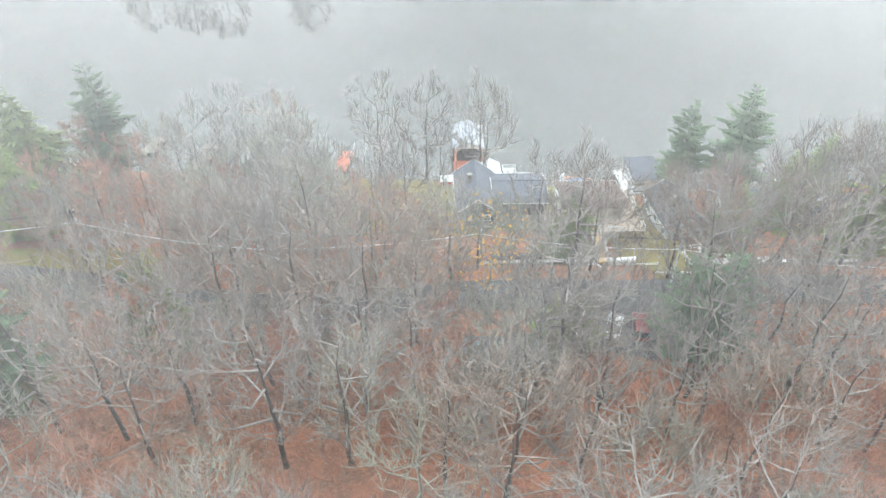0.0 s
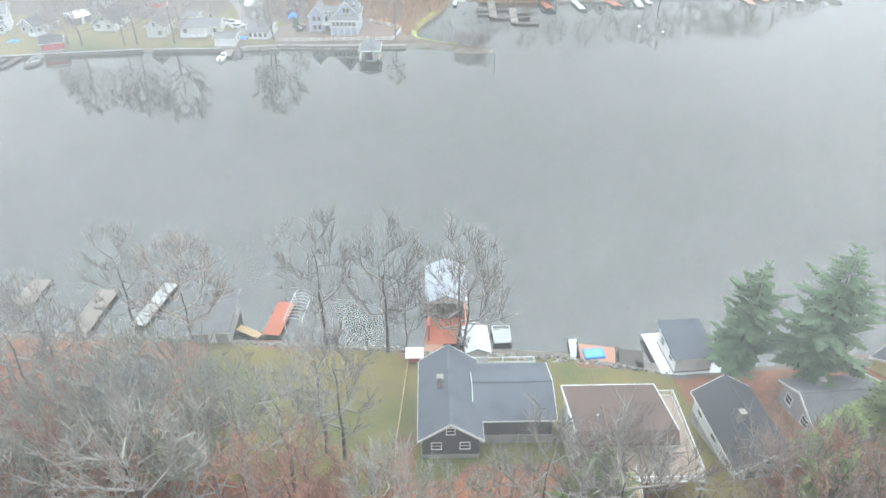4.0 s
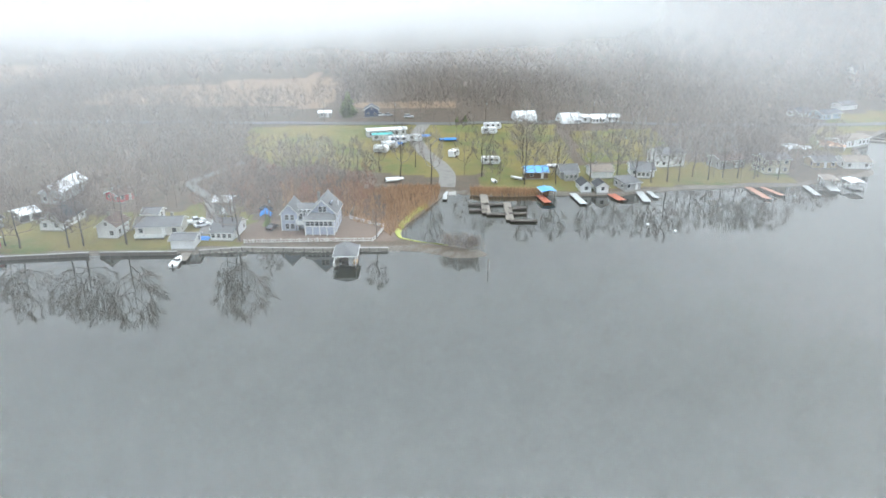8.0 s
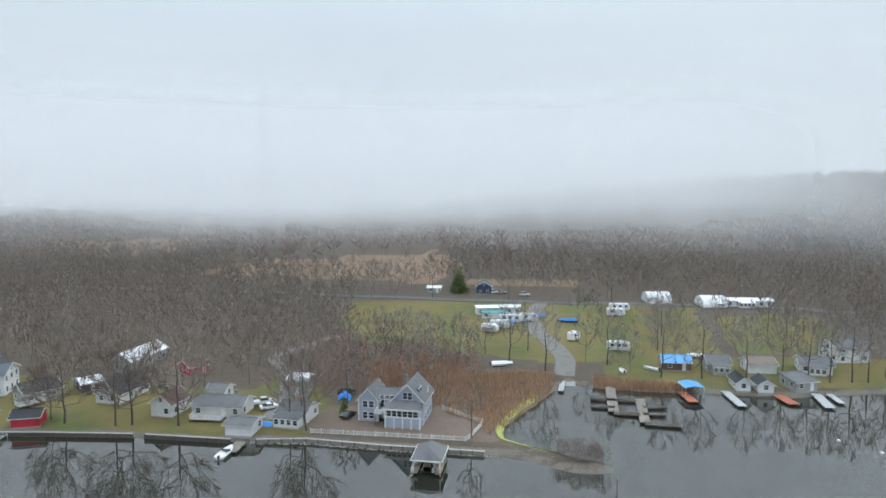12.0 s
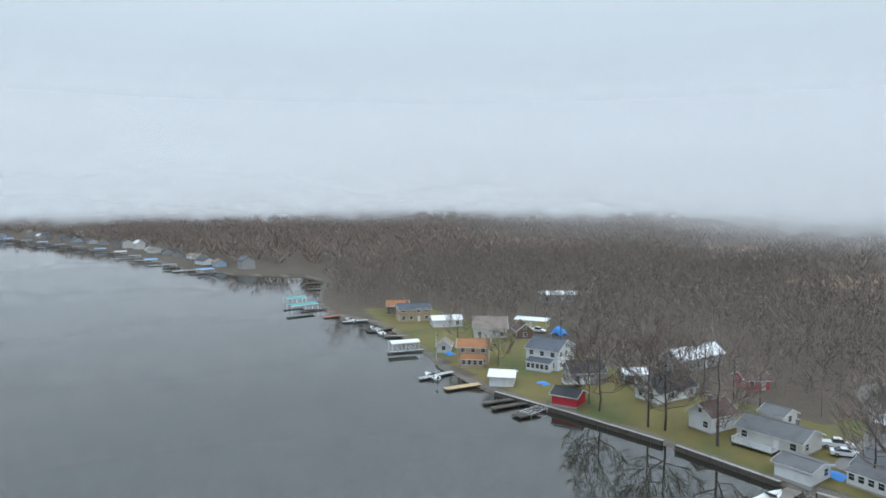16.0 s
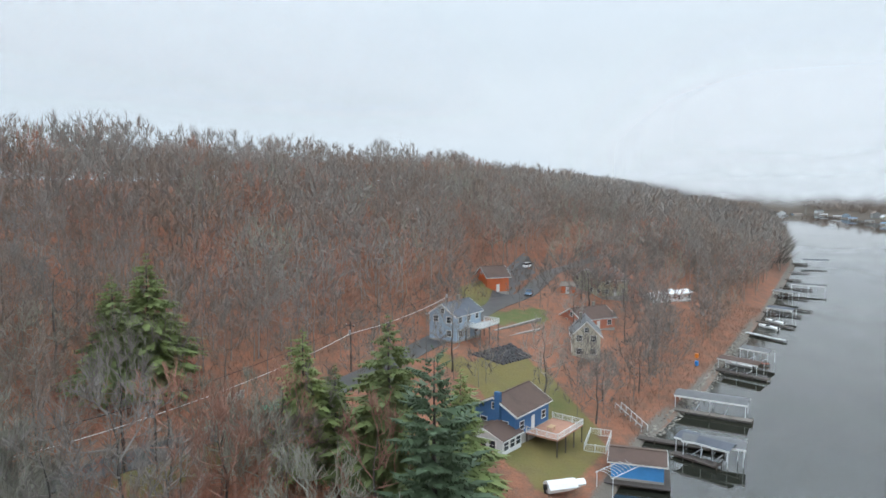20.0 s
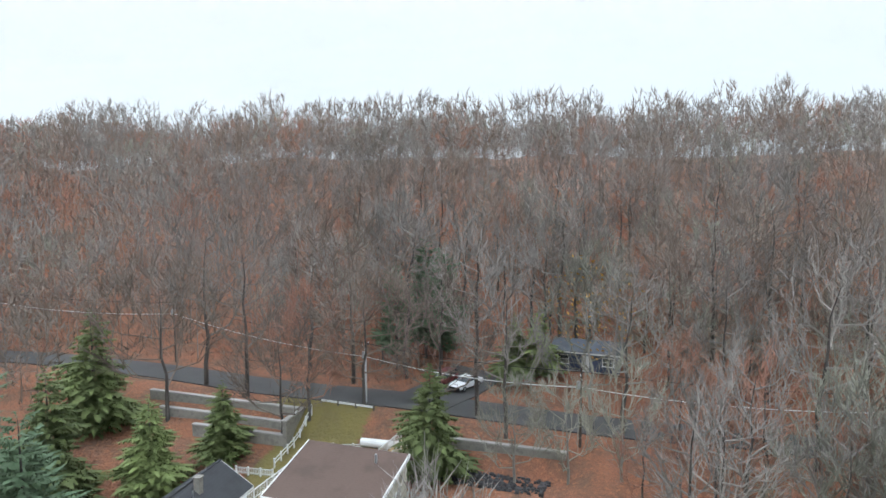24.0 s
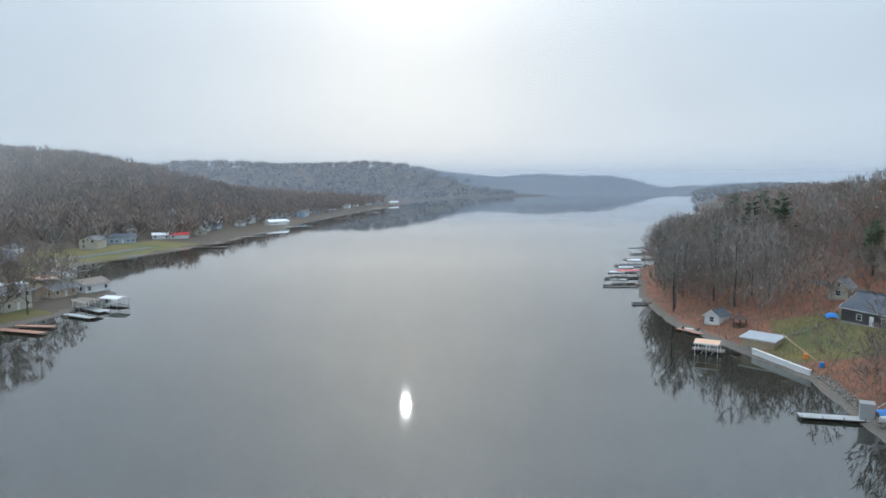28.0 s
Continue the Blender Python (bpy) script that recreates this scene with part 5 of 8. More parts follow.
def car(name, x, y, heading, mat, label, kind="sedan", z=None):
    """A car: body with bonnet and cabin drawn to its profile, glass band, four wheels with rims, lights and bumpers. It faces its own +x."""
    ob = root(name, x, y, heading, label, "car", "parked cars", z)
    if ob.location.z:
        ob.location.z += 0.1
    prof = {"sedan": ([(-2.25, 0.35), (2.25, 0.35), (2.3, 0.62), (1.95, 0.82), (0.95, 0.98), (-1.7, 1.0), (-2.3, 0.92)], [(1.0, 0.95), (0.35, 1.40), (-0.75, 1.42), (-1.75, 0.97)]),
            "suv": ([(-2.3, 0.4), (2.3, 0.4), (2.35, 0.8), (2.0, 1.0), (1.0, 1.1), (-2.3, 1.12)], [(1.05, 1.08), (0.45, 1.68), (-2.0, 1.70), (-2.28, 1.1)]),
            "pickup": ([(-2.8, 0.45), (2.7, 0.45), (2.75, 0.9), (2.4, 1.08), (1.3, 1.15), (-0.8, 1.15), (-0.8, 1.12), (-2.8, 1.12)], [(1.35, 1.12), (0.75, 1.78), (-0.6, 1.80), (-0.85, 1.12)])}[kind]
    w = 0.9
    Solid().prism(prof[0], -w, w, "y").make("body", mat, ob)
    roof = [(px_, pz) for px_, pz in prof[1]]
    s = Solid()
    n = len(roof)
    s.v = [(p, sg * (w - 0.04 - 0.16 * (q - roof[0][1])), q) for sg in (-1, 1) for p, q in roof]
    s.f = [tuple(range(n)), tuple(range(n, 2 * n))[::-1]] + [(i, (i + 1) % n, n + (i + 1) % n, n + i) for i in range(n)]
    s.make("glass", GLASS, ob)
    top = Solid().prism([(roof[1][0], roof[1][1] - 0.02), (roof[2][0], roof[2][1] - 0.02), (roof[2][0], roof[2][1] + 0.05), (roof[1][0], roof[1][1] + 0.05)], -w + 0.18, w - 0.18, "y")
    top.make("roof_panel", mat, ob)
    x0, x1 = prof[0][0][0] * 0.62, prof[0][1][0] * 0.63
    for xx in (x0, x1):
        for sg in (-1, 1):
            wheel = shared("tyre", "wheel", RUBBER, ob, lambda q: q.beam((0, -0.11, 0), (0, 0.11, 0), 0.34, 14), pose(xx, sg * (w - 0.06), 0.34))
            shared("rim", "rim", STEEL, wheel, lambda q: q.beam((0, -0.125, 0), (0, 0.125, 0), 0.2, 10), Matrix.Identity(4))
    for sg in (-1, 1):
        shared("lampf", "headlight", WHITE, ob, lambda q: q.box(-0.05, 0.03, -0.17, 0.17, -0.07, 0.07), pose(prof[0][1][0], sg * 0.62, 0.62))
        shared("lampr", "tail_light", BARN_RED, ob, lambda q: q.box(-0.04, 0.05, -0.16, 0.16, -0.08, 0.08), pose(prof[0][0][0], sg * 0.66, 0.8))
    Solid().box(-0.06, 0.06, -w + 0.03, w - 0.03, 0.3, 0.5).make("bumper", RUBBER, ob).matrix_basis = pose(prof[0][1][0] + 0.02, 0, 0.08)
    return ob


def camper(x, y, heading, L, label, mat=None, awning=None, group="caravans on the camping ground", z=None):
    """A travel trailer: rounded body, window strip, door, wheels, roof vents, hitch and sometimes an awning. Long side along x."""
    ob = root("camper_trailer", x, y, heading, label, "caravan", group, z)
    Solid().prism([(-L / 2, 0.7), (-L / 2 + 0.3, 0.5), (L / 2 - 0.6, 0.5), (L / 2, 1.1), (L / 2 - 0.15, 2.5), (L / 2 - 0.9, 3.1), (-L / 2 + 0.3, 3.1), (-L / 2, 2.8)], -1.2, 1.2, "y").make("body", mat or TARP_WHITE, ob)
    Solid().box(-L / 2 + 0.5, L / 2 - 0.9, -1.22, -1.2, 1.0, 1.18).box(-L / 2 + 0.5, L / 2 - 0.9, 1.2, 1.22, 1.0, 1.18).make("stripe", GREY, ob)
    n = max(2, int(L / 2.4))
    for i in range(n):
        window(ob, 0.95, 0.65, pose((i + 0.5 - n / 2) * (L - 1) / n, -1.2, 2.1), RUBBER, cross=False)
        window(ob, 0.95, 0.65, pose((i + 0.5 - n / 2) * (L - 1) / n, 1.2, 2.1, 0, 0, 180), RUBBER, cross=False)
    door(ob, pose(L * 0.2, -1.2, 0.75), None, 0.7, 1.9)
    for i in (-0.45, 0.45):
        for sg in (-1, 1):
            shared("camptyre", "wheel", RUBBER, ob, lambda q: q.beam((0, -0.1, 0), (0, 0.1, 0), 0.34, 12), pose(i - 0.3, sg * 1.1, 0.34))
    Solid().box(-L * 0.3, -L * 0.3 + 0.7, -0.35, 0.35, 3.1, 3.35).box(L * 0.1, L * 0.1 + 0.5, -0.25, 0.25, 3.1, 3.22).make("roof_vent", GREY, ob)
    Solid().beam((L / 2 - 0.2, 0.3, 0.6), (L / 2 + 1.0, 0, 0.55), 0.05).beam((L / 2 - 0.2, -0.3, 0.6), (L / 2 + 1.0, 0, 0.55), 0.05).make("hitch", RUBBER, ob)
    if awning:
        Solid().prism([(-1.2, 2.75), (-1.2, 2.82), (-3.4, 2.37), (-3.4, 2.3)], -L * 0.35, L * 0.3).make("awning", awning, ob)
        for u in (-L * 0.33, L * 0.28):
            Solid().beam((u, -3.35, 0), (u, -3.35, 2.35), 0.04).make("awning_pole", ALLOY, ob)
    return ob


def fence(pts, mat, label, tall=1.1, step=2.2, rails=(0.35, 0.75, 1.05), name="fence", pickets=False, category="fence"):
    """A fence over the ground: every post is its own part, each run of rails between two posts another."""
    p = np.array(pts, float)
    seg = np.r_[0, np.cumsum(np.hypot(*np.diff(p, axis=0).T))]
    n = max(1, round(seg[-1] / step))
    s = np.linspace(0, seg[-1], n + 1)
    c = np.c_[np.interp(s, seg, p[:, 0]), np.interp(s, seg, p[:, 1])]
    z = np.maximum(land_height(c[:, 0], c[:, 1]), 0.9)
    ob = root(name, c[0, 0], c[0, 1], 0, label, category, z=z[0])
    loc = [Vector((a - c[0, 0], b - c[0, 1], h - z[0])) for (a, b), h in zip(c, z)]
    for q in loc:
        shared(("fpost", tall, mat.name), "post", mat, ob, lambda k: k.box(-0.065, 0.065, -0.065, 0.065, -0.5, tall).box(-0.085, 0.085, -0.085, 0.085, tall, tall + 0.06), Matrix.Translation(q))
    for a, b in zip(loc[:-1], loc[1:]):
        k = Solid()
        for r in rails:
            k.beam(a + Vector((0, 0, r)), b + Vector((0, 0, r)), 0.05)
        if pickets:
            m = int((b - a).length / 0.2)
            for i in range(1, m):
                q = a.lerp(b, i / m)
                k.box(q.x - 0.025, q.x + 0.025, q.y - 0.025, q.y + 0.025, q.z + 0.15, q.z + rails[-1])
        k.make("rail", mat, ob)
    return ob


def pole(x, y, tall, label="weathered wooden utility pole beside the lane", arm=True, mat=None, lean=0.0, light=False):
    ob = root("utility_pole", x, y, 0, label, "utility pole", "utility poles")
    s = Solid()
    tube(s.v, s.f, [(0, 0, -0.8), (lean, 0, tall)], [0.15, 0.10], 8)
    s.make("pole", mat or POST, ob)
    if arm:
        Solid().box(lean - 0.06, lean + 0.06, -0.9, 0.9, tall - 0.75, tall - 0.62).make("crossarm", POST, ob)
        for u in (-0.8, 0.0, 0.8):
            Solid().beam((lean, u, tall - 0.62), (lean, u, tall - 0.42), 0.05, 6).make("insulator", WHITE, ob)
        Solid().beam((lean + 0.25, 0, tall - 2.2), (lean + 0.25, 0, tall - 1.4), 0.2, 10).make("transformer", STEEL, ob)
    return ob


def cable(a, b, sag, label="black overhead cable between two poles", r=0.035, mat=None):
    ob = tagged(new("overhead_cable"), label, "cable", "overhead cables")
    ob.location = a
    d = Vector(b) - Vector(a)
    pts = [d * (i / 14) - Vector((0, 0, sag * 4 * (i / 14) * (1 - i / 14))) for i in range(15)]
    s = Solid()
    tube(s.v, s.f, pts, [r] * 15, 4)
    s.make("strand", mat or RUBBER, ob)
    return ob


def block_wall(a, b, tall, label, course=0.42, length=0.95, thick=0.5, name="retaining_wall", z=None):
    """A retaining wall of stacked blocks, each its own part, in running bond with uneven faces."""
    a, b = Vector(a), Vector(b)
    L = (b - a).length
    ob = root(name, a.x, a.y, math.degrees(math.atan2(b.y - a.y, b.x - a.x)), label, "wall", z=z)
    rng = random.Random(int(a.x * 11 + b.y))
    n, rows = int(L / length), max(1, int(tall / course))
    for j in range(rows):
        for i in range(n):
            k = rng.randrange(4)
            key = ("blk", k, length, course, thick)
            e = (k - 1.5) * 0.02
            shared(key, "block", BLOCK, ob, lambda s: s.box(-length / 2 + 0.015, length / 2 - 0.015, -thick / 2 - e, thick / 2, 0.012, course - 0.012), pose((i + 0.5 + 0.5 * (j % 2)) * length, 0, j * course))
    Solid().box(0, L + 0.4, -thick / 2 + 0.06, thick / 2 + 0.05, -1.0, rows * course - 0.05).make("core", STONE, ob)
    Solid().box(-0.05, L + 0.5, -thick / 2 - 0.05, thick / 2 + 0.05, rows * course, rows * course + 0.1).make("coping", CONCRETE, ob)
    return ob

# ---- houses, boathouses and docks, round the lake ----
cottage(-64.3, 254.9, 3, 11.9, 7.5, 2.7, 1.5, OFFWHITE, R_GREY, "long white ranch cottage with a grey shingle roof", z=1.4, deck=(-1.5, -5.2, 7.5, 3.0, 0.5, DECK_GREY, "flr", 0.4))
cottage(-54.6, 245.2, 0, 6.0, 6.0, 2.5, 0.7, WHITE_SIDE, R_GREY, "white boathouse with two wide doors at the sea wall", z=0.8, name="boathouse", chimney=False, sides="lr", doors="", category="boathouse")
cottage(-45.4, 253.8, -4, 6.8, 8.0, 2.6, 1.7, WHITE_SIDE, R_GREY, "white cottage with a grey roof and a glazed porch", z=1.2, porch=(6.0, 2.4, 2.5))
cottage(-51.1, 270.5, 3, 4.9, 5.0, 4.2, 0.9, GREY, R_WHITE, "tall grey shed with a white metal roof", z=1.9, name="shed", chimney=False, category="shed")
cottage(-70.1, 264.7, -0, 4.7, 5.0, 2.4, 1.0, WHITE_SIDE, R_GREY, "small white guest cottage with a grey roof", z=1.8, chimney=False)
cottage(-76.8, 253.1, 85, 7.0, 5.4, 3.4, 1.9, WHITE_SIDE, R_BROWN, "white gabled cabin on a stone base", z=1.3, seed=3)
cottage(-94.5, 261.4, 86, 12.0, 6.5, 2.8, 2.9, WHITE_SIDE, R_BLACK, "white bungalow with dark gables and a glazed front porch", z=1.6, porch=None)
cottage(-106.4, 287.1, 88, 17.0, 5.9, 3.6, 2.0, GREY, R_WHITE, "pole barn with a bright white metal roof", z=2.3, name="barn", chimney=False, category="barn")
cottage(-107.3, 265.5, 52, 5.0, 7.0, 2.4, 0.8, DARKGREY, R_WHITE, "low dark garage with a white roof", z=1.8, name="garage", chimney=False, category="garage")
cottage(-87.1, 282.7, 58, 5.5, 6.0, 2.5, 1.1, BARN_RED, R_BROWN, "small red cottage with a dull brown roof", z=2.3)
cottage(-130.5, 259.7, 22, 9.1, 10.0, 5.4, 2.0, WHITE_SIDE, R_SLATE, "large white two-storey house with a dark roof", z=1.6, storeys=2, porch=(6.5, 2.6, 2.8))
cottage(-114.9, 256.5, 62, 8.5, 7.0, 3.0, 1.9, GREY, R_BLACK, "grey cottage with white trim and a white-railed deck", z=1.5, deck=(-4, -4.6, 5.0, 2.2, 0.9, DECK_GREY, "flr", 0.8))
cottage(-104.7, 241.5, 22, 5.8, 5.0, 2.4, 1.1, BARN_RED, R_BLACK, "bright red boathouse with white doors", z=1.0, name="boathouse", chimney=False, sides="l", category="boathouse")
cottage(-125.7, 239.7, 45, 5.8, 6.0, 2.6, 0.9, WHITE_SIDE, R_WHITE, "white boathouse with a white metal roof", z=0.8, name="boathouse", chimney=False, category="boathouse")
cottage(-147.3, 246.8, 50, 8.3, 9.0, 5.0, 1.3, TAN, R_ORANGE, "tan two-storey house with an orange-brown roof", z=1.1, storeys=2, porch=(6.0, 2.5, 2.6))
cottage(-162.6, 247.3, 140, 5.0, 4.0, 2.3, 1.4, OFFWHITE, R_TAN, "small cream shed with a steep roof", z=1.0, name="shed", chimney=False, category="shed")
cottage(-171.6, 271.1, 55, 10.4, 11.0, 3.4, 2.8, OFFWHITE, R_TAN, "cream house with cross gables and a pale roof", z=1.6, storeys=1)
cottage(-194.2, 269.0, 68, 10.2, 7.0, 2.6, 1.0, WHITE_SIDE, R_WHITE, "white cottage with a white metal roof", z=1.5)
cottage(-211.9, 266.2, 69, 11.4, 9.0, 4.6, 1.5, TAN, R_SLATE, "brown two-storey cottage with a slate roof", z=1.2, storeys=2)
cottage(-227.8, 269.0, 59, 8.1, 8.0, 3.2, 1.6, BROWN, R_ORANGE, "brown cottage with a rusty roof", z=1.4)
cottage(-172.4, 290.1, 33, 10.5, 5.0, 2.7, 0.6, YELLOW, R_WHITE, "cream mobile home with a white roof", z=2.2, chimney=False)
cottage(-161.5, 276.5, 154, 6.0, 5.0, 2.9, 2.0, BROWN, R_BROWN, "brown cabin with a white-trimmed gable", z=2.0)
cottage(-206.8, 334.9, 62, 15.9, 8.0, 3.4, 0.9, GREY, R_WHITE, "long white-roofed pole barn among trees", z=2.9, name="barn", chimney=False, category="barn")
cottage(48.1, 311.5, 3, 7.8, 6.5, 2.5, 1.3, BROWN, R_BLUE, "brown cabin with a bright blue metal roof", z=1.6, chimney=False)
cottage(59.7, 312.2, 3, 6.2, 8.0, 2.6, 1.7, GREY, R_GREY, "grey cottage with a white lean-to porch", z=1.6, porch=(4.6, 2.2, 2.4))
cottage(71.5, 312.4, 5, 7.5, 7.5, 2.5, 1.6, WHITE_SIDE, R_TAN, "white cottage with a weathered roof", z=1.6)
cottage(87.2, 314.7, -8, 8.3, 8.0, 2.7, 1.6, WHITE_SIDE, R_GREY, "white cottage with a grey roof and corner porch", z=1.5, porch=(4.5, 2.0, 2.5))
cottage(100.7, 328.5, 14, 10.5, 9.0, 4.8, 1.6, WHITE_SIDE, R_GREY, "white two-storey house with outside stairs", z=1.8, storeys=2)
cottage(62.4, 296.7, 93, 7.0, 3.5, 2.4, 1.3, WHITE_SIDE, R_BLACK, "white boathouse with a dark gable roof", z=0.8, name="boathouse", chimney=False, category="boathouse")
cottage(67.8, 295.5, 93, 6.0, 3.9, 2.3, 1.2, WHITE_SIDE, R_BLACK, "white boathouse with a black gable roof", z=0.8, name="boathouse", chimney=False, category="boathouse")
cottage(77.7, 298.5, 18, 6.2, 7.0, 2.5, 0.7, GREY, R_GREY, "grey flat-roofed boathouse with a white door", z=1.0, flat=True, name="boathouse", chimney=False, category="boathouse")
cottage(91.4, 404.0, 3, 21.4, 5.0, 2.8, 0.7, WHITE_SIDE, R_WHITE, "long white mobile home with a porch", z=4.4, porch=(6, 2.2, 2.5), chimney=False)
cottage(-18.2, 418.8, 93, 7.0, 6.7, 3.6, 2.0, NAVY, R_SLATE, "dark blue barn beside the road", z=5.0, name="barn", chimney=False, category="barn")
cottage(-41.3, 417.4, 3, 5.9, 4.0, 2.4, 0.7, GREY, R_WHITE, "small white-trimmed trailer home by the road", z=4.8, chimney=False)
cottage(-8.8, 377.9, 15, 17.4, 5.0, 2.9, 0.5, WHITE_SIDE, R_WHITE, "long white mobile home on the camping ground", z=3.3, chimney=False)
cottage(-9.9, 369.6, 11, 8.7, 3.2, 2.5, 0.4, WHITE_SIDE, R_TEAL, "white park trailer with a turquoise roof", z=3.1, chimney=False)
cottage(122.8, 325.6, 17, 10.9, 8.0, 3.2, 1.6, GREY, R_BROWN, "grey cottage half hidden by trees", z=1.7)
cottage(136.9, 319.2, 7, 9.4, 9.0, 5.2, 1.3, BEIGE, R_GREY, "beige two-storey lake house with rows of windows", z=1.4, storeys=2)
cottage(193.4, 365.9, 29, 19.3, 8.0, 3.2, 1.2, WHITE_SIDE, R_TAN, "white cottage on the northern slope", z=0.8)
cottage(172.1, 326.3, -2, 9.6, 8.0, 2.8, 1.5, WHITE_SIDE, R_TAN, "white cottage with a tan roof by the lane", z=1.0)
cottage(159.4, 325.9, 2, 8.8, 7.0, 2.6, 1.3, TAN, R_GREY, "tan cottage with a grey roof", z=1.4)
cottage(309.1, 451.5, -40, 17.2, 10.0, 3.2, 2.2, PALEBLUE, R_SLATE, "pale blue gabled house by the water", z=2.2)
cottage(318.7, 524.1, -6, 19.7, 10.0, 4.0, 1.6, GREY, R_STEEL, "grey house with a pale metal roof", z=8.1)
cottage(341.8, 450.6, -49, 9.8, 7.0, 2.6, 1.2, WHITE_SIDE, R_WHITE, "white cottage with a white roof", z=2.1, chimney=False)
cottage(349.5, 444.1, -32, 11.5, 7.0, 2.6, 1.2, WHITE_SIDE, R_RED, "white cottage with a red roof", z=1.9, chimney=False)
cottage(216.4, 426.1, 23, 13.8, 8.0, 3.0, 1.5, PALEBLUE, R_SLATE, "pale blue cottage with white trim", z=1.9)
cottage(534.2, 524.9, -14, 15.9, 8.0, 3.0, 1.2, BRIGHTBLUE, R_BLUE, "bright blue boathouse on the far shore", z=2.7, chimney=False)
cottage(578.6, 524.7, 80, 8.0, 17.3, 2.2, 6, GREY, R_GREY, "grey A-frame cottage on the far shore", z=2.1, chimney=False)
cottage(-169.8, 57.2, 142, 6.6, 7.0, 4.3, 2.4, ORANGE, R_BROWN, "orange-red two-storey garage with a brown roof", z=12.0, name="garage", chimney=False, category="garage", gap=3.5, doors="fr")
cottage(-120.8, 72.5, 174, 9.0, 6.4, 5.2, 2.0, PALEBLUE, R_SLATE, "pale blue house with a slate roof and a raised white deck", z=10.5, storeys=2)
cottage(-194.1, 80.3, 146, 9.0, 13.0, 4.6, 2.8, SAGE, R_BROWN, "pale yellow two-storey house with a brown roof", z=9.7, storeys=2)
cottage(-159.8, 87.7, 146, 9.8, 8.0, 2.8, 2.0, SALMON, R_BROWN, "salmon cottage with a brown shingle roof", z=6.9)
cottage(-138.9, 93.9, 201, 8.0, 5.7, 5.0, 2.8, BEIGE, R_GREY, "beige gabled house with white trim above the shore", z=5.5, storeys=2)
cottage(-209.1, 93.8, 160, 12.6, 4.5, 2.6, 0.7, WHITE_SIDE, R_WHITE, "white mobile home under the trees", z=5.8, chimney=False)
cottage(-218.1, 97.8, 154, 6.6, 4.0, 2.6, 0.6, WHITE_SIDE, R_WHITE, "white screened porch cabin under the trees", z=5.4, chimney=False, gap=1.5)
cottage(7.5, 92.6, 90, 11.0, 6.0, 3.0, 2.2, DARKGREY, R_SLATE, "charcoal cottage with a slate shingle roof and white trim", z=6.4, wh=(0.95, 0.9))
cottage(82.4, 106.0, -165, 5.4, 5.5, 2.3, 0.8, WHITE, R_BLACK, "white boathouse with a black roof at the waterline", z=0.8, name="boathouse", chimney=False, category="boathouse", gap=3.0)
cottage(169.3, 97.1, -140, 14.5, 11.0, 3.2, 2.8, DARKGREY, R_SLATE, "dark cottage with cross gables above a lawn", z=6.5, storeys=1)
cottage(190.7, 102.6, -22, 7.0, 4.2, 3.0, 2.0, BEIGE, R_GREY, "small beige gabled cottage under trees", z=8.8, chimney=False)
cottage(183.3, 131.1, -32, 5.0, 3.9, 2.4, 1.4, WHITE_SIDE, R_SLATE, "white boathouse with a slate gable", z=1.6, name="boathouse", chimney=False, category="boathouse")
cottage(162.4, 122.5, -118, 7.0, 4.5, 2.1, 0.5, TAN, R_STEEL, "tan boathouse with a flat steel roof", z=1.1, flat=True, name="boathouse", chimney=False, category="boathouse", sides="l", doors="")
cottage(123.6, 97.8, -158, 7.9, 8.0, 2.8, 1.5, GREY, R_SLATE, "grey cottage with a white-railed deck among trees", z=3.1, deck=(0, -5.5, 8, 3, 0.6, DECK_GREY, "flr", 1.5))
cottage(108.1, 90.5, -153, 8.1, 7.0, 2.6, 1.4, YELLOW, R_SLATE, "cream cottage with a white porch among trees", z=4.5, deck=(0, -5, 8, 3, 0.6, DECK_GREY, "flr", 1.5))
cottage(83.6, 87.9, -158, 11.4, 9.0, 2.7, 1.7, PALEBLUE, R_GREY, "grey-blue cottage behind a tall spruce", z=3.9)
pier(-127.3, 113.8, 0, 14.1, 1.6, WOOD, "weathered dock with a long shingled boat canopy", canopy=(-3.2, 0.5, 12.5, 4.6, R_GREY))
pier(-109.8, 111.6, 4, 14.0, 1.6, WOOD_DARK, "dark dock between two covered boat lifts", canopy=(2.6, 8, 9, 4.2, R_GREY))
pier(-106.2, 118.5, -15, 7.4, 1.6, WOOD_DARK, "dark wooden dock under a green-grey boat canopy", canopy=(-2.6, 0, 8.5, 4.2, R_SLATE))
pier(-159.9, 116.5, -17, 12.2, 1.8, WOOD_DARK, "dock with a brown canopied boat lift", canopy=(-2.8, 0.5, 9, 4.2, R_BROWN))
pier(-174.4, 114.4, -20, 13.4, 1.5, WOOD_RED, "reddish dock beside a canopied lift", canopy=(-2.8, 6, 7, 4.0, R_GREY))
pier(-203.7, 118.6, -30, 11.8, 1.8, DECK_GREY, "pale floating dock over still water")
pier(-222.3, 119.8, -29, 11.3, 1.6, WOOD_DARK, "dark dock with moored boats")
pier(-239.1, 120.2, -13, 11.0, 1.6, WOOD_DARK, "dark dock with a canopied lift", canopy=(2.4, 2, 8, 4, R_SLATE))
pier(-254.0, 121.7, -28, 13.3, 1.6, WOOD_DARK, "dark wooden dock over still water")
pier(-278.0, 121.3, -28, 11.6, 1.6, WOOD_DARK, "dark dock with a low canopy", canopy=(2.6, 1, 8, 4, R_GREY))
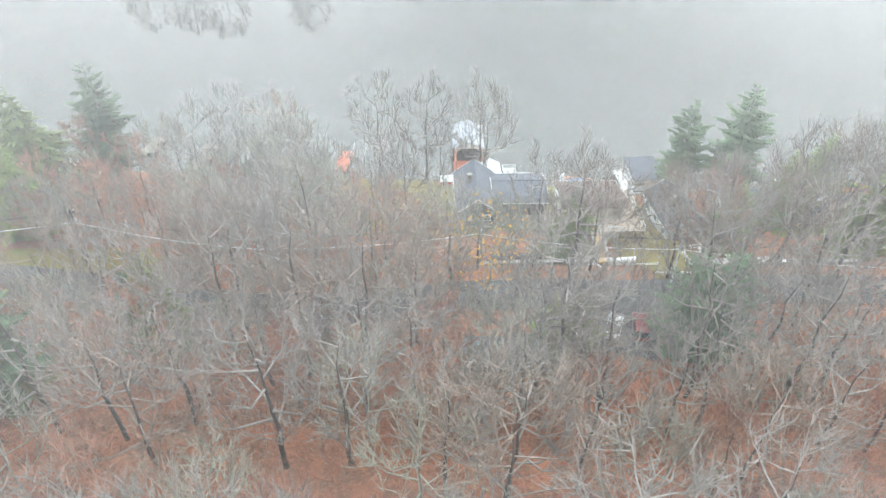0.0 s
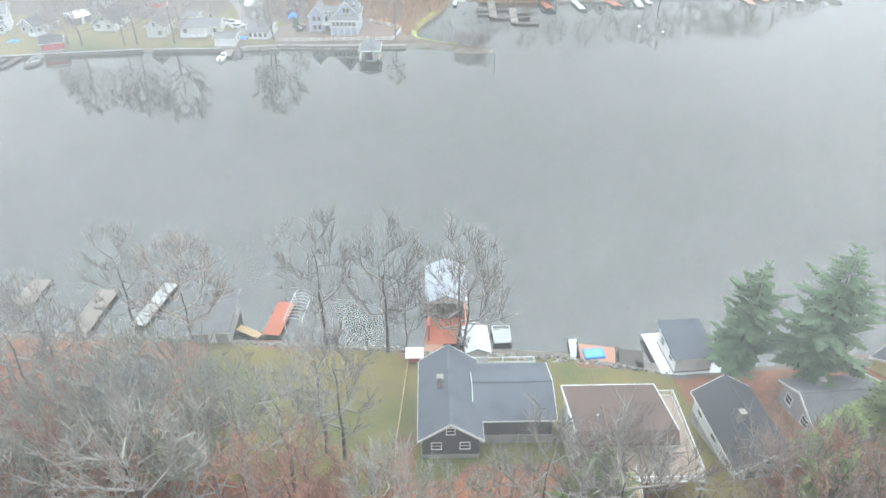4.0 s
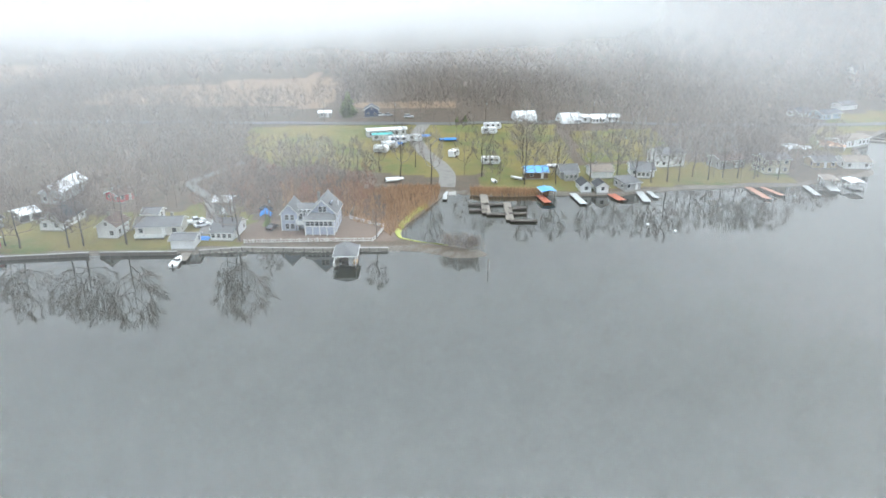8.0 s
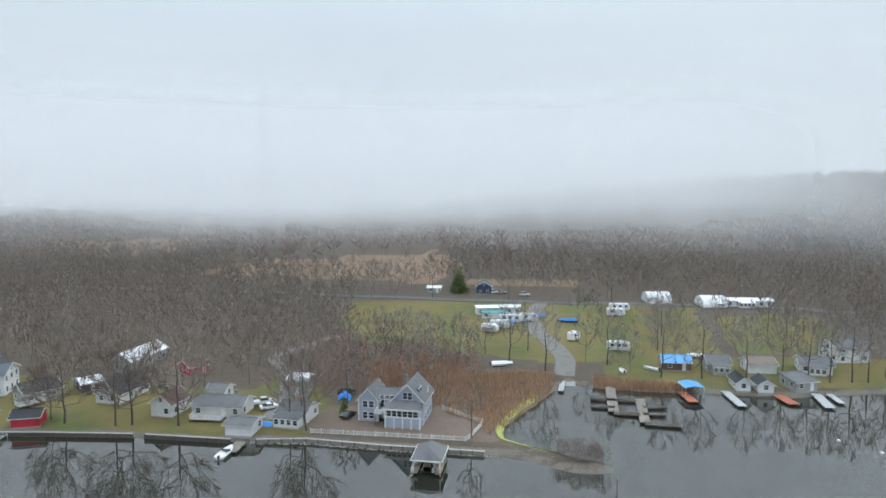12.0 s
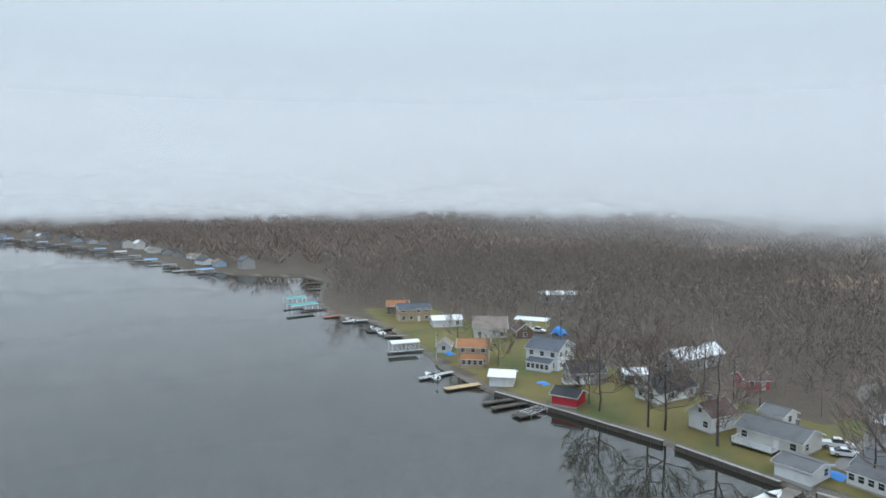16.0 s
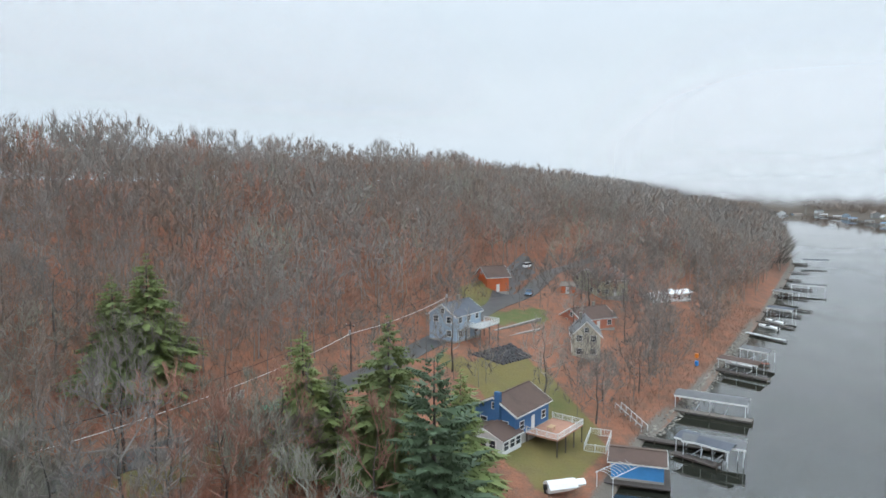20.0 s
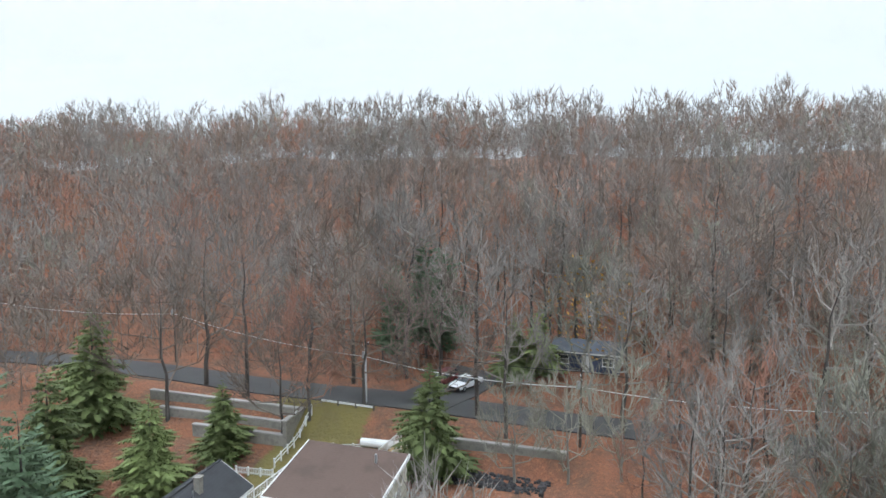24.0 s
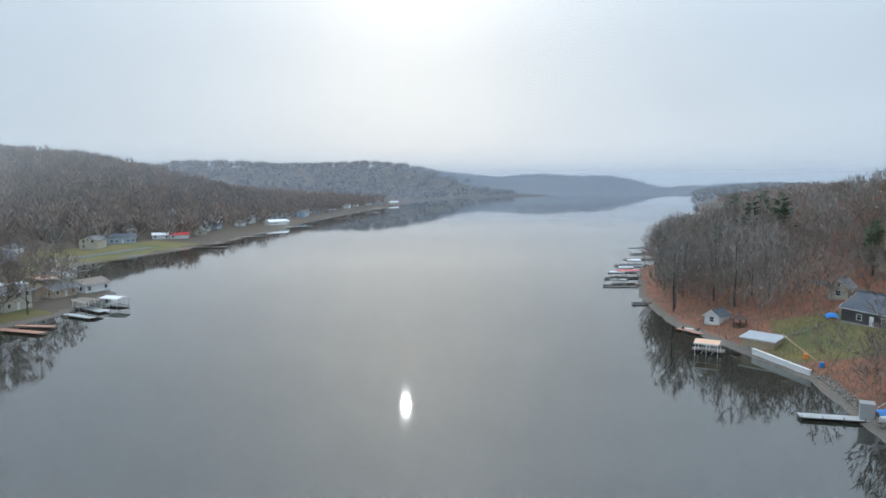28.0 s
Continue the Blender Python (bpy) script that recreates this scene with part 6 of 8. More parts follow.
pier(-298.9, 119.3, -4, 13.0, 2.2, WOOD_DARK, "long dark dock with a grey canopy", canopy=(2.8, 6, 12, 4.5, R_GREY))
pier(-325.5, 120.9, -2, 6.5, 2, WOOD_DARK, "dark wooden dock near the point")
pier(-350.8, 120.3, 18, 9.7, 2, WOOD_DARK, "dark wooden dock near the point")
pier(-390.7, 118.6, 15, 9.4, 2.5, WOOD_DARK, "dark wooden dock near the point", canopy=(3, 6, 12, 5, R_SLATE))
pier(-386.9, 119.5, -8, 8.2, 3, WOOD_DARK, "dark wooden dock near the point")
pier(-17.3, 113.5, -8, 7.5, 2.6, WOOD_RED, "red-stained dock over still water")
pier(5.8, 108.8, -3, 4.2, 2.6, DECK_CLAY, "clay-coloured ramp to the boathouse")
pier(15.6, 111.1, 4, 2.8, 2.4, DECK_GREY, "grey dock with a bare lift frame")
pier(27.9, 107.1, -11, 3.2, 5.2, DECK_CLAY, "brown swim platform with a blue paddle pool")
pier(32.4, 105.4, -10, 3.9, 3.2, WOOD_DARK, "dark bathing dock with rails")
pier(25.2, 107.2, -4, 4.5, 1.3, DECK_GREY, "narrow pale dock over still water")
pier(35.1, 104.7, -6, 1.9, 4, WOOD, "weathered planks at the shore")
pier(-45.2, 114.6, -5, 10.1, 3.2, WOOD, "weathered brown dock over still water")
pier(-56.4, 121.3, -5, 6.3, 3.0, WOOD, "weathered brown dock over still water")
pier(-37.0, 116.1, -10, 10.1, 2.2, DECK_GREY, "pale grey dock over still water")
pier(-18.8, 113.3, 60, 4.0, 1.2, WOOD_NEW, "narrow timber walkway over still water")
pier(119.6, 108.9, 8, 12.2, 2.2, DECK_GREY, "pale wooden pier with a grey locker")
pier(158.0, 130.3, -10, 6.7, 3.2, WOOD, "dock with a peach-coloured canopy", canopy=(-2.2, 0.5, 5.2, 4.6, R_PEACH))
pier(175.5, 134.2, -41, 7.8, 3, DECK_CLAY, "reddish dock beside a moored boat")
pier(217.0, 147.4, 20, 7.3, 1.8, WOOD_DARK, "dark dock with rails over still water")
pier(254.3, 150.2, 18, 17.7, 1.8, WOOD_DARK, "dark dock with rails over still water")
pier(277.2, 152.7, 28, 18.3, 1.8, WOOD_DARK, "dock with a faded red canopy", canopy=(2.6, 4, 9, 4.6, R_PINK))
pier(296.0, 152.7, 25, 18.7, 1.8, WOOD_DARK, "dark dock with a canopy", canopy=(2.6, 4, 9, 4.6, R_SLATE))
pier(317.6, 153.2, 17, 17.4, 1.8, WOOD_DARK, "dark dock over still water")
pier(348.0, 153.6, 25, 16.2, 2, WOOD, "weathered dock with a moored boat")
pier(375.0, 156.0, 37, 13.7, 2.2, WOOD_DARK, "dark dock with a tall canopy", canopy=(3, 1, 12, 5, R_SLATE))
pier(-129.8, 237.9, -186, 11.6, 2.4, WOOD_NEW, "long fresh timber dock")
pier(-143.6, 237.2, -174, 11.0, 1.8, DECK_GREY, "pale dock with white rails")
pier(-170.4, 245.0, -194, 11.5, 1.8, DECK_GREY, "pale dock with a white canopy", canopy=(2.8, 1, 9, 4.6, R_WHITE))
pier(-115.4, 234.6, -190, 7.6, 1.8, WOOD_DARK, "dark dock over still water")
pier(-111.6, 235.7, -187, 9.2, 1.8, WOOD_DARK, "dark dock beside the red boathouse")
pier(-105.4, 232.7, -184, 5.4, 3.0, WOOD_DARK, "dark lift frame dock")
pier(-189.5, 253.6, -210, 10.1, 2.2, WOOD, "weathered dock over still water")
pier(-206.3, 254.8, -173, 10.8, 3.0, WOOD_DARK, "broad dark dock with an upturned boat")
pier(-224.3, 257.4, -188, 12.9, 2.4, DECK_GREY, "pale dock with a long white boat")
pier(-239.5, 254.4, -181, 11.5, 2.4, WOOD_RED, "dark red dock over still water")
pier(-258.4, 256.9, -178, 16.2, 2.2, WOOD_DARK, "dock with a turquoise canopy", canopy=(3, 8, 12, 5.5, R_TEAL))
pier(-276.4, 263.5, -183, 15.4, 2.2, WOOD_DARK, "dock with a second turquoise canopy", canopy=(3, 12, 9, 5, R_TEAL))
pier(-315.2, 279.2, -198, 10.8, 3, WOOD_DARK, "dark wooden dock in the bay")
pier(-339.9, 287.3, -191, 9.4, 3, WOOD_DARK, "dark wooden dock in the bay")
pier(-53.0, 240.1, -175, 5.6, 2.4, WOOD, "short dock beside the white boathouse")
pier(-13.0, 248.8, -174, 15.5, 1.6, WOOD, "narrow walkway to the boat shelter")
pier(15.8, 298.0, -184, 10.8, 1.5, DECK_GREY, "grey dock beside the boat ramp")
pier(28.4, 299.2, -182, 26.8, 2.6, WOOD, "weathered public dock over still water")
pier(28.5, 281.6, 83, 6.1, 1.6, WOOD_DARK, "low finger dock over still water")
pier(28.0, 275.7, 88, 5.7, 1.6, WOOD_DARK, "low finger dock over still water")
pier(28.5, 281.6, -88, 5.1, 1.6, WOOD_DARK, "low finger dock over still water")
pier(27.3, 271.5, -92, 6.2, 1.8, WOOD_DARK, "low finger dock over still water")
pier(34.9, 283.4, -183, 17.7, 2.4, WOOD, "weathered public dock over still water")
pier(34.9, 276.9, -77, 5.9, 1.6, WOOD_DARK, "low finger dock over still water")
pier(34.3, 271.8, -83, 5.5, 1.6, WOOD_DARK, "low finger dock over still water")
pier(33.8, 265.2, -93, 8.1, 1.8, WOOD_DARK, "low finger dock over still water")
pier(46.7, 291.4, -171, 8.5, 2.6, WOOD_RED, "red dock with a blue canopy", canopy=(-2, -2, 6, 5, R_BLUE))
pier(58.0, 294.1, -174, 12.7, 2.4, DECK_GREY, "pale L-shaped dock over still water")
pier(70.8, 292.5, -166, 7.6, 3.0, WOOD_RED, "red dock between boathouses")
pier(81.1, 295.2, -184, 11.7, 2.6, DECK_GREY, "pale blue-grey dock over still water")
pier(84.4, 295.4, -178, 7.6, 1.8, DECK_GREY, "narrow pale dock over still water")
pier(120.4, 299.9, -178, 14.0, 2.4, DECK_CLAY, "brown dock over still water")
pier(125.1, 300.1, -167, 10.6, 2.0, DECK_CLAY, "brown dock over still water")
pier(141.2, 301.6, -189, 12.1, 2.2, DECK_GREY, "pale dock over still water")
pier(151.4, 307.4, -195, 13.5, 3.5, DECK_GREY, "covered pale dock over still water", canopy=(0, 0, 8, 5, R_TAN))
pier(157.3, 303.4, -183, 7.2, 3.5, DECK_GREY, "covered pale dock over still water", canopy=(0, 0, 7, 5, R_WHITE))
pier(170.1, 354.3, -259, 9.9, 2.5, WOOD, "dock with a white boat canopy", canopy=(0, 0, 8, 5, R_WHITE))
pier(187.7, 353.6, 62, 10.6, 2.5, WOOD, "dock with a peach canopy", canopy=(0, 2, 10, 6, R_PEACH))
pier(221.3, 378.9, 57, 12.7, 2.2, WOOD_DARK, "dark dock over still water")
pier(244.2, 403.6, 44, 11.7, 2.2, WOOD_DARK, "dark dock over still water")
pier(349.1, 403.2, 78, 26.9, 2.6, WOOD_DARK, "dark dock over still water")
pier(388.7, 424.0, 68, 25.1, 2.6, WOOD_DARK, "dark dock over still water")
pier(427.6, 442.4, 68, 29.9, 2.6, WOOD_DARK, "dark dock over still water")
pier(452.0, 446.8, 65, 26.3, 2.8, WOOD_DARK, "dark dock over still water")
pier(559.4, 467.4, 66, 36.9, 3.0, WOOD_DARK, "dark dock over still water")
pier(662.7, 500.0, 63, 35.7, 3.0, WOOD_DARK, "dark dock over still water")
pier(733.3, 508.2, 45, 34.6, 3.0, WOOD_DARK, "dark dock over still water")
pier(316.5, 405.6, -149, 19.3, 3, WOOD, "long timber dock on the eastern shore")
pier(380.1, 433.5, -129, 28.8, 3, DECK_GREY, "grey dock with boat slips on the eastern shore")
pier(205.6, 378.8, -112, 12.2, 2.5, WOOD, "timber dock beside the eastern cottages")
pier(187.1, 368.1, -182, 15.4, 4, WOOD, "dock with an orange-roofed boat shelter", canopy=(4, 3, 10, 7, R_ORANGE))
pier(167.6, 361.3, -188, 13.1, 4, WOOD, "dock with a white-roofed boat shelter", canopy=(3, 3, 10, 7, R_WHITE))
pier(485.1, 455.7, -111, 30.2, 4, DECK_GREY, "grey dock on the distant shore")
pier(618.6, 482.4, -104, 27.7, 4, WOOD, "timber dock on the distant shore")
pier(749.5, 508.7, -90, 34.7, 5, DECK_GREY, "grey dock on the distant shore")
cottage(1030.6, 635.8, -33, 18.6, 8.0, 3.0, 1.6, PALEBLUE, R_GREY, "pale blue cottage on the distant shore", z=2.1, chimney=False)
cottage(1089.5, 627.2, -27, 20.0, 8.0, 3.0, 1.6, WHITE_SIDE, R_WHITE, "white cottage with a white roof on the distant shore", z=1.5, chimney=False)
cottage(516.1, 545.9, -6, 12.7, 8.0, 3.0, 1.6, WHITE_SIDE, R_WHITE, "small white boathouse on the shore", z=5.4, chimney=False)
cottage(1043.5, 762.5, -9, 25.9, 8.0, 3.0, 1.6, BEIGE, R_GREY, "beige cottage up the far bank", z=9.1, chimney=False)
cottage(1018.5, 931.3, -17, 20.0, 8.0, 3.0, 1.6, WHITE_SIDE, R_GREY, "white house on the wooded hill", z=28.7, chimney=False)
cottage(554.8, 533.3, -0, 26.9, 8.0, 3.0, 1.6, BRIGHTBLUE, R_WHITE, "blue boathouse with a white roof", z=2.8, chimney=False)
cottage(504.3, 473.6, -23, 19.3, 8.0, 3.0, 1.6, WHITE_SIDE, R_WHITE, "white boat shelter on the shore", z=1.3, chimney=False)

# ---- the large slate-blue house behind the white sea-wall fence ----
def lake_mansion():
    ob = root("house", -23.5, 258.0, -2, "large slate-blue shingled house with white trim and grey gables", "house", z=1.3)
    rng = random.Random(4)
    main = pose(4.2, 0.6, 0, 0, 0, 90)
    gable_block(ob, 9.5, 7.2, 5.6, 3.6, BLUEGREY, R_GREY, main, over=0.5)
    wing = pose(-5.2, 0.2, 0, 0, 0, 90)
    gable_block(ob, 7.5, 4.6, 5.2, 2.5, BLUEGREY, R_GREY, wing, over=0.45)
    mid = pose(-1.2, 1.2, 0)
    gable_block(ob, 4.6, 6.0, 5.0, 1.6, BLUEGREY, R_GREY, mid, over=0.3)
    sun = pose(3.6, -5.4, 0)
    gable_block(ob, 8.0, 2.6, 4.2, 0.9, BLUEGREY, R_GREY, sun, over=0.35, flat=True, wname="sunroom_wall")
    for i in range(6):
        window(ob, 1.0, 1.3, pose(0.5 + i * 1.22, -6.7, 3.3))
    for i in (-0.5, 0.5):
        window(ob, 0.95, 1.5, pose(4.2 + i * 1.1, -4.16, 6.6))
    for zz in (1.4, 4.0):
        for i in (-0.62, 0.62):
            window(ob, 1.05, 1.4, pose(-5.2 + i * 1.2, -3.56, zz))
    for i in (-1.2, 0.0, 1.2):
        window(ob, 0.9, 1.9, pose(-1.2 + i, -1.82, 3.9))
        window(ob, 0.9, 0.6, pose(-1.2 + i, -1.82, 5.4))
    for yy in (-2.2, 0.6, 3.4):
        for zz in (1.7, 4.3):
            window(ob, 1.0, 1.3, pose(7.82, yy, zz, 0, 0, 90))
        window(ob, 1.0, 1.3, pose(-7.52, yy * 0.8, 3.9, 0, 0, -90))
    window(ob, 0.8, 1.0, pose(7.82, 0.6, 7.1, 0, 0, 90))
    Solid().prism([(-1.6, 5.9), (1.4, 7.7), (-1.6, 7.7)], 3.2, 3.2 + 3.0).make("dormer", BLUEGREY, ob)
    platform(ob, -1.3, -4.2, 3.4, 3.6, 2.7, DECK_GREY, "fl", 0.5)
    Solid().box(-0.8, 8.0, -6.8, -6.6, 2.35, 2.6).make("band_board", WHITE, ob)
    for i in range(5):
        shared("mpost", "deck_post", WHITE, ob, lambda s: s.box(-0.1, 0.1, -0.1, 0.1, -0.6, 2.4), pose(-0.2 + i * 1.95, -6.95, 0))
    Solid().box(1.8, 2.5, 2.2, 2.9, 7.0, 9.7).make("chimney", STONE, ob)
    s = Solid()
    s.v = [(-0.85, -7.1, 4.36), (8.05, -7.1, 4.36), (8.05, -4.12, 4.36), (-0.85, -4.12, 4.36), (1.1, -4.2, 5.75), (6.1, -4.2, 5.75)]
    s.f = [(0, 1, 5, 4), (1, 2, 5), (2, 3, 4, 5), (3, 0, 4), (3, 2, 1, 0)]
    s.make("porch_roof", R_GREY, ob)
    Solid().box(-0.9, 8.1, -7.16, -7.1, 4.2, 4.4).make("gutter", WHITE, ob)
    for yy in (-2.2, -0.6):
        shared("skylight", "skylight", paint("skylight_glass", (0.03, 0.035, 0.04), rough=0.08), ob, lambda s: s.box(-0.55, 0.55, -0.4, 0.4, -0.05, 0.1), pose(6.1, yy, 7.46, 0, 45, 0))
    for xx, yy, top in ((-7.5, -3.56, 5.2), (-2.9, -3.56, 5.2), (0.6, -4.16, 5.6), (7.8, -4.16, 5.6), (-0.4, -6.72, 4.2), (7.6, -6.72, 4.2)):
        shared(("corner", top), "corner_board", WHITE, ob, lambda s: s.box(-0.1, 0.1, -0.05, 0.05, 0, top), pose(xx, yy, 0))
    return ob


lake_mansion()
fence([(-39.6, 246.2), (-4.8, 246.6), (-2.6, 257.5), (-13.2, 264.5)], WHITE, "white picket fence along the stone sea wall", 1.15, 2.4, (0.25, 0.95), pickets=True)


def shore_wall(pts, tall, mat, label, thick=0.5, z0=-1.2, cap=None):
    """A wall along the waterline: upright panels between posts with a cap."""
    p = [Vector((*q, 0)) for q in pts]
    ob = tagged(new("sea_wall"), label, "sea wall", kind="structure")
    ob.location = p[0]
    for a, b in zip(p[:-1], p[1:]):
        L = (b - a).length
        n = max(1, int(L / 2.4))
        ang = math.degrees(math.atan2(b.y - a.y, b.x - a.x))
        for i in range(n):
            w = L / n
            m = Matrix.Translation(a - p[0] + (b - a) * (i / n)) @ pose(0, 0, 0, 0, 0, ang)
            shared(("swp", round(w, 2), tall, mat.name), "panel", mat, ob, lambda s: s.box(0.01, w - 0.01, -thick / 2, thick / 2, z0, tall), m)
            shared(("swq", tall), "post", POST, ob, lambda s: s.box(-0.1, 0.1, -thick / 2 - 0.12, -thick / 2, z0, tall + 0.12), m)
        Solid().box(-0.1, L + 0.1, -thick / 2 - 0.1, thick / 2 + 0.1, tall, tall + 0.1).make("cap", cap or CONCRETE, ob).matrix_basis = Matrix.Translation(a - p[0]) @ pose(0, 0, 0, 0, 0, ang)
    return ob


SEA_WOOD = material("tarred_sea_wall", (0.105, 0.088, 0.072), 0.85, 0.5, 0.6, 5, stripes=(0.3, "X", 0.5), bump=0.3)
shore_wall([(-78, 239.8), (-100, 237.2), (-121, 233.8)][::-1], 0.95, SEA_WOOD, "dark timber sea wall below the lawns")
shore_wall([(-75, 239.9), (-55.5, 240.2)], 0.95, SEA_WOOD, "dark timber sea wall below the lawns")
shore_wall([(-50, 241.2), (-39.5, 243.3), (-23, 242.3), (-1, 242.2)], 0.8, STONE, "rough stone sea wall below the white fence")
shore_wall([(143.3, 115.8), (158.5, 124.6)], 1.5, WHITE, "white-painted concrete sea wall", cap=WHITE)


def boat_shelter():
    ob = root("boat_shelter", -11.0, 234.6, 0, "open boat shelter with a grey hipped roof over the water", "boat shelter", z=0.0)
    Solid().box(-2.9, -1.7, -4.2, 4, 0.42, 0.55).box(1.7, 2.9, -4.2, 4, 0.42, 0.55).make("walkway", WOOD, ob)
    for xx in (-2.6, 2.6):
        for yy in (-3.6, 0, 3.4):
            shared("shp", "post", WHITE, ob, lambda s: s.box(-0.1, 0.1, -0.1, 0.1, -2, 3.0), pose(xx, yy, 0))
    s = Solid()
    s.v = [(-3.1, -4.1, 3.0), (3.1, -4.1, 3.0), (3.1, 4.0, 3.0), (-3.1, 4.0, 3.0), (0, -1.6, 4.9), (0, 1.6, 4.9)]
    s.f = [(0, 1, 4), (1, 2, 5, 4), (2, 3, 5), (3, 0, 4, 5), (3, 2, 1, 0)]
    s.make("roof", R_GREY, ob)
    Solid().box(-3.15, 3.15, -4.15, -4.08, 2.8, 3.05).box(-3.15, 3.15, 4.0, 4.05, 2.8, 3.05).box(-3.15, -3.08, -4.15, 4.05, 2.8, 3.05).box(3.08, 3.15, -4.15, 4.05, 2.8, 3.05).make("fascia", WHITE, ob)
    railing(ob, (-2.9, -4.2), (-2.9, 3.5), 0.55, WHITE)
    Solid().box(2.0, 2.9, -3.2, -1.2, 0.55, 1.2).make("storage_box", WOOD_NEW, ob)
    return ob


boat_shelter()
hull("motor_boat", -53.6, 231.5, 0, 6.0, 2.3, WHITE, "white motor boat moored at a dock", z=-0.2)

# ---- camping ground ----
for x, y, a, L, lab in [(37.4, 378.7, 2, 7.0, "white travel trailer with dark windows on the grass"), (39.6, 387.5, 5, 8.0, "white travel trailer parked behind another"), (33.7, 328.4, 2, 7.2, "white travel trailer on bare ground near the ramp"),
                        (-6, 353, 10, 7, "old white camper with an awning under trees"), (-9, 346, -20, 6, "old white camper under trees"), (-3, 363, 5, 8, "white camper wrapped for winter"), (4, 366, 12, 7, "white camper wrapped for winter")]:
    camper(x, y, a, L, lab, awning=GREY if y < 360 and x < 0 else None)
hull("tarped_boat", -1, 358.5, 80, 7.0, 2.4, WHITE, "boat under a blue tarpaulin on the camping ground", cover=TARP_BLUE)
hull("tarped_boat", 4.5, 371.5, -80, 7.0, 2.4, WHITE, "boat under a blue tarpaulin beside a trailer", cover=TARP_BLUE)
hull("tarped_boat", 22, 365.5, 95, 7.5, 2.5, RUBBER, "boat under a blue tarpaulin on open grass", cover=TARP_BLUE)
hull("tarped_boat", -5, 304.5, -75, 6.5, 2.3, WHITE, "boat wrapped in white plastic near the reeds", cover=TARP_WHITE)
hull("tarped_boat", 62, 322.0, 80, 8.5, 2.6, WHITE, "boat wrapped in white plastic behind a cottage", cover=TARP_WHITE)
hull("rowing_boat", 43, 307, 60, 4.5, 1.6, WHITE, "white rowing boat on the grass", windscreen=False)
hull("rowing_boat", 108, 339, 30, 4.5, 1.6, WHITE, "white rowing boat in the meadow", windscreen=False)
hull("pedal_boat", 33, 303.5, 20, 3.2, 1.8, WHITE, "white and green pedal boat on the lawn", windscreen=False)


def dome(x, y):
    ob = root("tunnel_tent", x, y, 10, "large white arched storage tent", "tent")
    arc = [(5 * math.cos(math.pi * i / 10), 4.4 * math.sin(math.pi * i / 10)) for i in range(11)]
    Solid().prism(arc, -5, 5).make("cover", TARP_WHITE, ob)
    for u in (-5.05, 0, 5.05):
        s = Solid()
        tube(s.v, s.f, [(u, p * 1.01, q * 1.01 + 0.02) for p, q in arc], [0.06] * 11, 5)
        s.make("hoop", STEEL, ob)
    return ob


dome(78, 403)
dome(57, 409)
ramp = root("boat_ramp", 16.5, 291.0, 0, "grey concrete boat ramp into the water", "boat ramp", z=0.0)
for i in range(8):
    shared("slab", "slab", CONCRETE, ramp, lambda s: s.box(-2.6, 2.6, 0.02, 1.48, -0.4, 0), pose(0, i * 1.5, -0.35 + i * 0.19, 7))
CAR_WHITE, CAR_SILVER = paint("white_car_paint", (0.78, 0.79, 0.80), rough=0.25), paint("silver_car_paint", (0.42, 0.44, 0.46), rough=0.3)
CAR_BLUE, CAR_RED, CAR_DARK = paint("steel_blue_car_paint", (0.06, 0.13, 0.22), rough=0.25), paint("maroon_car_paint", (0.16, 0.03, 0.03), rough=0.3), paint("dark_car_paint", (0.045, 0.05, 0.055), rough=0.25)
car("pickup", -57.0, 261.0, 35, CAR_WHITE, "white pickup truck parked beside cottages", "pickup")
car("car", -54.3, 258.4, 35, CAR_WHITE, "white saloon car parked beside a pickup", "sedan")
car("car", -34.2, 256.2, 75, CAR_DARK, "dark car parked beside the slate-blue house", "sedan")
car("car", -39.0, 271.0, 60, CAR_DARK, "dark car with a blue cover behind the house", "suv")
car("car", 0.5, 415, 0, CAR_WHITE, "white car parked beyond the road", "suv")
car("car", -10, 418, 20, CAR_SILVER, "silver car parked beyond the road", "sedan")
car("car", -14, 417, 10, CAR_WHITE, "white car parked beyond the road", "suv")
car("car", 82, 399, 10, CAR_WHITE, "white car by the mobile home", "suv")
car("car", -164, 285, 20, CAR_WHITE, "white car behind the cabin", "pickup")


def tarp_heap(x, y, w, h, mat, label, z=None, name="tarpaulin", turn=0):
    ob = root(name, x, y, turn, label, "tarpaulin", z=z)
    rng = random.Random(int(x * 3 + y))
    vs, fs, n = [], [], 9
    for j in range(n):
        for i in range(n):
            u, v = i / (n - 1) * 2 - 1, j / (n - 1) * 2 - 1
            k = max(0, 1 - (u * u + v * v) * 0.62)
            vs.append((u * w, v * w * 0.7, h * k * (0.75 + 0.5 * rng.random()) - 0.05))
    fs = [(j * n + i, j * n + i + 1, (j + 1) * n + i + 1, (j + 1) * n + i) for j in range(n - 1) for i in range(n - 1)]
    mesh_object("sheet", vs, fs, mat, ob, smooth=True)
    return ob


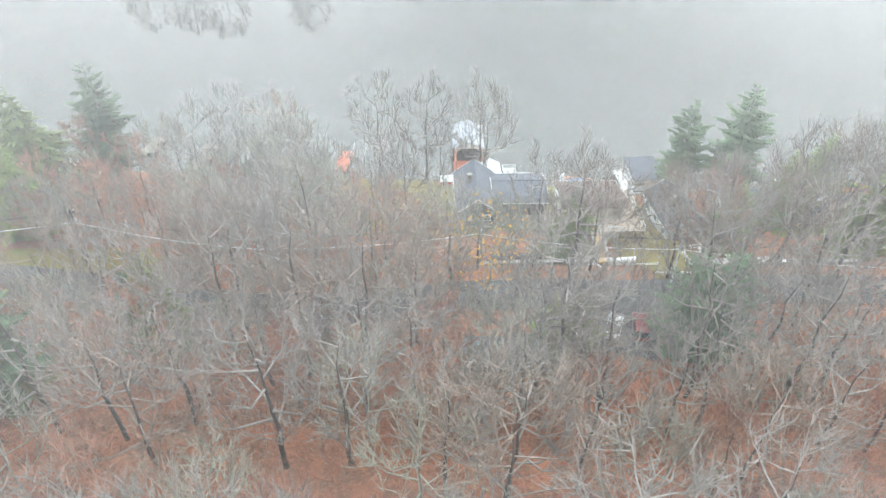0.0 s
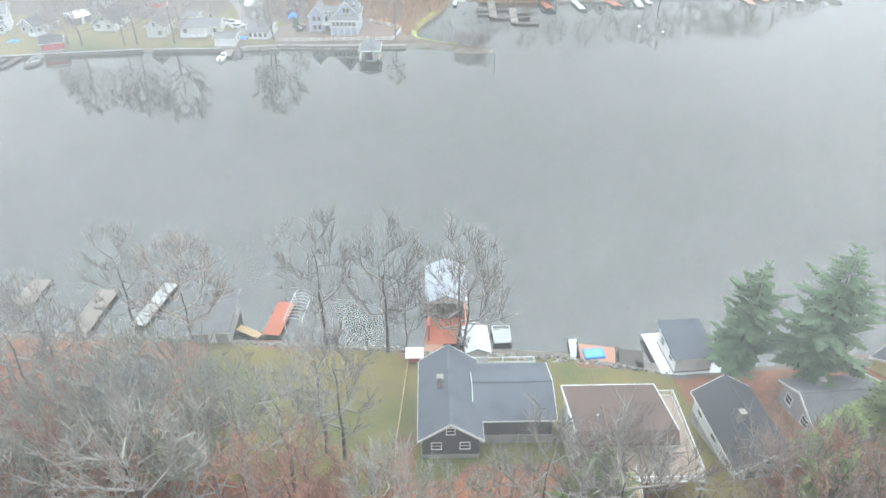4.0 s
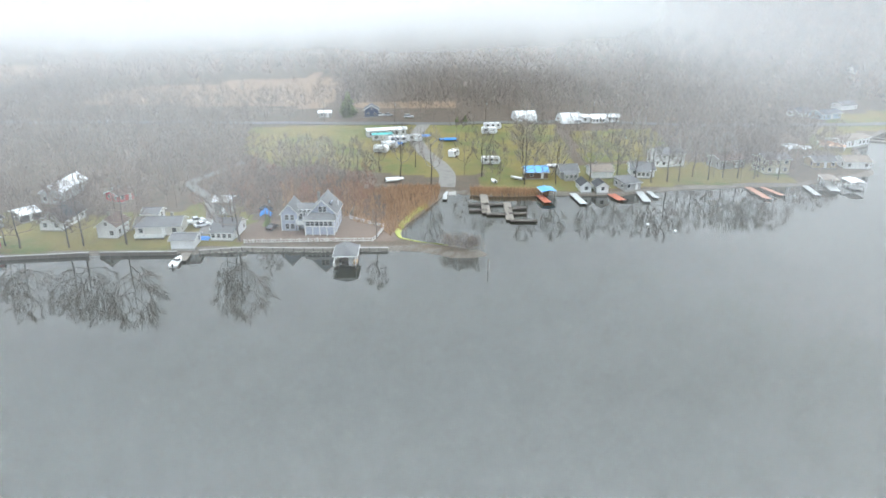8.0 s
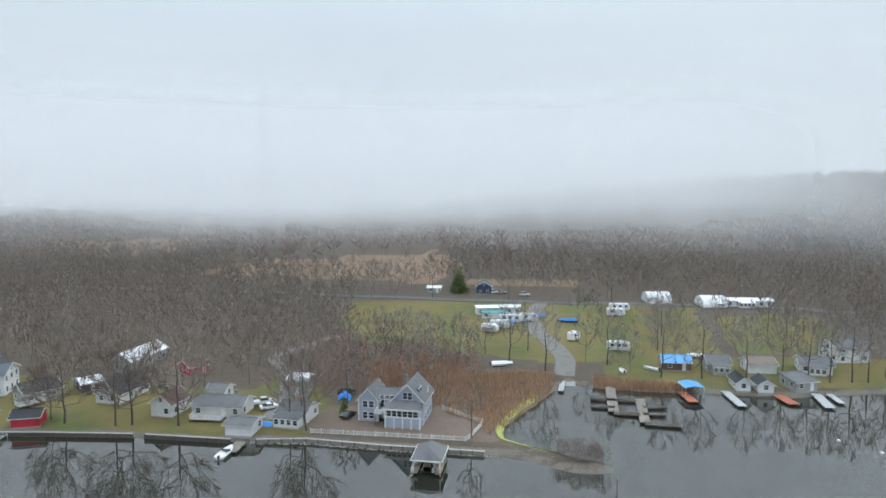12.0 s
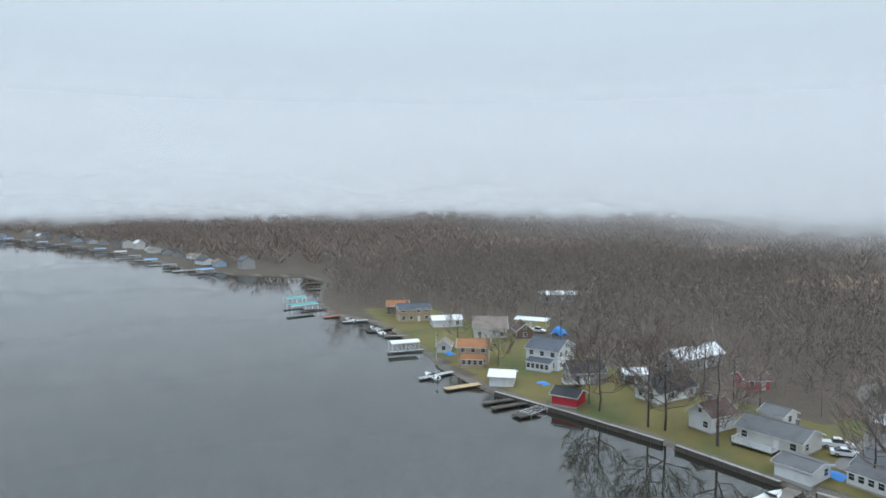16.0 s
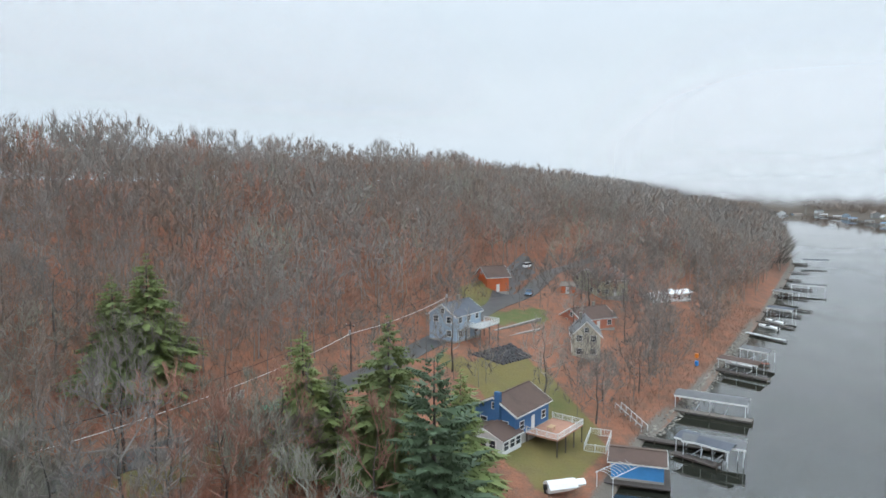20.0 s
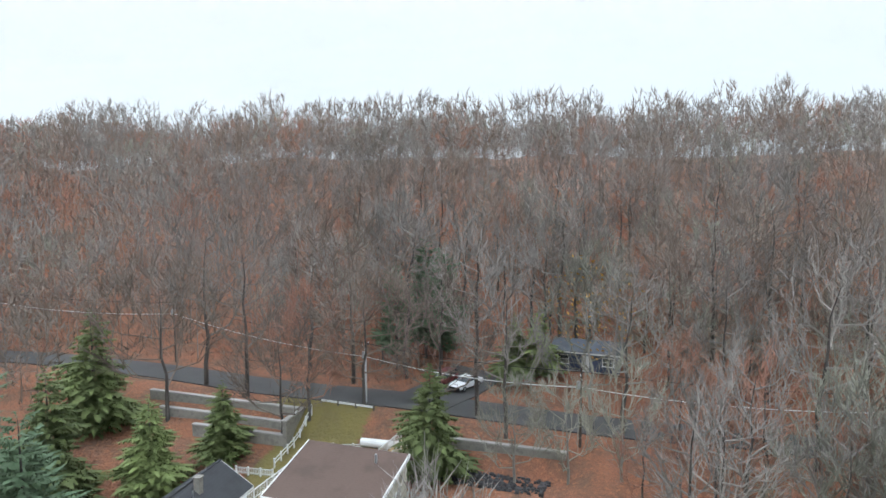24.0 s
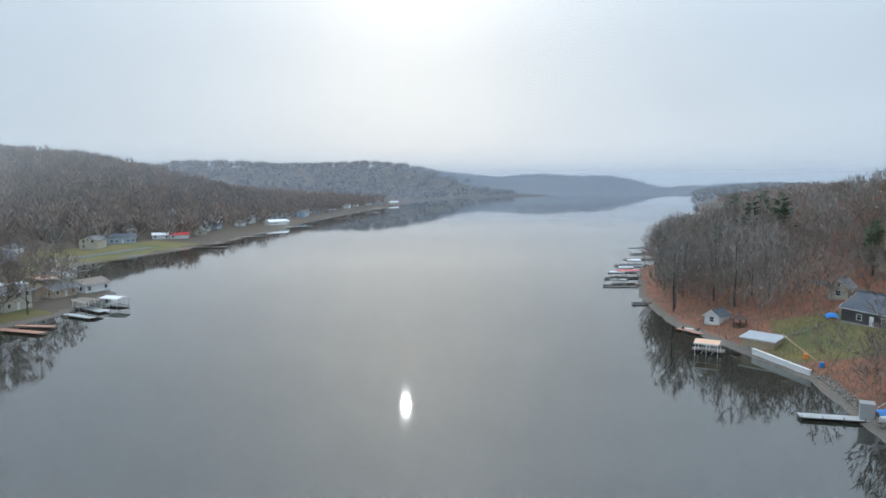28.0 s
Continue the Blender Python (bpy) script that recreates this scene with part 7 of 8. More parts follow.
tarp_heap(-38.5, 268.2, 1.7, 1.8, TARP_BLUE, "bright blue tarpaulin over a parked trailer")
tarp_heap(-157, 288, 2.6, 2.6, TARP_BLUE, "bright blue tarpaulin tent on the lawn")
tarp_heap(-119, 247, 1.6, 0.5, TARP_BLUE, "blue tarpaulin with boards on the lawn")
tarp_heap(-52, 249.5, 2.4, 0.35, TARP_BLUE, "blue tarpaulin spread beside the cottage")
tarp_heap(-158, 246, 1.6, 0.8, TARP_BLUE, "blue tarpaulin against the shed")
tarp_heap(-68.9, 71.0, 2.2, 0.7, PLASTIC_GREEN, "green tarpaulin heaped beside the lane")
tarp_heap(176, 107, 2.0, 0.9, TARP_BLUE, "blue tarpaulin on the cottage lawn")
tarp_heap(120.5, 108.6, 1.6, 0.6, TARP_BLUE, "blue tarpaulin at the foot of the stairs")
tarp_heap(142, 92, 1.6, 0.9, TARP_WHITE, "white-wrapped dinghy on the lawn", name="wrapped_dinghy")
sign = root("flag_pole", -155.2, 239.5, 0, "tall white flagpole with a green pennant", "flagpole", z=0.8)
Solid().beam((0, 0, 0), (0, 0, 8), 0.06, 6).make("pole", ALLOY, sign)
Solid().prism([(0.06, 6.8), (1.3, 7.1), (0.06, 7.7)], -0.01, 0.01, "y").make("pennant", PLASTIC_GREEN, sign)
stake = root("channel_marker", 24.1, 227.9, 0, "thin dark marker post standing in the water", "post", z=0.0)
Solid().beam((0, 0, -2), (0.08, 0, 3.0), 0.1, 6).make("pole", POST, stake)
for x, y in ((74, 262), (80, 256)):
    b = root("buoy", x, y, 0, "small white mooring buoy on the lake", "buoy", z=0.0)
    s = Solid()
    tube(s.v, s.f, [(0, 0, -0.2), (0, 0, 0.05), (0, 0, 0.3), (0, 0, 0.45)], [0.12, 0.4, 0.34, 0.04], 10)
    s.make("float", WHITE, b)

# ---- south shore, west: lots below the wooded hill ----
deck_house = cottage(-94.0, 97.0, 172, 9.5, 7.5, 3.4, 2.0, DEEPBLUE, R_BROWN, "blue cottage with a brown roof and a large clay-coloured deck", z=4.9, chimney=False, seed=2)
gable_block(deck_house, 5.0, 6.5, 2.6, 1.2, WHITE_SIDE, R_BROWN, pose(-6.6, -1.0, -1.6), over=0.3, wname="wing_wall")
for i in (-1.6, 0, 1.6):
    window(deck_house, 1.2, 1.3, pose(-6.6 + i, -4.27, 0.1))
    window(deck_house, 1.0, 1.3, pose(-9.12, -1.0 + i, 0.1, 0, 0, -90))
Solid().box(-5.3, -4.7, -1.2, -0.3, 2.0, 6.4).make("chimney", DEEPBLUE, deck_house)
platform(deck_house, 2.0, -6.4, 8.0, 5.2, 0.1, DECK_CLAY, "flr", 2.6)
Solid().box(0.2, 1.6, -6.8, -5.9, 0.75, 0.8).box(0.3, 0.38, -6.7, -6.62, 0.1, 0.75).box(1.42, 1.5, -6.7, -6.62, 0.1, 0.75).box(0.3, 0.38, -6.1, -6.02, 0.1, 0.75).box(1.42, 1.5, -6.1, -6.02, 0.1, 0.75).make("deck_table", WOOD_NEW, deck_house)
pale = [o for o in scene.collection.objects if o.name.startswith("house") and abs(o.location.x + 121) < 3 and abs(o.location.y - 72) < 3]
if pale:
    platform(pale[0], 2.0, -5.2, 7.0, 3.6, 2.7, DECK_GREY, "flr", 1.5)
enc = root("fenced_plot", -100.5, 108.6, 10, "small white-fenced garden plot", "fence", z=1.7)
for a, b in (((-3.5, -1.6), (3.5, -1.6)), ((-3.5, 1.6), (3.5, 1.6)), ((-3.5, -1.6), (-3.5, 1.6)), ((3.5, -1.6), (3.5, 1.6))):
    railing(enc, a, b, 0.0, WHITE, 1.2)
bb = cottage(-95.0, 116.0, 103, 7.0, 5.5, 2.5, 0.8, BRIGHTBLUE, R_BROWN, "bright blue boathouse with a brown roof over the water", z=0.9, chimney=False, name="boathouse", category="boathouse", sides="l", doors="")
Solid().box(-4.4, 4.4, -4.2, 3.4, -0.35, -0.15).make("deck", WOOD_DARK, bb)


def lift_frame(x, y, heading, w, L, label, z=0.0, tall=2.4, curved=True):
    """A bare canopy frame of a boat lift: posts, long rails and hoops."""
    ob = root("boat_lift_frame", x, y, heading, label, "boat lift", "bare boat lift frames", z)
    for xx in (-w / 2, w / 2):
        for yy in (0.3, L - 0.3):
            shared(("lfp", tall), "post", ALLOY, ob, lambda s: s.beam((0, 0, -1.2), (0, 0, tall), 0.05, 6), pose(xx, yy, 0))
        shared(("lfr", L, tall), "rail", ALLOY, ob, lambda s: s.beam((0, 0, tall), (0, L, tall), 0.05, 6), pose(xx, 0, 0))
    n = max(4, int(L / 0.7))
    for i in range(n + 1):
        def hoop(s):
            pts = [(w / 2 * math.cos(math.pi * k / 6), 0, tall + (0.55 if curved else 0.05) * math.sin(math.pi * k / 6)) for k in range(7)]
            tube(s.v, s.f, pts, [0.035] * 7, 4)
        shared(("hoop", w, tall, curved), "hoop", ALLOY, ob, hoop, pose(0, L * i / n, 0))
    return ob


lift_frame(-87.0, 113.5, 70, 2.6, 8.0, "pale blue bare canopy frame beside the boathouse", 0.6)
lift_frame(-14.0, 113.8, -6, 2.6, 6.5, "bare white canopy frame beside the red dock", 0.4)
lift_frame(94.5, 106.0, 60, 3.2, 5.0, "bare white canopy frame pulled up on the bank", 0.8, 1.8)
lift_frame(-105.5, 229.5, 10, 3.0, 6.0, "low bare lift frame in the water", -0.2, 1.0, False)
lift_frame(15.5, 111.2, 0, 2.4, 3.0, "low bare lift frame at the bank", 0.0, 1.0, False)
hull("pontoon_boat", -80.5, 108.0, 45, 5.5, 2.3, WHITE, "white pontoon boat pulled up on the bank", cover=TARP_WHITE)
car("car", -204.5, 52.5, -10, CAR_WHITE, "white estate car on the upper drive", "suv")
car("car", -171.8, 67.3, 15, CAR_BLUE, "steel-blue car on the drive", "sedan")
cottage(-183, 74.5, 100, 3.5, 3.0, 2.3, 0.8, ORANGE, R_TAN, "small orange garden shed under trees", chimney=False, name="shed", category="shed", sides="f", trim=False)
block_wall((-131, 76.5), (-147.5, 80), 1.0, "low terraced stone wall below the drive", z=9.4)
block_wall((-130, 79), (-141, 82.5), 1.0, "low terraced stone wall below the drive", z=8.4)


def rock_heap(name, label, shape, count, size, mat, seed, lift=0.0):
    """Loose stones scattered over a patch of ground, in one mesh."""
    rng = random.Random(seed)
    xs, ys = [p[0] for p in shape], [p[1] for p in shape]
    spots = []
    while len(spots) < count:
        x, y = rng.uniform(min(xs), max(xs)), rng.uniform(min(ys), max(ys))
        if in_shape(np.array([x]), np.array([y]), shape)[0]:
            spots.append((x, y))
    zz = np.maximum(land_height(*np.array(spots).T), -0.1)
    vs, fs = [], []
    for (x, y), z in zip(spots, zz):
        n, s = len(vs), size * rng.uniform(0.5, 1.4)
        for dx, dy, dz in ((-1, -1, -0.5), (1, -1, -0.5), (1, 1, -0.5), (-1, 1, -0.5), (-0.7, -0.6, 0.6), (0.6, -0.7, 0.7), (0.7, 0.6, 0.5), (-0.6, 0.7, 0.65)):
            vs.append((x + dx * s * rng.uniform(0.6, 1), y + dy * s * rng.uniform(0.6, 1), z + lift + dz * s * rng.uniform(0.6, 1)))
        fs += [tuple(n + i for i in q) for q in ((4, 5, 6, 7), (0, 1, 5, 4), (1, 2, 6, 5), (2, 3, 7, 6), (3, 0, 4, 7))]
    return tagged(mesh_object(name, vs, fs, mat), label, "stones", kind="stuff")


rock_heap("stone_bed", "bed of dark broken stone below the pale blue house", [(-114.5, 79.5), (-116, 85.5), (-125, 87.5), (-127, 82)], 900, 0.28, ROCK, 1, 0.1)
rock_heap("shore_stones", "loose stones along the south bank", [(60, 106), (75, 108), (92, 107), (119, 111), (142, 115), (143, 113), (119, 109.5), (92, 105.5), (60, 104)], 1500, 0.22, SHORE_ROCK, 2)
rock_heap("shore_stones", "loose stones along the western bank", [(-200, 118), (-142, 116), (-110, 113), (-110, 115), (-142, 118.5), (-200, 120.5)], 1200, 0.25, SHORE_ROCK, 3)
rock_heap("shore_stones", "loose stones below the sea wall", [(-52, 242), (-39, 243.5), (-23, 242.5), (2, 242.4), (2, 241.2), (-23, 241.2), (-39, 242), (-52, 240)], 900, 0.25, SHORE_ROCK, 4)
rock_heap("shore_stones", "loose stones along the lawn's edge", [(-60, 114), (0, 109.5), (38, 104.2), (38, 105.8), (0, 111.4), (-60, 116)], 1000, 0.22, SHORE_ROCK, 5)

# ---- south shore, middle: cottages below the lane ----
wing_house = [o for o in scene.collection.objects if o.get("label", "").startswith("charcoal cottage")][0]
gable_block(wing_house, 8.2, 8.0, 2.8, 1.3, DARKGREY, R_SLATE, pose(1.0, -7.0, 0, 0, 0, 90), over=0.35, wname="wing_wall")
platform(wing_house, 6.6, -6.8, 3.0, 7.5, 0.3, DECK_GREY, "lrf", 1.6)
# the house reached by a footbridge from the lane: a long roof slope towards the lake, a short one behind
brown = root("house", 24.7, 88.0, 0, "grey lake house with broad brown roof and white-railed deck", "house", z=5.6)
Solid().box(-4.7, 4.7, -3.9, 3.7, -1.5, 5.8).make("wall", BEIGE, brown)
Solid().prism([(-4.0, 5.7), (3.7, 5.7), (-3.7, 7.3)], -4.7, 4.7, "x").make("gable_wall", BEIGE, brown)
Solid().prism([(-3.75, 7.35), (4.15, 5.55), (4.15, 5.73), (-3.75, 7.55)], -5.05, 5.05, "x").make("roof", R_BROWN, brown)
Solid().prism([(-3.75, 7.35), (-4.75, 6.5), (-4.75, 6.68), (-3.75, 7.55)], -5.05, 5.05, "x").make("roof", R_BROWN, brown)
for sg in (-1, 1):
    Solid().prism([(-3.75, 7.2), (4.2, 5.4), (4.2, 5.76), (-3.75, 7.58)], sg * 5.06 - 0.05, sg * 5.06 + 0.05, "x").make("trim", WHITE, brown)
Solid().box(-5.05, 5.05, 4.12, 4.26, 5.5, 5.72).make("gutter", WHITE, brown)
Solid().box(-4.4, 3.4, 3.7, 5.6, 2.55, 2.75).make("porch_roof", R_GREY, brown)
for i in range(7):
    window(brown, 1.0, 1.5, pose(-4.1 + i * 1.37, 3.72, 4.4, 0, 0, 180))
    window(brown, 0.9, 1.2, pose(-4.1 + i * 1.37, 3.72, 1.1, 0, 0, 180))
for yy in (-1.8, 1.2):
    window(brown, 0.8, 1.3, pose(-4.72, yy, 4.2, 0, 0, -90))
    window(brown, 0.8, 1.3, pose(4.72, yy, 4.2, 0, 0, 90))
Solid().beam((-2.6, -2.0, 6.6), (-2.6, -2.0, 7.9), 0.12, 8).make("vent_pipe", STEEL, brown)
DECK_TAN = material("tan_decking", (0.36, 0.28, 0.22), 0.8, 0.6, 0.5, 6, stripes=(0.14, "X", 0.5))
platform(brown, 6.0, 0.0, 2.5, 8.0, 4.0, DECK_TAN, "br", 4.2)
platform(brown, 3.7, -5.6, 7.1, 3.2, 4.0, DECK_TAN, "fr", 4.0)
bridge = root("footbridge", 24.4, 78.0, -3, "white-railed timber footbridge from the lane to the house", "bridge", z=10.1)
Solid().box(-0.75, 0.75, -4.4, 4.0, -0.55, -0.4).make("deck", WOOD_NEW, bridge)
for sg in (-1, 1):
    railing(bridge, (sg * 0.75, -4.4), (sg * 0.75, 4.0), -0.4, WHITE)
    for yy in (-3.8, 0.0, 3.4):
        Solid().box(sg * 0.68 - 0.07, sg * 0.68 + 0.07, yy - 0.07, yy + 0.07, -3.4, -0.4).make("post", POST, bridge)
cottage(39.6, 89.5, 95, 10.5, 6.2, 2.8, 2.0, WHITE_SIDE, R_BLACK, "white cottage with a black shingle roof", z=4.6, seed=6)
cottage(53.4, 94.6, 4, 10.0, 7.0, 2.8, 1.6, GREY, R_GREY, "grey cottage with a weathered grey roof", z=2.9, seed=7)
fence([(49.2, 99), (49.6, 90)], WHITE, "white picket fence between two cottages", 1.0, 2.0, (0.25, 0.85), pickets=True)
fence([(25.5, 73.8), (32.5, 74.6)], WHITE, "low white rail fence along the lane", 0.6, 2.2, (0.3, 0.5))
fence([(36.9, 71.4), (37.3, 78.6)], WHITE, "white post fence running down from the lane", 1.0, 1.2, (0.5, 0.9))
fence([(36.6, 80.0), (40.8, 80.4)], WHITE, "white picket fence beside a black-roofed shed", 0.9, 1.4, (0.3, 0.8), pickets=True)
fence([(1.7, 82), (1.6, 90), (2.4, 106)], WOOD_NEW, "low pale edging fence between two lots", 0.5, 2.5, (0.25, 0.45))
cottage(11.6, 108.9, 92, 4.6, 2.8, 2.0, 0.6, WHITE_SIDE, R_STEEL, "small white garden shed with a pale steel roof", z=1.2, chimney=False, name="shed", category="shed", sides="f", trim=False)
kiosk = cottage(3.3, 107.2, 0, 1.5, 1.2, 1.4, 0.25, BARN_RED, R_WHITE, "small red locker with a white top at the path", z=1.2, chimney=False, name="locker", category="locker", sides="", doors="", trim=False)
R_DULL = shingles("dull_steel_roof", (0.36, 0.39, 0.43))
bh = root("boathouse", 7.8, 118.2, 0, "tall timber boathouse with a pale steel roof over the water", "boathouse", z=0.0)
Solid().box(-2.7, -2.5, -6.5, 7, -1.5, 3.4).box(2.5, 2.7, -6.5, 7, -1.5, 3.4).make("side_wall", SALMON, bh)
Solid().box(-2.5, 2.5, -1.5, 7.0, 0.45, 0.6).make("floor", WOOD_DARK, bh)
for sg in (-1, 1):
    Solid().prism([(sg * 3.1, 3.3), (sg * 3.1, 3.45), (0, 4.9), (0, 4.75)], -1.8, 7.6, "y").make("roof", R_DULL, bh)
    Solid().beam((sg * 2.5, -1.6, 0.4), (sg * 2.5, -1.6, 3.4), 0.12, 6).beam((sg * 2.5, -1.6, 2.6), (sg * 1.5, -1.6, 3.4), 0.08).make("brace", WHITE, bh)
Solid().prism([(-2.6, 3.4), (2.6, 3.4), (0, 4.7)], -1.7, -1.6, "y").make("gable", WHITE, bh)
Solid().box(-3.0, 3.0, -7.2, -1.6, 0.5, 0.62).make("deck", WOOD_RED, bh)
dockhouse = cottage(39.8, 107.6, 5, 5.0, 6.0, 2.5, 0.8, WHITE_SIDE, R_SLATE, "white boathouse with a flat dark roof and white terrace", z=0.9, chimney=False, name="boathouse", category="boathouse", flat=True)
Solid().box(-4.0, 4.6, -4.4, 5.0, -0.4, -0.12).make("terrace", WHITE, dockhouse)
cottage(-25.0, 115.6, 2, 4.2, 8.0, 2.4, 0.6, GREY, R_GREY, "grey flat-roofed boathouse with a roof terrace", z=0.6, chimney=False, name="boathouse", category="boathouse", flat=True)
cottage(-31, 97, 95, 7.5, 6, 2.5, 1.6, PALEBLUE, R_SLATE, "grey-blue cottage behind bare shrubs", chimney=False)
pool = root("paddle_pool", 27.8, 108.4, 5, "blue inflatable paddle pool on a platform", "paddling pool", z=0.56)
Solid().box(-1.4, 1.4, -0.9, 0.9, 0, 0.3).make("rim", TARP_BLUE, pool)
Solid().box(-1.2, 1.2, -0.7, 0.7, 0.3, 0.33).make("liner", R_BLUE, pool)

# ---- the lane: cars, trailer home, stone walls, poles ----
car("car", 22.2, 58.9, 68, CAR_WHITE, "white hatchback parked nose-in beside the lane", "sedan")
car("car", 25.3, 58.6, 78, CAR_RED, "maroon car parked nose-in beside the lane", "suv")
cottage(8.2, 51.6, 178, 8.4, 3.4, 2.6, 0.5, NAVY, R_SLATE, "small navy blue trailer home under a golden tree", z=12.9, chimney=False, sides="fblr", gap=2.2, wh=(1.3, 1.0), flat=True)
block_wall((38.2, 71.6), (59, 71.6), 1.3, "upper tier of a stepped block retaining wall", z=9.7)
block_wall((38.2, 73.1), (56, 73.4), 1.3, "middle tier of a stepped block retaining wall", z=8.5)
block_wall((38.2, 74.6), (50, 75.0), 1.3, "lowest tier of a stepped block retaining wall", z=7.6)
block_wall((38.4, 69.2), (38.2, 74.8), 2.5, "end return of the block retaining wall", z=8.6)
block_wall((7.5, 73.0), (21.5, 73.2), 2.6, "block retaining wall below the lane", z=7.9)
rock_heap("stone_bed", "bed of dark broken stone below the block wall", [(8.5, 74), (19, 74), (19, 78), (9, 78)], 420, 0.24, ROCK, 9, 0.05)
block_wall((17.5, 52.4), (22.5, 51.6), 0.8, "low block wall behind the parked cars", z=12.0)
guard = root("guard_rail", 30.0, 69.4, -2, "low white guard rail at the lane's edge", "guard rail", z=11.0)
Solid().box(0, 7, -0.06, 0.06, 0.2, 0.42).make("rail", WHITE, guard)
for i in range(4):
    Solid().box(i * 2.3 - 0.08, i * 2.3 + 0.08, -0.08, 0.08, -0.4, 0.5).make("post", POST, guard)
pipe = root("culvert_pipe", 24.5, 74.2, 2, "thick white plastic pipe lying on the bank", "pipe", z=9.3)
Solid().beam((0, 0, 0), (4.6, 0.2, 0), 0.45, 12).make("pipe", WHITE, pipe)
gang = root("gangway", 22.0, 74.6, -60, "white metal gangway leaning on the bank", "gangway", z=9.3)
Solid().box(0, 4.0, -0.6, -0.5, 0, 0.4).box(0, 4.0, 0.5, 0.6, 0, 0.4).box(0, 4.0, -0.5, 0.5, 0, 0.06).make("frame", WHITE, gang)
POLES = [(31.8, 67.6, 7.6), (6.4, 71.4, 8.0), (64.8, 60.8, 9.0), (-47.6, 75.4, 8.5), (-22.0, 69.0, 8.2), (98.0, 62.5, 9.0), (-90.0, 69.5, 8.5), (-128.0, 66.5, 8.5)]
tops = []
for i, (x, y, h) in enumerate(POLES):
    pole(x, y, h, mat=ALLOY if i == 0 else None, label="pale slim utility pole beside the lane" if i == 0 else "weathered wooden utility pole beside the lane")
    tops.append((x, y, ground_z(x, y) + h - 0.4))
order = sorted(tops)
for a, b in zip(order[:-1], order[1:]):
    cable(a, b, 0.5)
    cable((a[0], a[1], a[2] - 1.6), (b[0], b[1], b[2] - 1.6), 0.7, "pale telephone cable between two poles", 0.045, WHITE)
for x, y, h in ((-84, 271, 9), (-97, 279, 9), (-76, 268, 8), (104, 336, 9), (88, 341, 9), (60, 330, 9), (-6, 404, 10), (38, 406, 10), (-40, 405, 10), (90, 405, 10), (-150, 282, 9), (-36, 262, 8)):
    pole(x, y, h, "weathered wooden utility pole on the northern shore")
low_wall = root("concrete_wall", -66.2, 66.4, 10, "short grey concrete wall beside the lane", "wall", z=10.6)
Solid().box(-3.4, 3.4, -0.15, 0.15, -0.6, 1.3).box(-3.5, 3.5, -0.2, 0.2, 1.3, 1.4).make("slab", CONCRETE, low_wall)
stumpy = root("stairs", -38.5, 76.0, 60, "worn timber steps down the grassy bank", "stairs", z=8.6)
for i in range(12):
    shared("step", "step", WOOD_DARK, stumpy, lambda s: s.box(-0.6, 0.6, -0.15, 0.15, -0.3, 0.06), pose(0, i * 0.34, -i * 0.18))

# ---- south shore, east ----
yellow = cottage(64.3, 90.2, 178, 9.8, 6.8, 2.5, 1.5, YELLOW, R_BLACK, "pale yellow cottage with a black shingle roof", z=4.2, seed=8, gap=2.3)
platform(yellow, 1.0, -5.6, 7.0, 3.0, 0.0, WOOD_RED, "fr", 1.0, POST)
cottage(66.8, 103.6, 210, 5.5, 4.0, 2.2, 0.8, YELLOW, R_BLACK, "small yellow boathouse with a black roof", z=1.3, name="boathouse", category="boathouse", sides="fl")
for x, y, a, m, lab in ((78.0, 104.6, 60, PLASTIC_GREEN, "green canoe lying beside the boathouse"), (79.5, 103.8, 62, PLASTIC_YELLOW, "orange-yellow kayak lying beside the boathouse")):
    ob = root("canoe", x, y, a, lab, "canoe")
    s = Solid()
    tube(s.v, s.f, [(0, -2.3, 0.35), (0, -1.4, 0.25), (0, 0, 0.22), (0, 1.4, 0.25), (0, 2.3, 0.35)], [0.03, 0.3, 0.42, 0.3, 0.03], 8)
    s.make("hull", m, ob)
locker = root("dock_locker", 119.4, 111.4, -8, "tall grey storage locker on the pier", "locker", z=0.56)
Solid().box(-1.0, 1.0, -1.0, 1.0, 0, 2.5).box(-1.05, 1.05, -1.05, 1.05, 2.5, 2.6).make("body", GREY, locker)
Solid().box(-0.5, 0.5, -1.04, -1.0, 0.1, 2.2).make("door", DECK_GREY, locker)


def stairs(x0, y0, x1, y1, label, rails=True, z0=None, mat=None):
    a, b = Vector((x0, y0, ground_z(x0, y0) if z0 is None else z0)), Vector((x1, y1, ground_z(x1, y1) + 0.1))
    d = b - a
    run = math.hypot(d.x, d.y)
    ob = root("stairs", a.x, a.y, math.degrees(math.atan2(d.y, d.x)), label, "stairs", z=a.z)
    n = max(3, int(d.z / 0.18))
    for i in range(n):
        shared(("tread", mat.name if mat else 0), "step", mat or WOOD, ob, lambda s: s.box(-0.02, 0.32, -0.6, 0.6, -0.05, 0), pose(run * i / n, 0, d.z * (i + 1) / n))
    for sg in (-0.62, 0.62):
        Solid().beam((0, sg, -0.1), (run, sg, d.z - 0.1), 0.09).make("stringer", mat or WOOD, ob)
        if rails:
            s = Solid().beam((0, sg, 0.95), (run, sg, d.z + 0.95), 0.05)
            for i in range(6):
                s.beam((run * i / 5, sg, d.z * i / 5 - 0.1), (run * i / 5, sg, d.z * i / 5 + 0.95), 0.05)
            s.make("handrail", ALLOY, ob)
    return ob


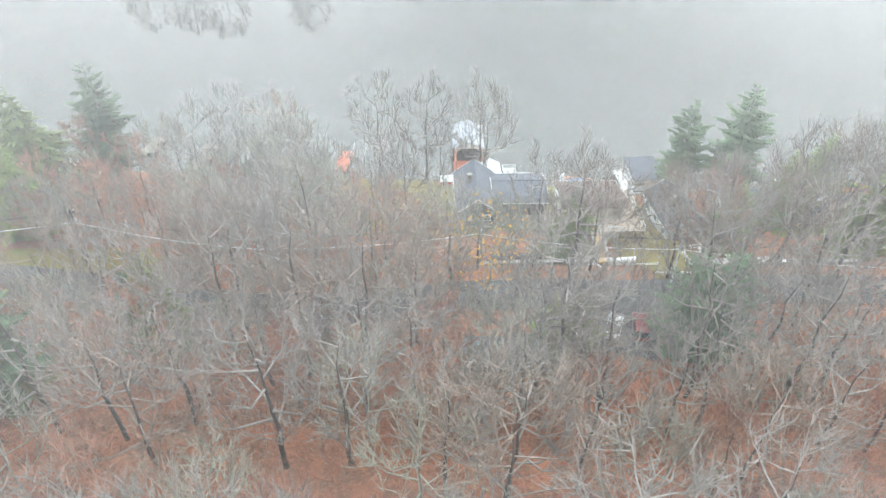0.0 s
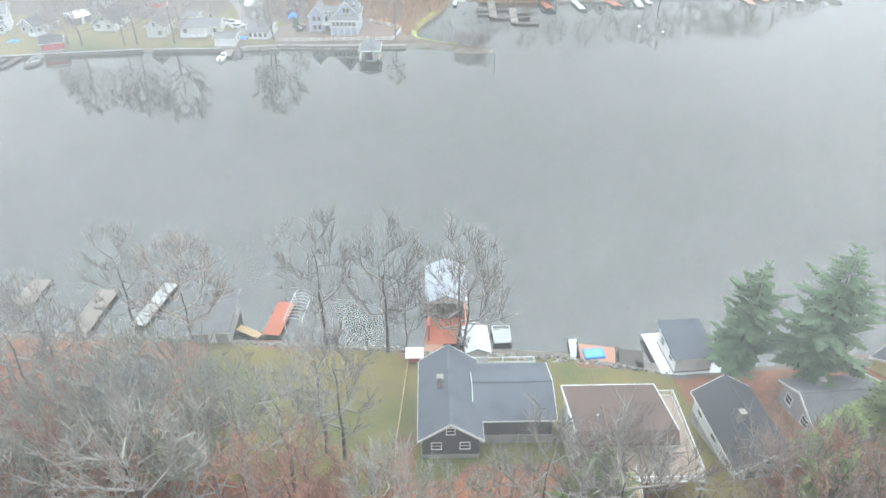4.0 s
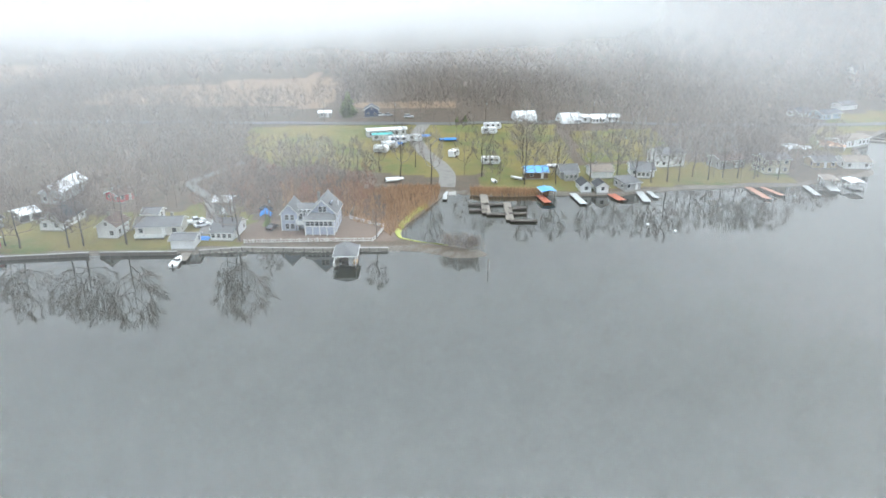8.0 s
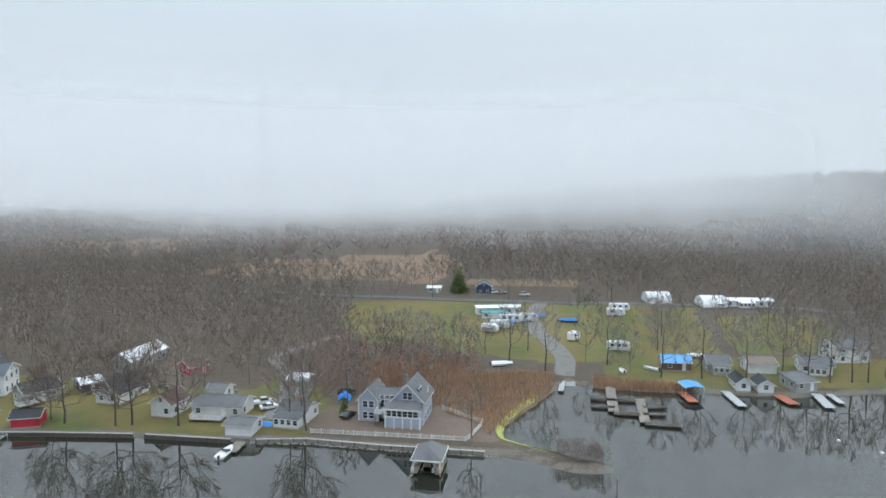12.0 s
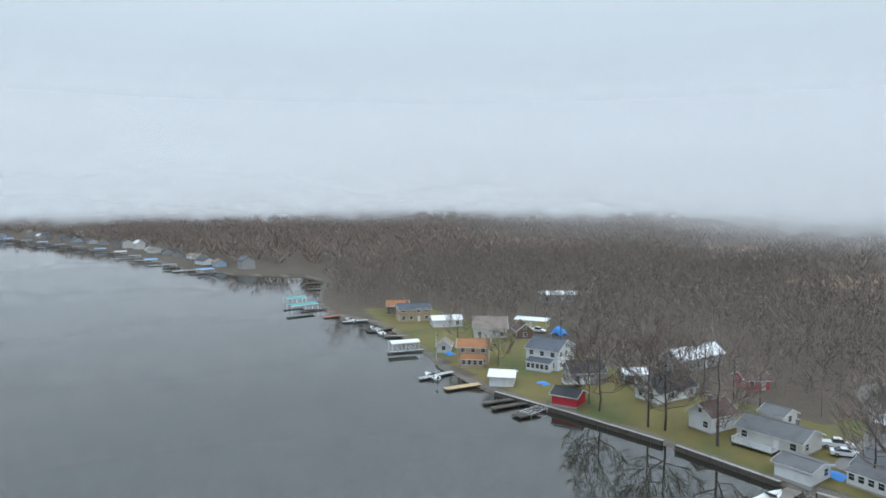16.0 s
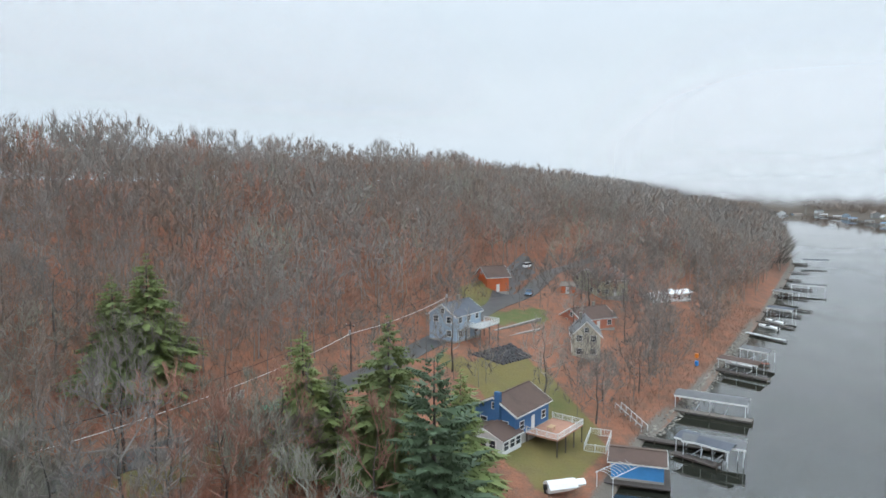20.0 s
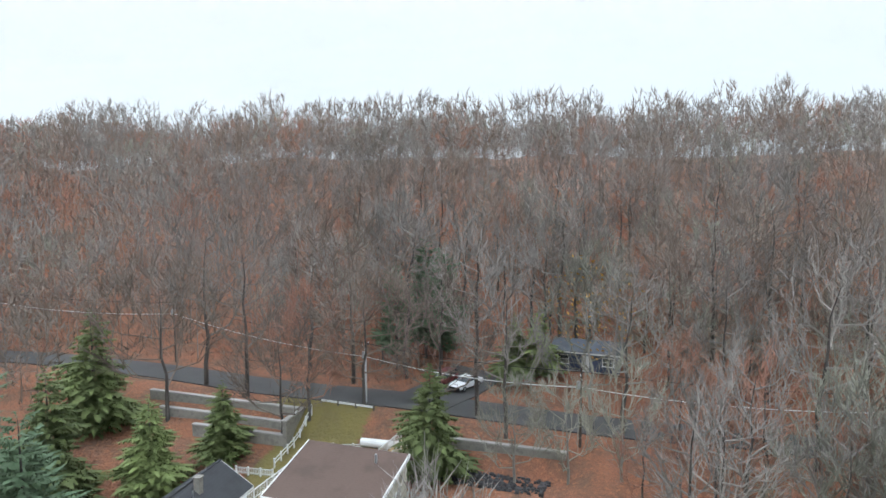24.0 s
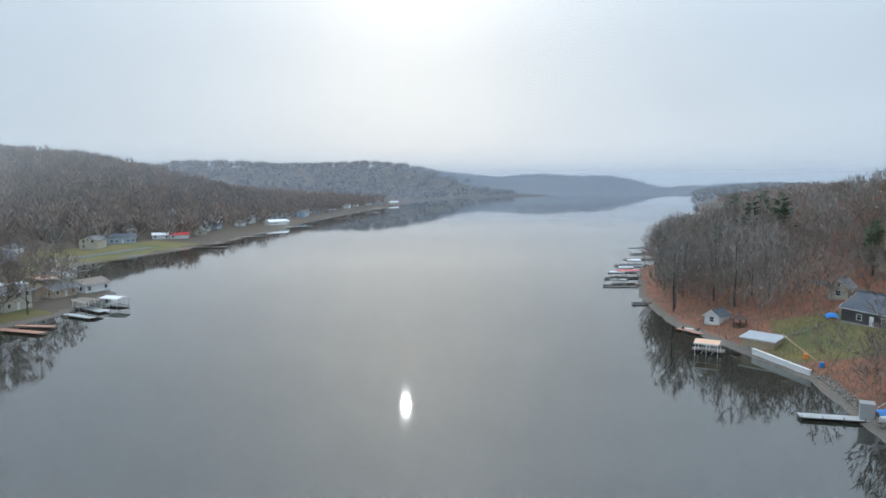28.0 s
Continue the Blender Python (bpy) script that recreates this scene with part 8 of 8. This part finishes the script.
stairs(121.5, 109.0, 131.0, 100.5, "long stairs with white handrails up the bank", z0=0.7)
stairs(-112.5, 112.8, -117.5, 107.0, "timber stairs with white handrails down the bank", z0=0.7)
stairs(66.0, 101.0, 66.5, 95.5, "dark red steps up to the yellow cottage", False, mat=WOOD_RED)
stairs(166, 118, 172, 108, "timber steps up the terraced bank", False)
beam_ = root("timber_boom", 150.5, 113.5, 50, "long pale timber boom leaning down the bank", "timber", z=1.6)
Solid().beam((0, 0, 0), (9.5, -2.5, 3.5), 0.14, 6).make("spar", WOOD_NEW, beam_)
for x, y, m, lab in ((152, 115.5, PLASTIC_ORANGE, "orange drum on the sea-wall lawn"), (146.5, 113.4, TARP_BLUE, "blue drum on the sea-wall lawn"), (-96.6, 112.2, TARP_BLUE, "blue plastic drum beside the boathouse"), (-157, 113.5, TARP_BLUE, "blue drum on the bank"), (-163, 112.5, PLASTIC_ORANGE, "orange kayak heap on the bank")):
    ob = root("drum", x, y, 0, lab, "drum")
    Solid().beam((0, 0, 0), (0, 0, 1.0), 0.42, 12).make("barrel", m, ob)
gaz = root("gazebo", 177.5, 126.2, 0, "small brown gazebo with a pointed roof", "gazebo", z=2.2)
for i in range(6):
    a = i * math.pi / 3
    shared("gzp", "post", POST, gaz, lambda s: s.box(-0.08, 0.08, -0.08, 0.08, 0, 2.3), pose(1.6 * math.cos(a), 1.6 * math.sin(a), 0))
s = Solid()
tube(s.v, s.f, [(0, 0, 2.25), (0, 0, 3.6)], [2.1, 0.06], 6)
s.make("roof", R_BROWN, gaz)
s = Solid()
tube(s.v, s.f, [(0, 0, -0.1), (0, 0, 0.9)], [1.7, 1.7], 6)
s.make("screen", BROWN, gaz)
hull("motor_boat", 179.5, 139.0, 160, 7.5, 2.5, WHITE, "white motor boat moored at the reddish dock", z=-0.2)
hull("rowing_boat", 116.6, 108.4, 40, 3.2, 1.4, WHITE, "white dinghy pulled up on the bank", windscreen=False)
for x, y in ((262, 160), (283, 163), (300, 161), (330, 160)):
    hull("motor_boat", x, y, 25, 6.5, 2.4, WHITE, "white motor boat on a dock lift", z=0.3, cover=TARP_WHITE if x > 280 else None, group="boats on lifts")
for x, y, a in ((-213, 126, 150), (-222, 127, 150), (-244, 128, 160), (-225, 249, 100), (-205, 248, 90), (-198, 246, 80), (-140, 230, 90), (-166, 124, 170)):
    hull("motor_boat", x, y, a, 6.0, 2.3, WHITE, "white motor boat moored at a dock", z=-0.15, group="moored boats")
red_trailer = camper(20, 340, 60, 5, "small white camper beside the gravel lane")

# ---- houses strung along the far shores ----
FAR = [(-990, 78, 20), (-960, 85, 10), (-930, 150, 185), (-905, 178, 190), (-880, 186, 200), (-850, 190, 195), (-815, 205, 190), (-780, 212, 190), (-745, 222, 185), (-715, 228, 190), (-690, 236, 185), (-660, 240, 185), (-640, 246, 180), (-615, 250, 180), (-590, 250, 185), (-565, 254, 180),
       (-540, 256, 180), (-515, 262, 180), (-495, 262, 175), (-470, 258, 185), (-450, 262, 185), (-425, 272, 190), (-1010, 95, 120), (-1030, 120, 130), (-870, 225, 190), (-800, 250, 190),
       (-700, 262, 185), (-610, 280, 180), (380, 452, 210), (405, 470, 205), (430, 480, 205), (470, 486, 200), (500, 500, 200), (545, 505, 205), (590, 520, 200), (620, 520, 200), (650, 535, 205), (690, 545, 205), (735, 556, 200),
       (790, 580, 200), (850, 590, 200), (920, 612, 200), (980, 620, 200), (560, 560, 200), (640, 590, 205), (720, 610, 200), (470, 560, 200), (380, 560, 190), (300, 540, 190), (1500, 735, 200), (1560, 745, 200), (1620, 750, 200), (1440, 725, 200), (240, 450, 200), (205, 430, 200)]
far_rng = random.Random(21)
for i, (x, y, a) in enumerate(FAR):
    wall_mat = far_rng.choice([WHITE_SIDE, WHITE_SIDE, OFFWHITE, GREY, PALEBLUE, BEIGE])
    roof_mat = far_rng.choice([R_GREY, R_SLATE, R_WHITE, R_TAN, R_BLUE if i % 9 == 5 else R_GREY])
    st = far_rng.choice([1, 1, 2])
    tone = {WHITE_SIDE: "white", OFFWHITE: "cream", GREY: "grey", PALEBLUE: "pale blue", BEIGE: "beige"}[wall_mat]
    cottage(x, y, a + far_rng.uniform(-12, 12) + (0 if a > 150 else 180), far_rng.uniform(8, 13), far_rng.uniform(7, 9), 2.7 * st, far_rng.uniform(1.2, 2.6), wall_mat, roof_mat, tone + " lake cottage on the distant shore", storeys=st, gap=4.0, wh=(1.3, 1.3), trim=False, group="cottages on the far shore", chimney=False, sides="fr", doors="")
for i in range(26):
    k = i / 25
    x = -985 + 560 * k
    y = float(np.interp(x, [-984, -820, -615, -469, -404], [125, 178, 231, 241, 259]))
    pier(x, y + 2, 180 + far_rng.uniform(-10, 10), far_rng.uniform(12, 20), 3.0, WOOD if i % 2 else DECK_GREY, "small distant dock on the far shore", canopy=(3.5, 3, 9, 6, far_rng.choice([R_WHITE, R_SLATE, R_BLUE])) if i % 2 else None, posts=False)

for x, y, wall_mat, roof_mat, text in [(700, 560, WHITE_SIDE, R_BLUE, "white house with a blue roof on the distant shore"), (640, 548, PALEBLUE, R_GREY, "pale blue cottage on the distant shore"), 
                                       (450, 520, WHITE_SIDE, R_GREY, "white house up the eastern bank"), (330, 470, WHITE_SIDE, R_WHITE, "white house with a white roof among trees"), (280, 440, BEIGE, R_GREY, "beige house among the eastern trees")]:
    cottage(x, y, 205, 13, 9, 4.5, 2.2, wall_mat, roof_mat, text, storeys=2, gap=4.0, wh=(1.3, 1.3), trim=False, chimney=False, sides="fr", doors="", group="cottages on the far shore")

# ---- single trees near the water and round the houses ----
OAKS = tree_kind("bare_tree", bare_tree_mesh, BARK, TWIGS["brown"], 4, 300, "broad bare shade tree with spreading limbs", "tree", H=17, limbs=12, branches=7, twigs=11, spread=0.42, start=0.18, thick=0.085, fine=1)
TALLS = tree_kind("bare_tree", bare_tree_mesh, BARK, TWIGS["grey"], 5, 320, "tall slender bare hardwood", "tree", H=20, limbs=11, branches=6, twigs=12, spread=0.27, start=0.26, thick=0.08)
MAPLES = tree_kind("bare_tree", bare_tree_mesh, BARK, TWIGS["russet"], 3, 340, "bare maple with reddish twigs", "tree", H=14, limbs=11, branches=6, twigs=13, spread=0.30, start=0.14, thick=0.08)
PALES = tree_kind("bare_tree", bare_tree_mesh, BARK_PALE, TWIGS["moss"], 4, 360, "pale lichen-covered bare tree", "tree", H=14, limbs=12, branches=6, twigs=12, spread=0.37, start=0.12, thick=0.085)
SPRUCE = tree_kind("spruce", conifer_mesh, BARK, NEEDLES, 4, 380, "dense green spruce with drooping branches", "conifer", H=18, whorls=34, per=15, width=0.47, ragged=0.42, sprays=8, droop=0.30, full=0.78, spray=1.15)
PINES = tree_kind("pine", conifer_mesh, BARK, NEEDLES_BLUE, 3, 400, "dark green pine with a ragged crown", "conifer", H=20, whorls=28, per=13, width=0.31, start=0.18, droop=0.06, ragged=0.5, sprays=9, full=0.42, spray=1.0)
plant = random.Random(7)


def stand(kinds, spots, group):
    for i, (x, y, s) in enumerate(spots):
        put_tree(kinds[i % len(kinds)], x, y, s, plant.uniform(0, 360), group)


# along the southern bank
stand(TALLS, [(-9.2, 111.6, 1.12), (-0.4, 109.4, 1.08), (-35.5, 113.2, 0.95)], "shade trees on the south bank")
stand(OAKS, [(-27.8, 112.4, 0.98)], "shade trees on the south bank")
stand(TALLS, [(9.1, 107.2, 1.1), (9.8, 103.2, 1.0), (2.1, 108.8, 0.6), (-45, 108, 0.7), (-5.8, 88, 0.9), (-3.7, 87, 0.9), (-8, 82, 0.9), (-14, 86, 0.8), (-20, 91, 0.7)], "slender trees on the south bank")
stand(PINES, [(44.0, 102.0, 0.93), (52.4, 100.0, 1.07)], "tall evergreens beside the boathouse")
stand(PALES, [(-19.1, 82.7, 1.4), (-24, 86, 1.2), (-28, 82, 1.1), (-13, 84, 0.9), (-14, 79, 1.0), (-22, 84, 1.25), (-20, 77, 1.1), (7, 75, 0.8), (2, 75, 0.9), (12, 76, 0.8), (-27, 94, 0.8)], "lichen-grey trees below the lane")
stand(MAPLES, [(-6, 79, 0.9), (-10, 75, 1.0), (0, 79, 0.7), (-26, 76, 1.1), (-30, 73, 0.8), (-16, 83, 0.9), (36.9, 71.9, 1.15), (-2.9, 70.9, 0.9), (-6.3, 75.4, 0.9), (-3.2, 78, 0.55)], "maples below the lane")
west_mix = [(plant.uniform(-62, -14), plant.uniform(73, 103), plant.uniform(0.6, 1.15)) for _ in range(46)]
west_mix = [(x, y, k) for x, y, k in west_mix if math.hypot(x + 31, y - 97) > 6.5 and not (x > -26 and y > 88) and abs(y - float(lerp_road(x)[0])) > 5]
stand([PALES[0], MAPLES[0], TALLS[1], PALES[2], MAPLES[1], OAKS[1], PALES[3], MAPLES[2]], west_mix, "bare trees on the lots west of the charcoal cottage")
stand(PINES, [(-55.5, 106.0, 1.15)], "tall pine on the south bank")
# the wooded slope below the ridge, over which the lane runs
slope = [(x + plant.uniform(-3, 3), y + plant.uniform(-3, 3)) for x in range(-50, 58, 7) for y in range(12, 60, 7)]
slope = [(x, y, plant.uniform(0.72, 1.02)) for x, y in slope if abs(y - float(lerp_road(x)[0])) > 4.5 and not (12 < x < 32 and y > 45) and not (3 < x < 14 and y > 46)]
stand([TALLS[0], PALES[0], TALLS[1], MAPLES[0], OAKS[0], TALLS[2], PALES[1], TALLS[3], MAPLES[1]], slope, "bare trees on the slope above the lane")
stand([TALLS[0], OAKS[0], TALLS[1], TALLS[2], OAKS[1], TALLS[3]], [(18.2, 67.6, 1.1), (21.6, 70.6, 1.0), (12.6, 46.6, 1.2), (30.8, 57.5, 1.25), (36.6, 61.2, 1.3), (37, 45.8, 1.15), (-12.8, 49.3, 1.25), (-22, 54.5, 1.25), (-22.5, 60.6, 1.15), (-7, 64.6, 1.0), (31.6, 68.6, 1.0), (44, 59, 1.1), (-46, 72, 0.8), (-1.5, 55.5, 1.1), (46.5, 70, 1.1), (54, 68, 1.2), (55, 74, 1.2), (2.5, 67, 0.95), (14, 71.5, 0.95), (39, 74.5, 0.9), (-15, 70, 1.1), (26.5, 46, 1.1)], "tall bare trees beside the lane")
brushy = [(plant.uniform(-48, 52), plant.uniform(12, 58), plant.uniform(0.28, 0.5)) for _ in range(40)]
stand(MAPLES + PALES, [p for p in brushy if not (12 < p[0] < 32 and p[1] > 45) and not (0 < p[0] < 16 and p[1] > 44)], "saplings on the slope above the lane")
# west of the landing
stand(TALLS, [(-103.7, 81.3, 0.72), (-107.2, 97.3, 0.78), (-107.9, 106, 0.66), (-140, 107, 0.6), (-150, 106, 0.7), (-128, 108, 0.6), (-165, 103, 0.7), (-172, 84, 0.75), (-178, 80, 0.7), (-184, 90, 0.8), (-155, 98, 0.6), (-118, 104, 0.5), (-148, 88, 0.6)], "bare trees round the western lots")
stand(SPRUCE, [(-63.0, 95.6, 1.2), (-72.0, 100.0, 0.84), (-60.7, 85.0, 0.93), (-63.6, 87.4, 0.72)], "spruces beside the blue cottage")
stand(SPRUCE, [(-60.2, 58.0, 1.05), (-55.7, 57.0, 0.9), (-42.4, 46, 0.85), (-31, 56.5, 0.7)], "spruces above the lane")
stand(PINES, [(33.2, 55.0, 0.72), (27.6, 52.6, 0.78), (30.4, 51.2, 0.82)], "dark hemlocks above the lane")
stand(PINES, [(-40, 44, 0.85), (-33.3, 57.9, 0.5), (-44, 40, 0.7)], "pines above the lane")
stand(PALES, [(-36, 78, 0.55), (-18, 57.5, 0.9), (-8, 57, 0.9)], "lichen-grey trees above the lane")
# east of the landing
stand(SPRUCE, [(47.3, 85.3, 0.58), (43.2, 79.0, 0.50), (56.4, 89.0, 0.80), (62.3, 77.6, 0.81), (68.7, 100.7, 0.71), (16.8, 55.8, 0.47), (13.8, 54.8, 0.5), (20.3, 77.2, 0.64)], "spruces among the eastern cottages")
stand(SPRUCE, [(97.9, 84.9, 1.5), (92, 80, 1.0), (120, 92, 0.6), (112, 84, 0.8)], "tall evergreens above the eastern lots")
stand(PINES, [(128, 102, 0.55), (136, 103, 0.6), (98, 82, 0.8), (240, 120, 1.2), (255, 110, 1.15), (275, 125, 1.1), (300, 122, 1.2), (232, 130, 0.9), (320, 110, 1.2), (210, 92, 0.8)], "dark pines on the eastern shore")
stand(PALES, [(74.3, 91.0, 1.36), (95, 95, 0.8), (102, 99, 0.75), (110, 98, 0.7), (104, 88, 0.85), (116, 92, 0.8), (90, 98, 0.6)], "lichen-grey trees on the eastern lots")
point = [(196 + 9.5 * (i % 9) + plant.uniform(-3, 3), 120 + 9.5 * (i // 9) + plant.uniform(-3, 3), plant.uniform(0.95, 1.25)) for i in range(45)]
point = [p for p in point if shore_distance(np.array([p[0]]), np.array([p[1]]))[0] > 2.5]
stand(TALLS + OAKS, point, "tall bare trees on the wooded point")
# northern shore
stand([OAKS[0], TALLS[1], PALES[1], TALLS[3], MAPLES[0], PALES[2], TALLS[4]], [(-6.7, 50.2, 1.3), (10.5, 46.0, 1.0), (5.2, 46.6, 0.95), (14.6, 48.2, 0.9), (1.4, 48.0, 0.9), (8.0, 42.5, 1.0), (16.8, 44.5, 1.0)], "broad trees above the lane")
stand(OAKS, [(-81.2, 244.5, 1.18), (-84.6, 243.6, 1.12), (-70.4, 245.5, 1.3), (-41.1, 247.6, 1.25), (-97, 243, 1.1), (-138.7, 248.6, 0.62), (-101.6, 244.6, 0.8), (-170, 257, 0.7)], "shade trees on the northern lawns")
stand(TALLS, [(-4.4, 248.4, 0.66), (10.8, 303.4, 1.0), (-0.1, 311, 1.0), (50.4, 350.7, 1.0), (54, 302.5, 0.95), (88.5, 361.8, 0.8), (99, 357.7, 0.7), (-15.8, 316, 0.7), (-33.9, 313.4, 0.75), (-26.7, 314.2, 0.7), (87.8, 304.2, 0.95), (29, 312, 0.95), (43, 302, 0.95), (46, 330, 0.9), (66, 304, 0.95), (76, 306, 0.95), (82, 303.5, 0.9), (-8, 318, 0.7), (5, 325, 0.8), (-44, 252, 0.9), (-46, 250, 0.8)], "bare trees on the camping ground")
row = [(94 + 5.2 * i + plant.uniform(-2, 2), 304.5 + plant.uniform(0, 7) + 0.35 * i, plant.uniform(0.8, 1.05)) for i in range(9)]
stand(TALLS + OAKS, row, "bare trees along the northern bank")
stand(SPRUCE, [(-30, 420, 0.7), (28, 405, 0.2), (24, 404, 0.18), (-36, 259, 0.2), (-30, 416, 0.5)], "small spruces by the road")
isle = [(plant.uniform(11, 23), plant.uniform(238.3, 243), plant.uniform(0.28, 0.42)) for _ in range(16)]
isle = [p for p in isle if shore_distance(np.array([p[0]]), np.array([p[1]]))[0] > 0.3]
SHRUB = tree_kind("bare_shrub", bare_tree_mesh, BARK, TWIGS["brown"], 2, 420, "dense bare shrub on the little headland", "shrub", H=11, limbs=14, branches=6, twigs=8, spread=0.42, start=0.02, thick=0.06)
stand(SHRUB, isle, "shrubs on the headland")
gold = put_tree(PALES[0], 6.6, 61.0, 1.3, 20)
gold["label"] = "thin tree still holding golden leaves"
for protos in (OAKS, TALLS, MAPLES, PALES, SPRUCE, PINES, SHRUB):
    for o in protos:
        for c in list(o.children):
            bpy.data.objects.remove(c)
        bpy.data.objects.remove(o)


def leaf_cloud(parent, centre, radius, count, mat, name, size=0.3, seed=0):
    rng = random.Random(seed)
    vs, fs = [], []
    for _ in range(count):
        d = Vector((rng.gauss(0, 1), rng.gauss(0, 1), rng.gauss(0, 1))).normalized() * radius * rng.random() ** 0.4
        p = Vector(centre) + Vector((d.x, d.y, d.z * 1.1))
        a = Vector((rng.gauss(0, 1), rng.gauss(0, 1), rng.gauss(0, 1))).normalized() * size
        b = a.orthogonal().normalized() * size * 0.6
        n = len(vs)
        vs += [tuple(p - a), tuple(p + b), tuple(p + a), tuple(p - b)]
        fs.append((n, n + 1, n + 2, n + 3))
    return mesh_object(name, vs, fs, mat, parent)


leaf_cloud(gold, (0, 0, 9.5), 4.4, 230, GOLD_LEAF, "leaves", 0.19, 5)


def blades(name, label, shape, count, tall, mat, seed, width=0.05, spread=0.25, dmin=-0.5):
    """Dry stems standing thickly over a patch of ground."""
    rng = np.random.default_rng(seed)
    p = np.array(shape, float)
    X, Y = rng.uniform(p[:, 0].min(), p[:, 0].max(), count * 3), rng.uniform(p[:, 1].min(), p[:, 1].max(), count * 3)
    ok = in_shape(X, Y, shape) & (shore_distance(X, Y) > dmin)
    X, Y = X[ok][:count], Y[ok][:count]
    Z = np.maximum(land_height(X, Y), -0.2)
    n = len(X)
    a = rng.uniform(0, 6.28, n)
    h = tall * rng.uniform(0.6, 1.25, n)
    lx, ly = rng.normal(0, spread, n) * h, rng.normal(0, spread, n) * h
    w = width * rng.uniform(0.6, 1.4, n)
    V = np.empty((n, 3, 3))
    V[:, 0] = np.c_[X - np.cos(a) * w, Y - np.sin(a) * w, Z - 0.05]
    V[:, 1] = np.c_[X + np.cos(a) * w, Y + np.sin(a) * w, Z - 0.05]
    V[:, 2] = np.c_[X + lx, Y + ly, Z + h]
    return tagged(mesh_object(name, V.reshape(-1, 3), np.arange(3 * n).reshape(-1, 3), mat), label, name.replace("_", " "), kind="stuff")


blades("reeds", "rust-coloured dry reed bed behind the headland", [(-12, 262), (-14, 292), (0, 300), (14, 301), (13, 288), (6, 268), (1, 256), (-1, 250), (-4, 258)], 7000, 1.7, REED, 1, 0.07)
blades("reeds", "brown reeds and dry stalks behind the slate-blue house", [(-34, 272), (-14, 266), (-12, 298), (-26, 314), (-40, 300)], 6000, 1.8, REED, 8, 0.06)
blades("reeds", "dry reeds fringing the camping ground", [(24, 291), (24, 298), (50, 295), (50, 290)], 3000, 1.5, REED, 2, 0.07)
blades("brush", "tangled brown brush behind the cottages", [(-44, 268), (-60, 310), (-12, 312), (-12, 275)], 4000, 2.0, BRUSH, 3, 0.05, 0.4)
blades("brush", "reddish brush on the western bank", [(-240, 105), (-240, 121), (-108, 113.5), (-112, 106), (-150, 100)], 7000, 0.8, material("red_brush", (0.26, 0.155, 0.11), 0.9, 0.6, 0.2, 2, per_island=0.35), 4, 0.05, 0.5, 1.0)
blades("brush", "brown brush on the eastern bank", [(80, 100), (84, 108), (140, 115), (200, 145), (205, 110), (130, 96)], 8000, 0.9, BRUSH, 5, 0.05, 0.5, 1.5)
blades("brush", "brown undergrowth above the lane", [(-200, 40), (-200, 60), (-60, 63), (60, 60), (160, 76), (160, 50), (0, 35)], 14000, 1.1, MATS["red_brush"], 6, 0.05, 0.5)
blades("grass", "long wet grass along the lots", [(-26, 84), (-26, 110), (30, 108), (40, 100), (28, 90), (2, 84)], 14000, 0.16, material("rough_grass", (0.16, 0.15, 0.05), 0.9, 0.6, 0.2, 2, per_island=0.3), 7, 0.03, 0.4)
algae = ribbon("algae", [(9.2, 281), (5.0, 271.5), (2.0, 262), (0.8, 255), (2.2, 249.6), (8.5, 246.6), (15, 245.2)], 1.5, material("duckweed", (0.36, 0.38, 0.10), 0.9, 0.7, 0.6, 5, bump=0.4), 0.10, 1.2)
tagged(algae, "yellow-green duckweed washed up along the sand spit", "duckweed", kind="stuff")
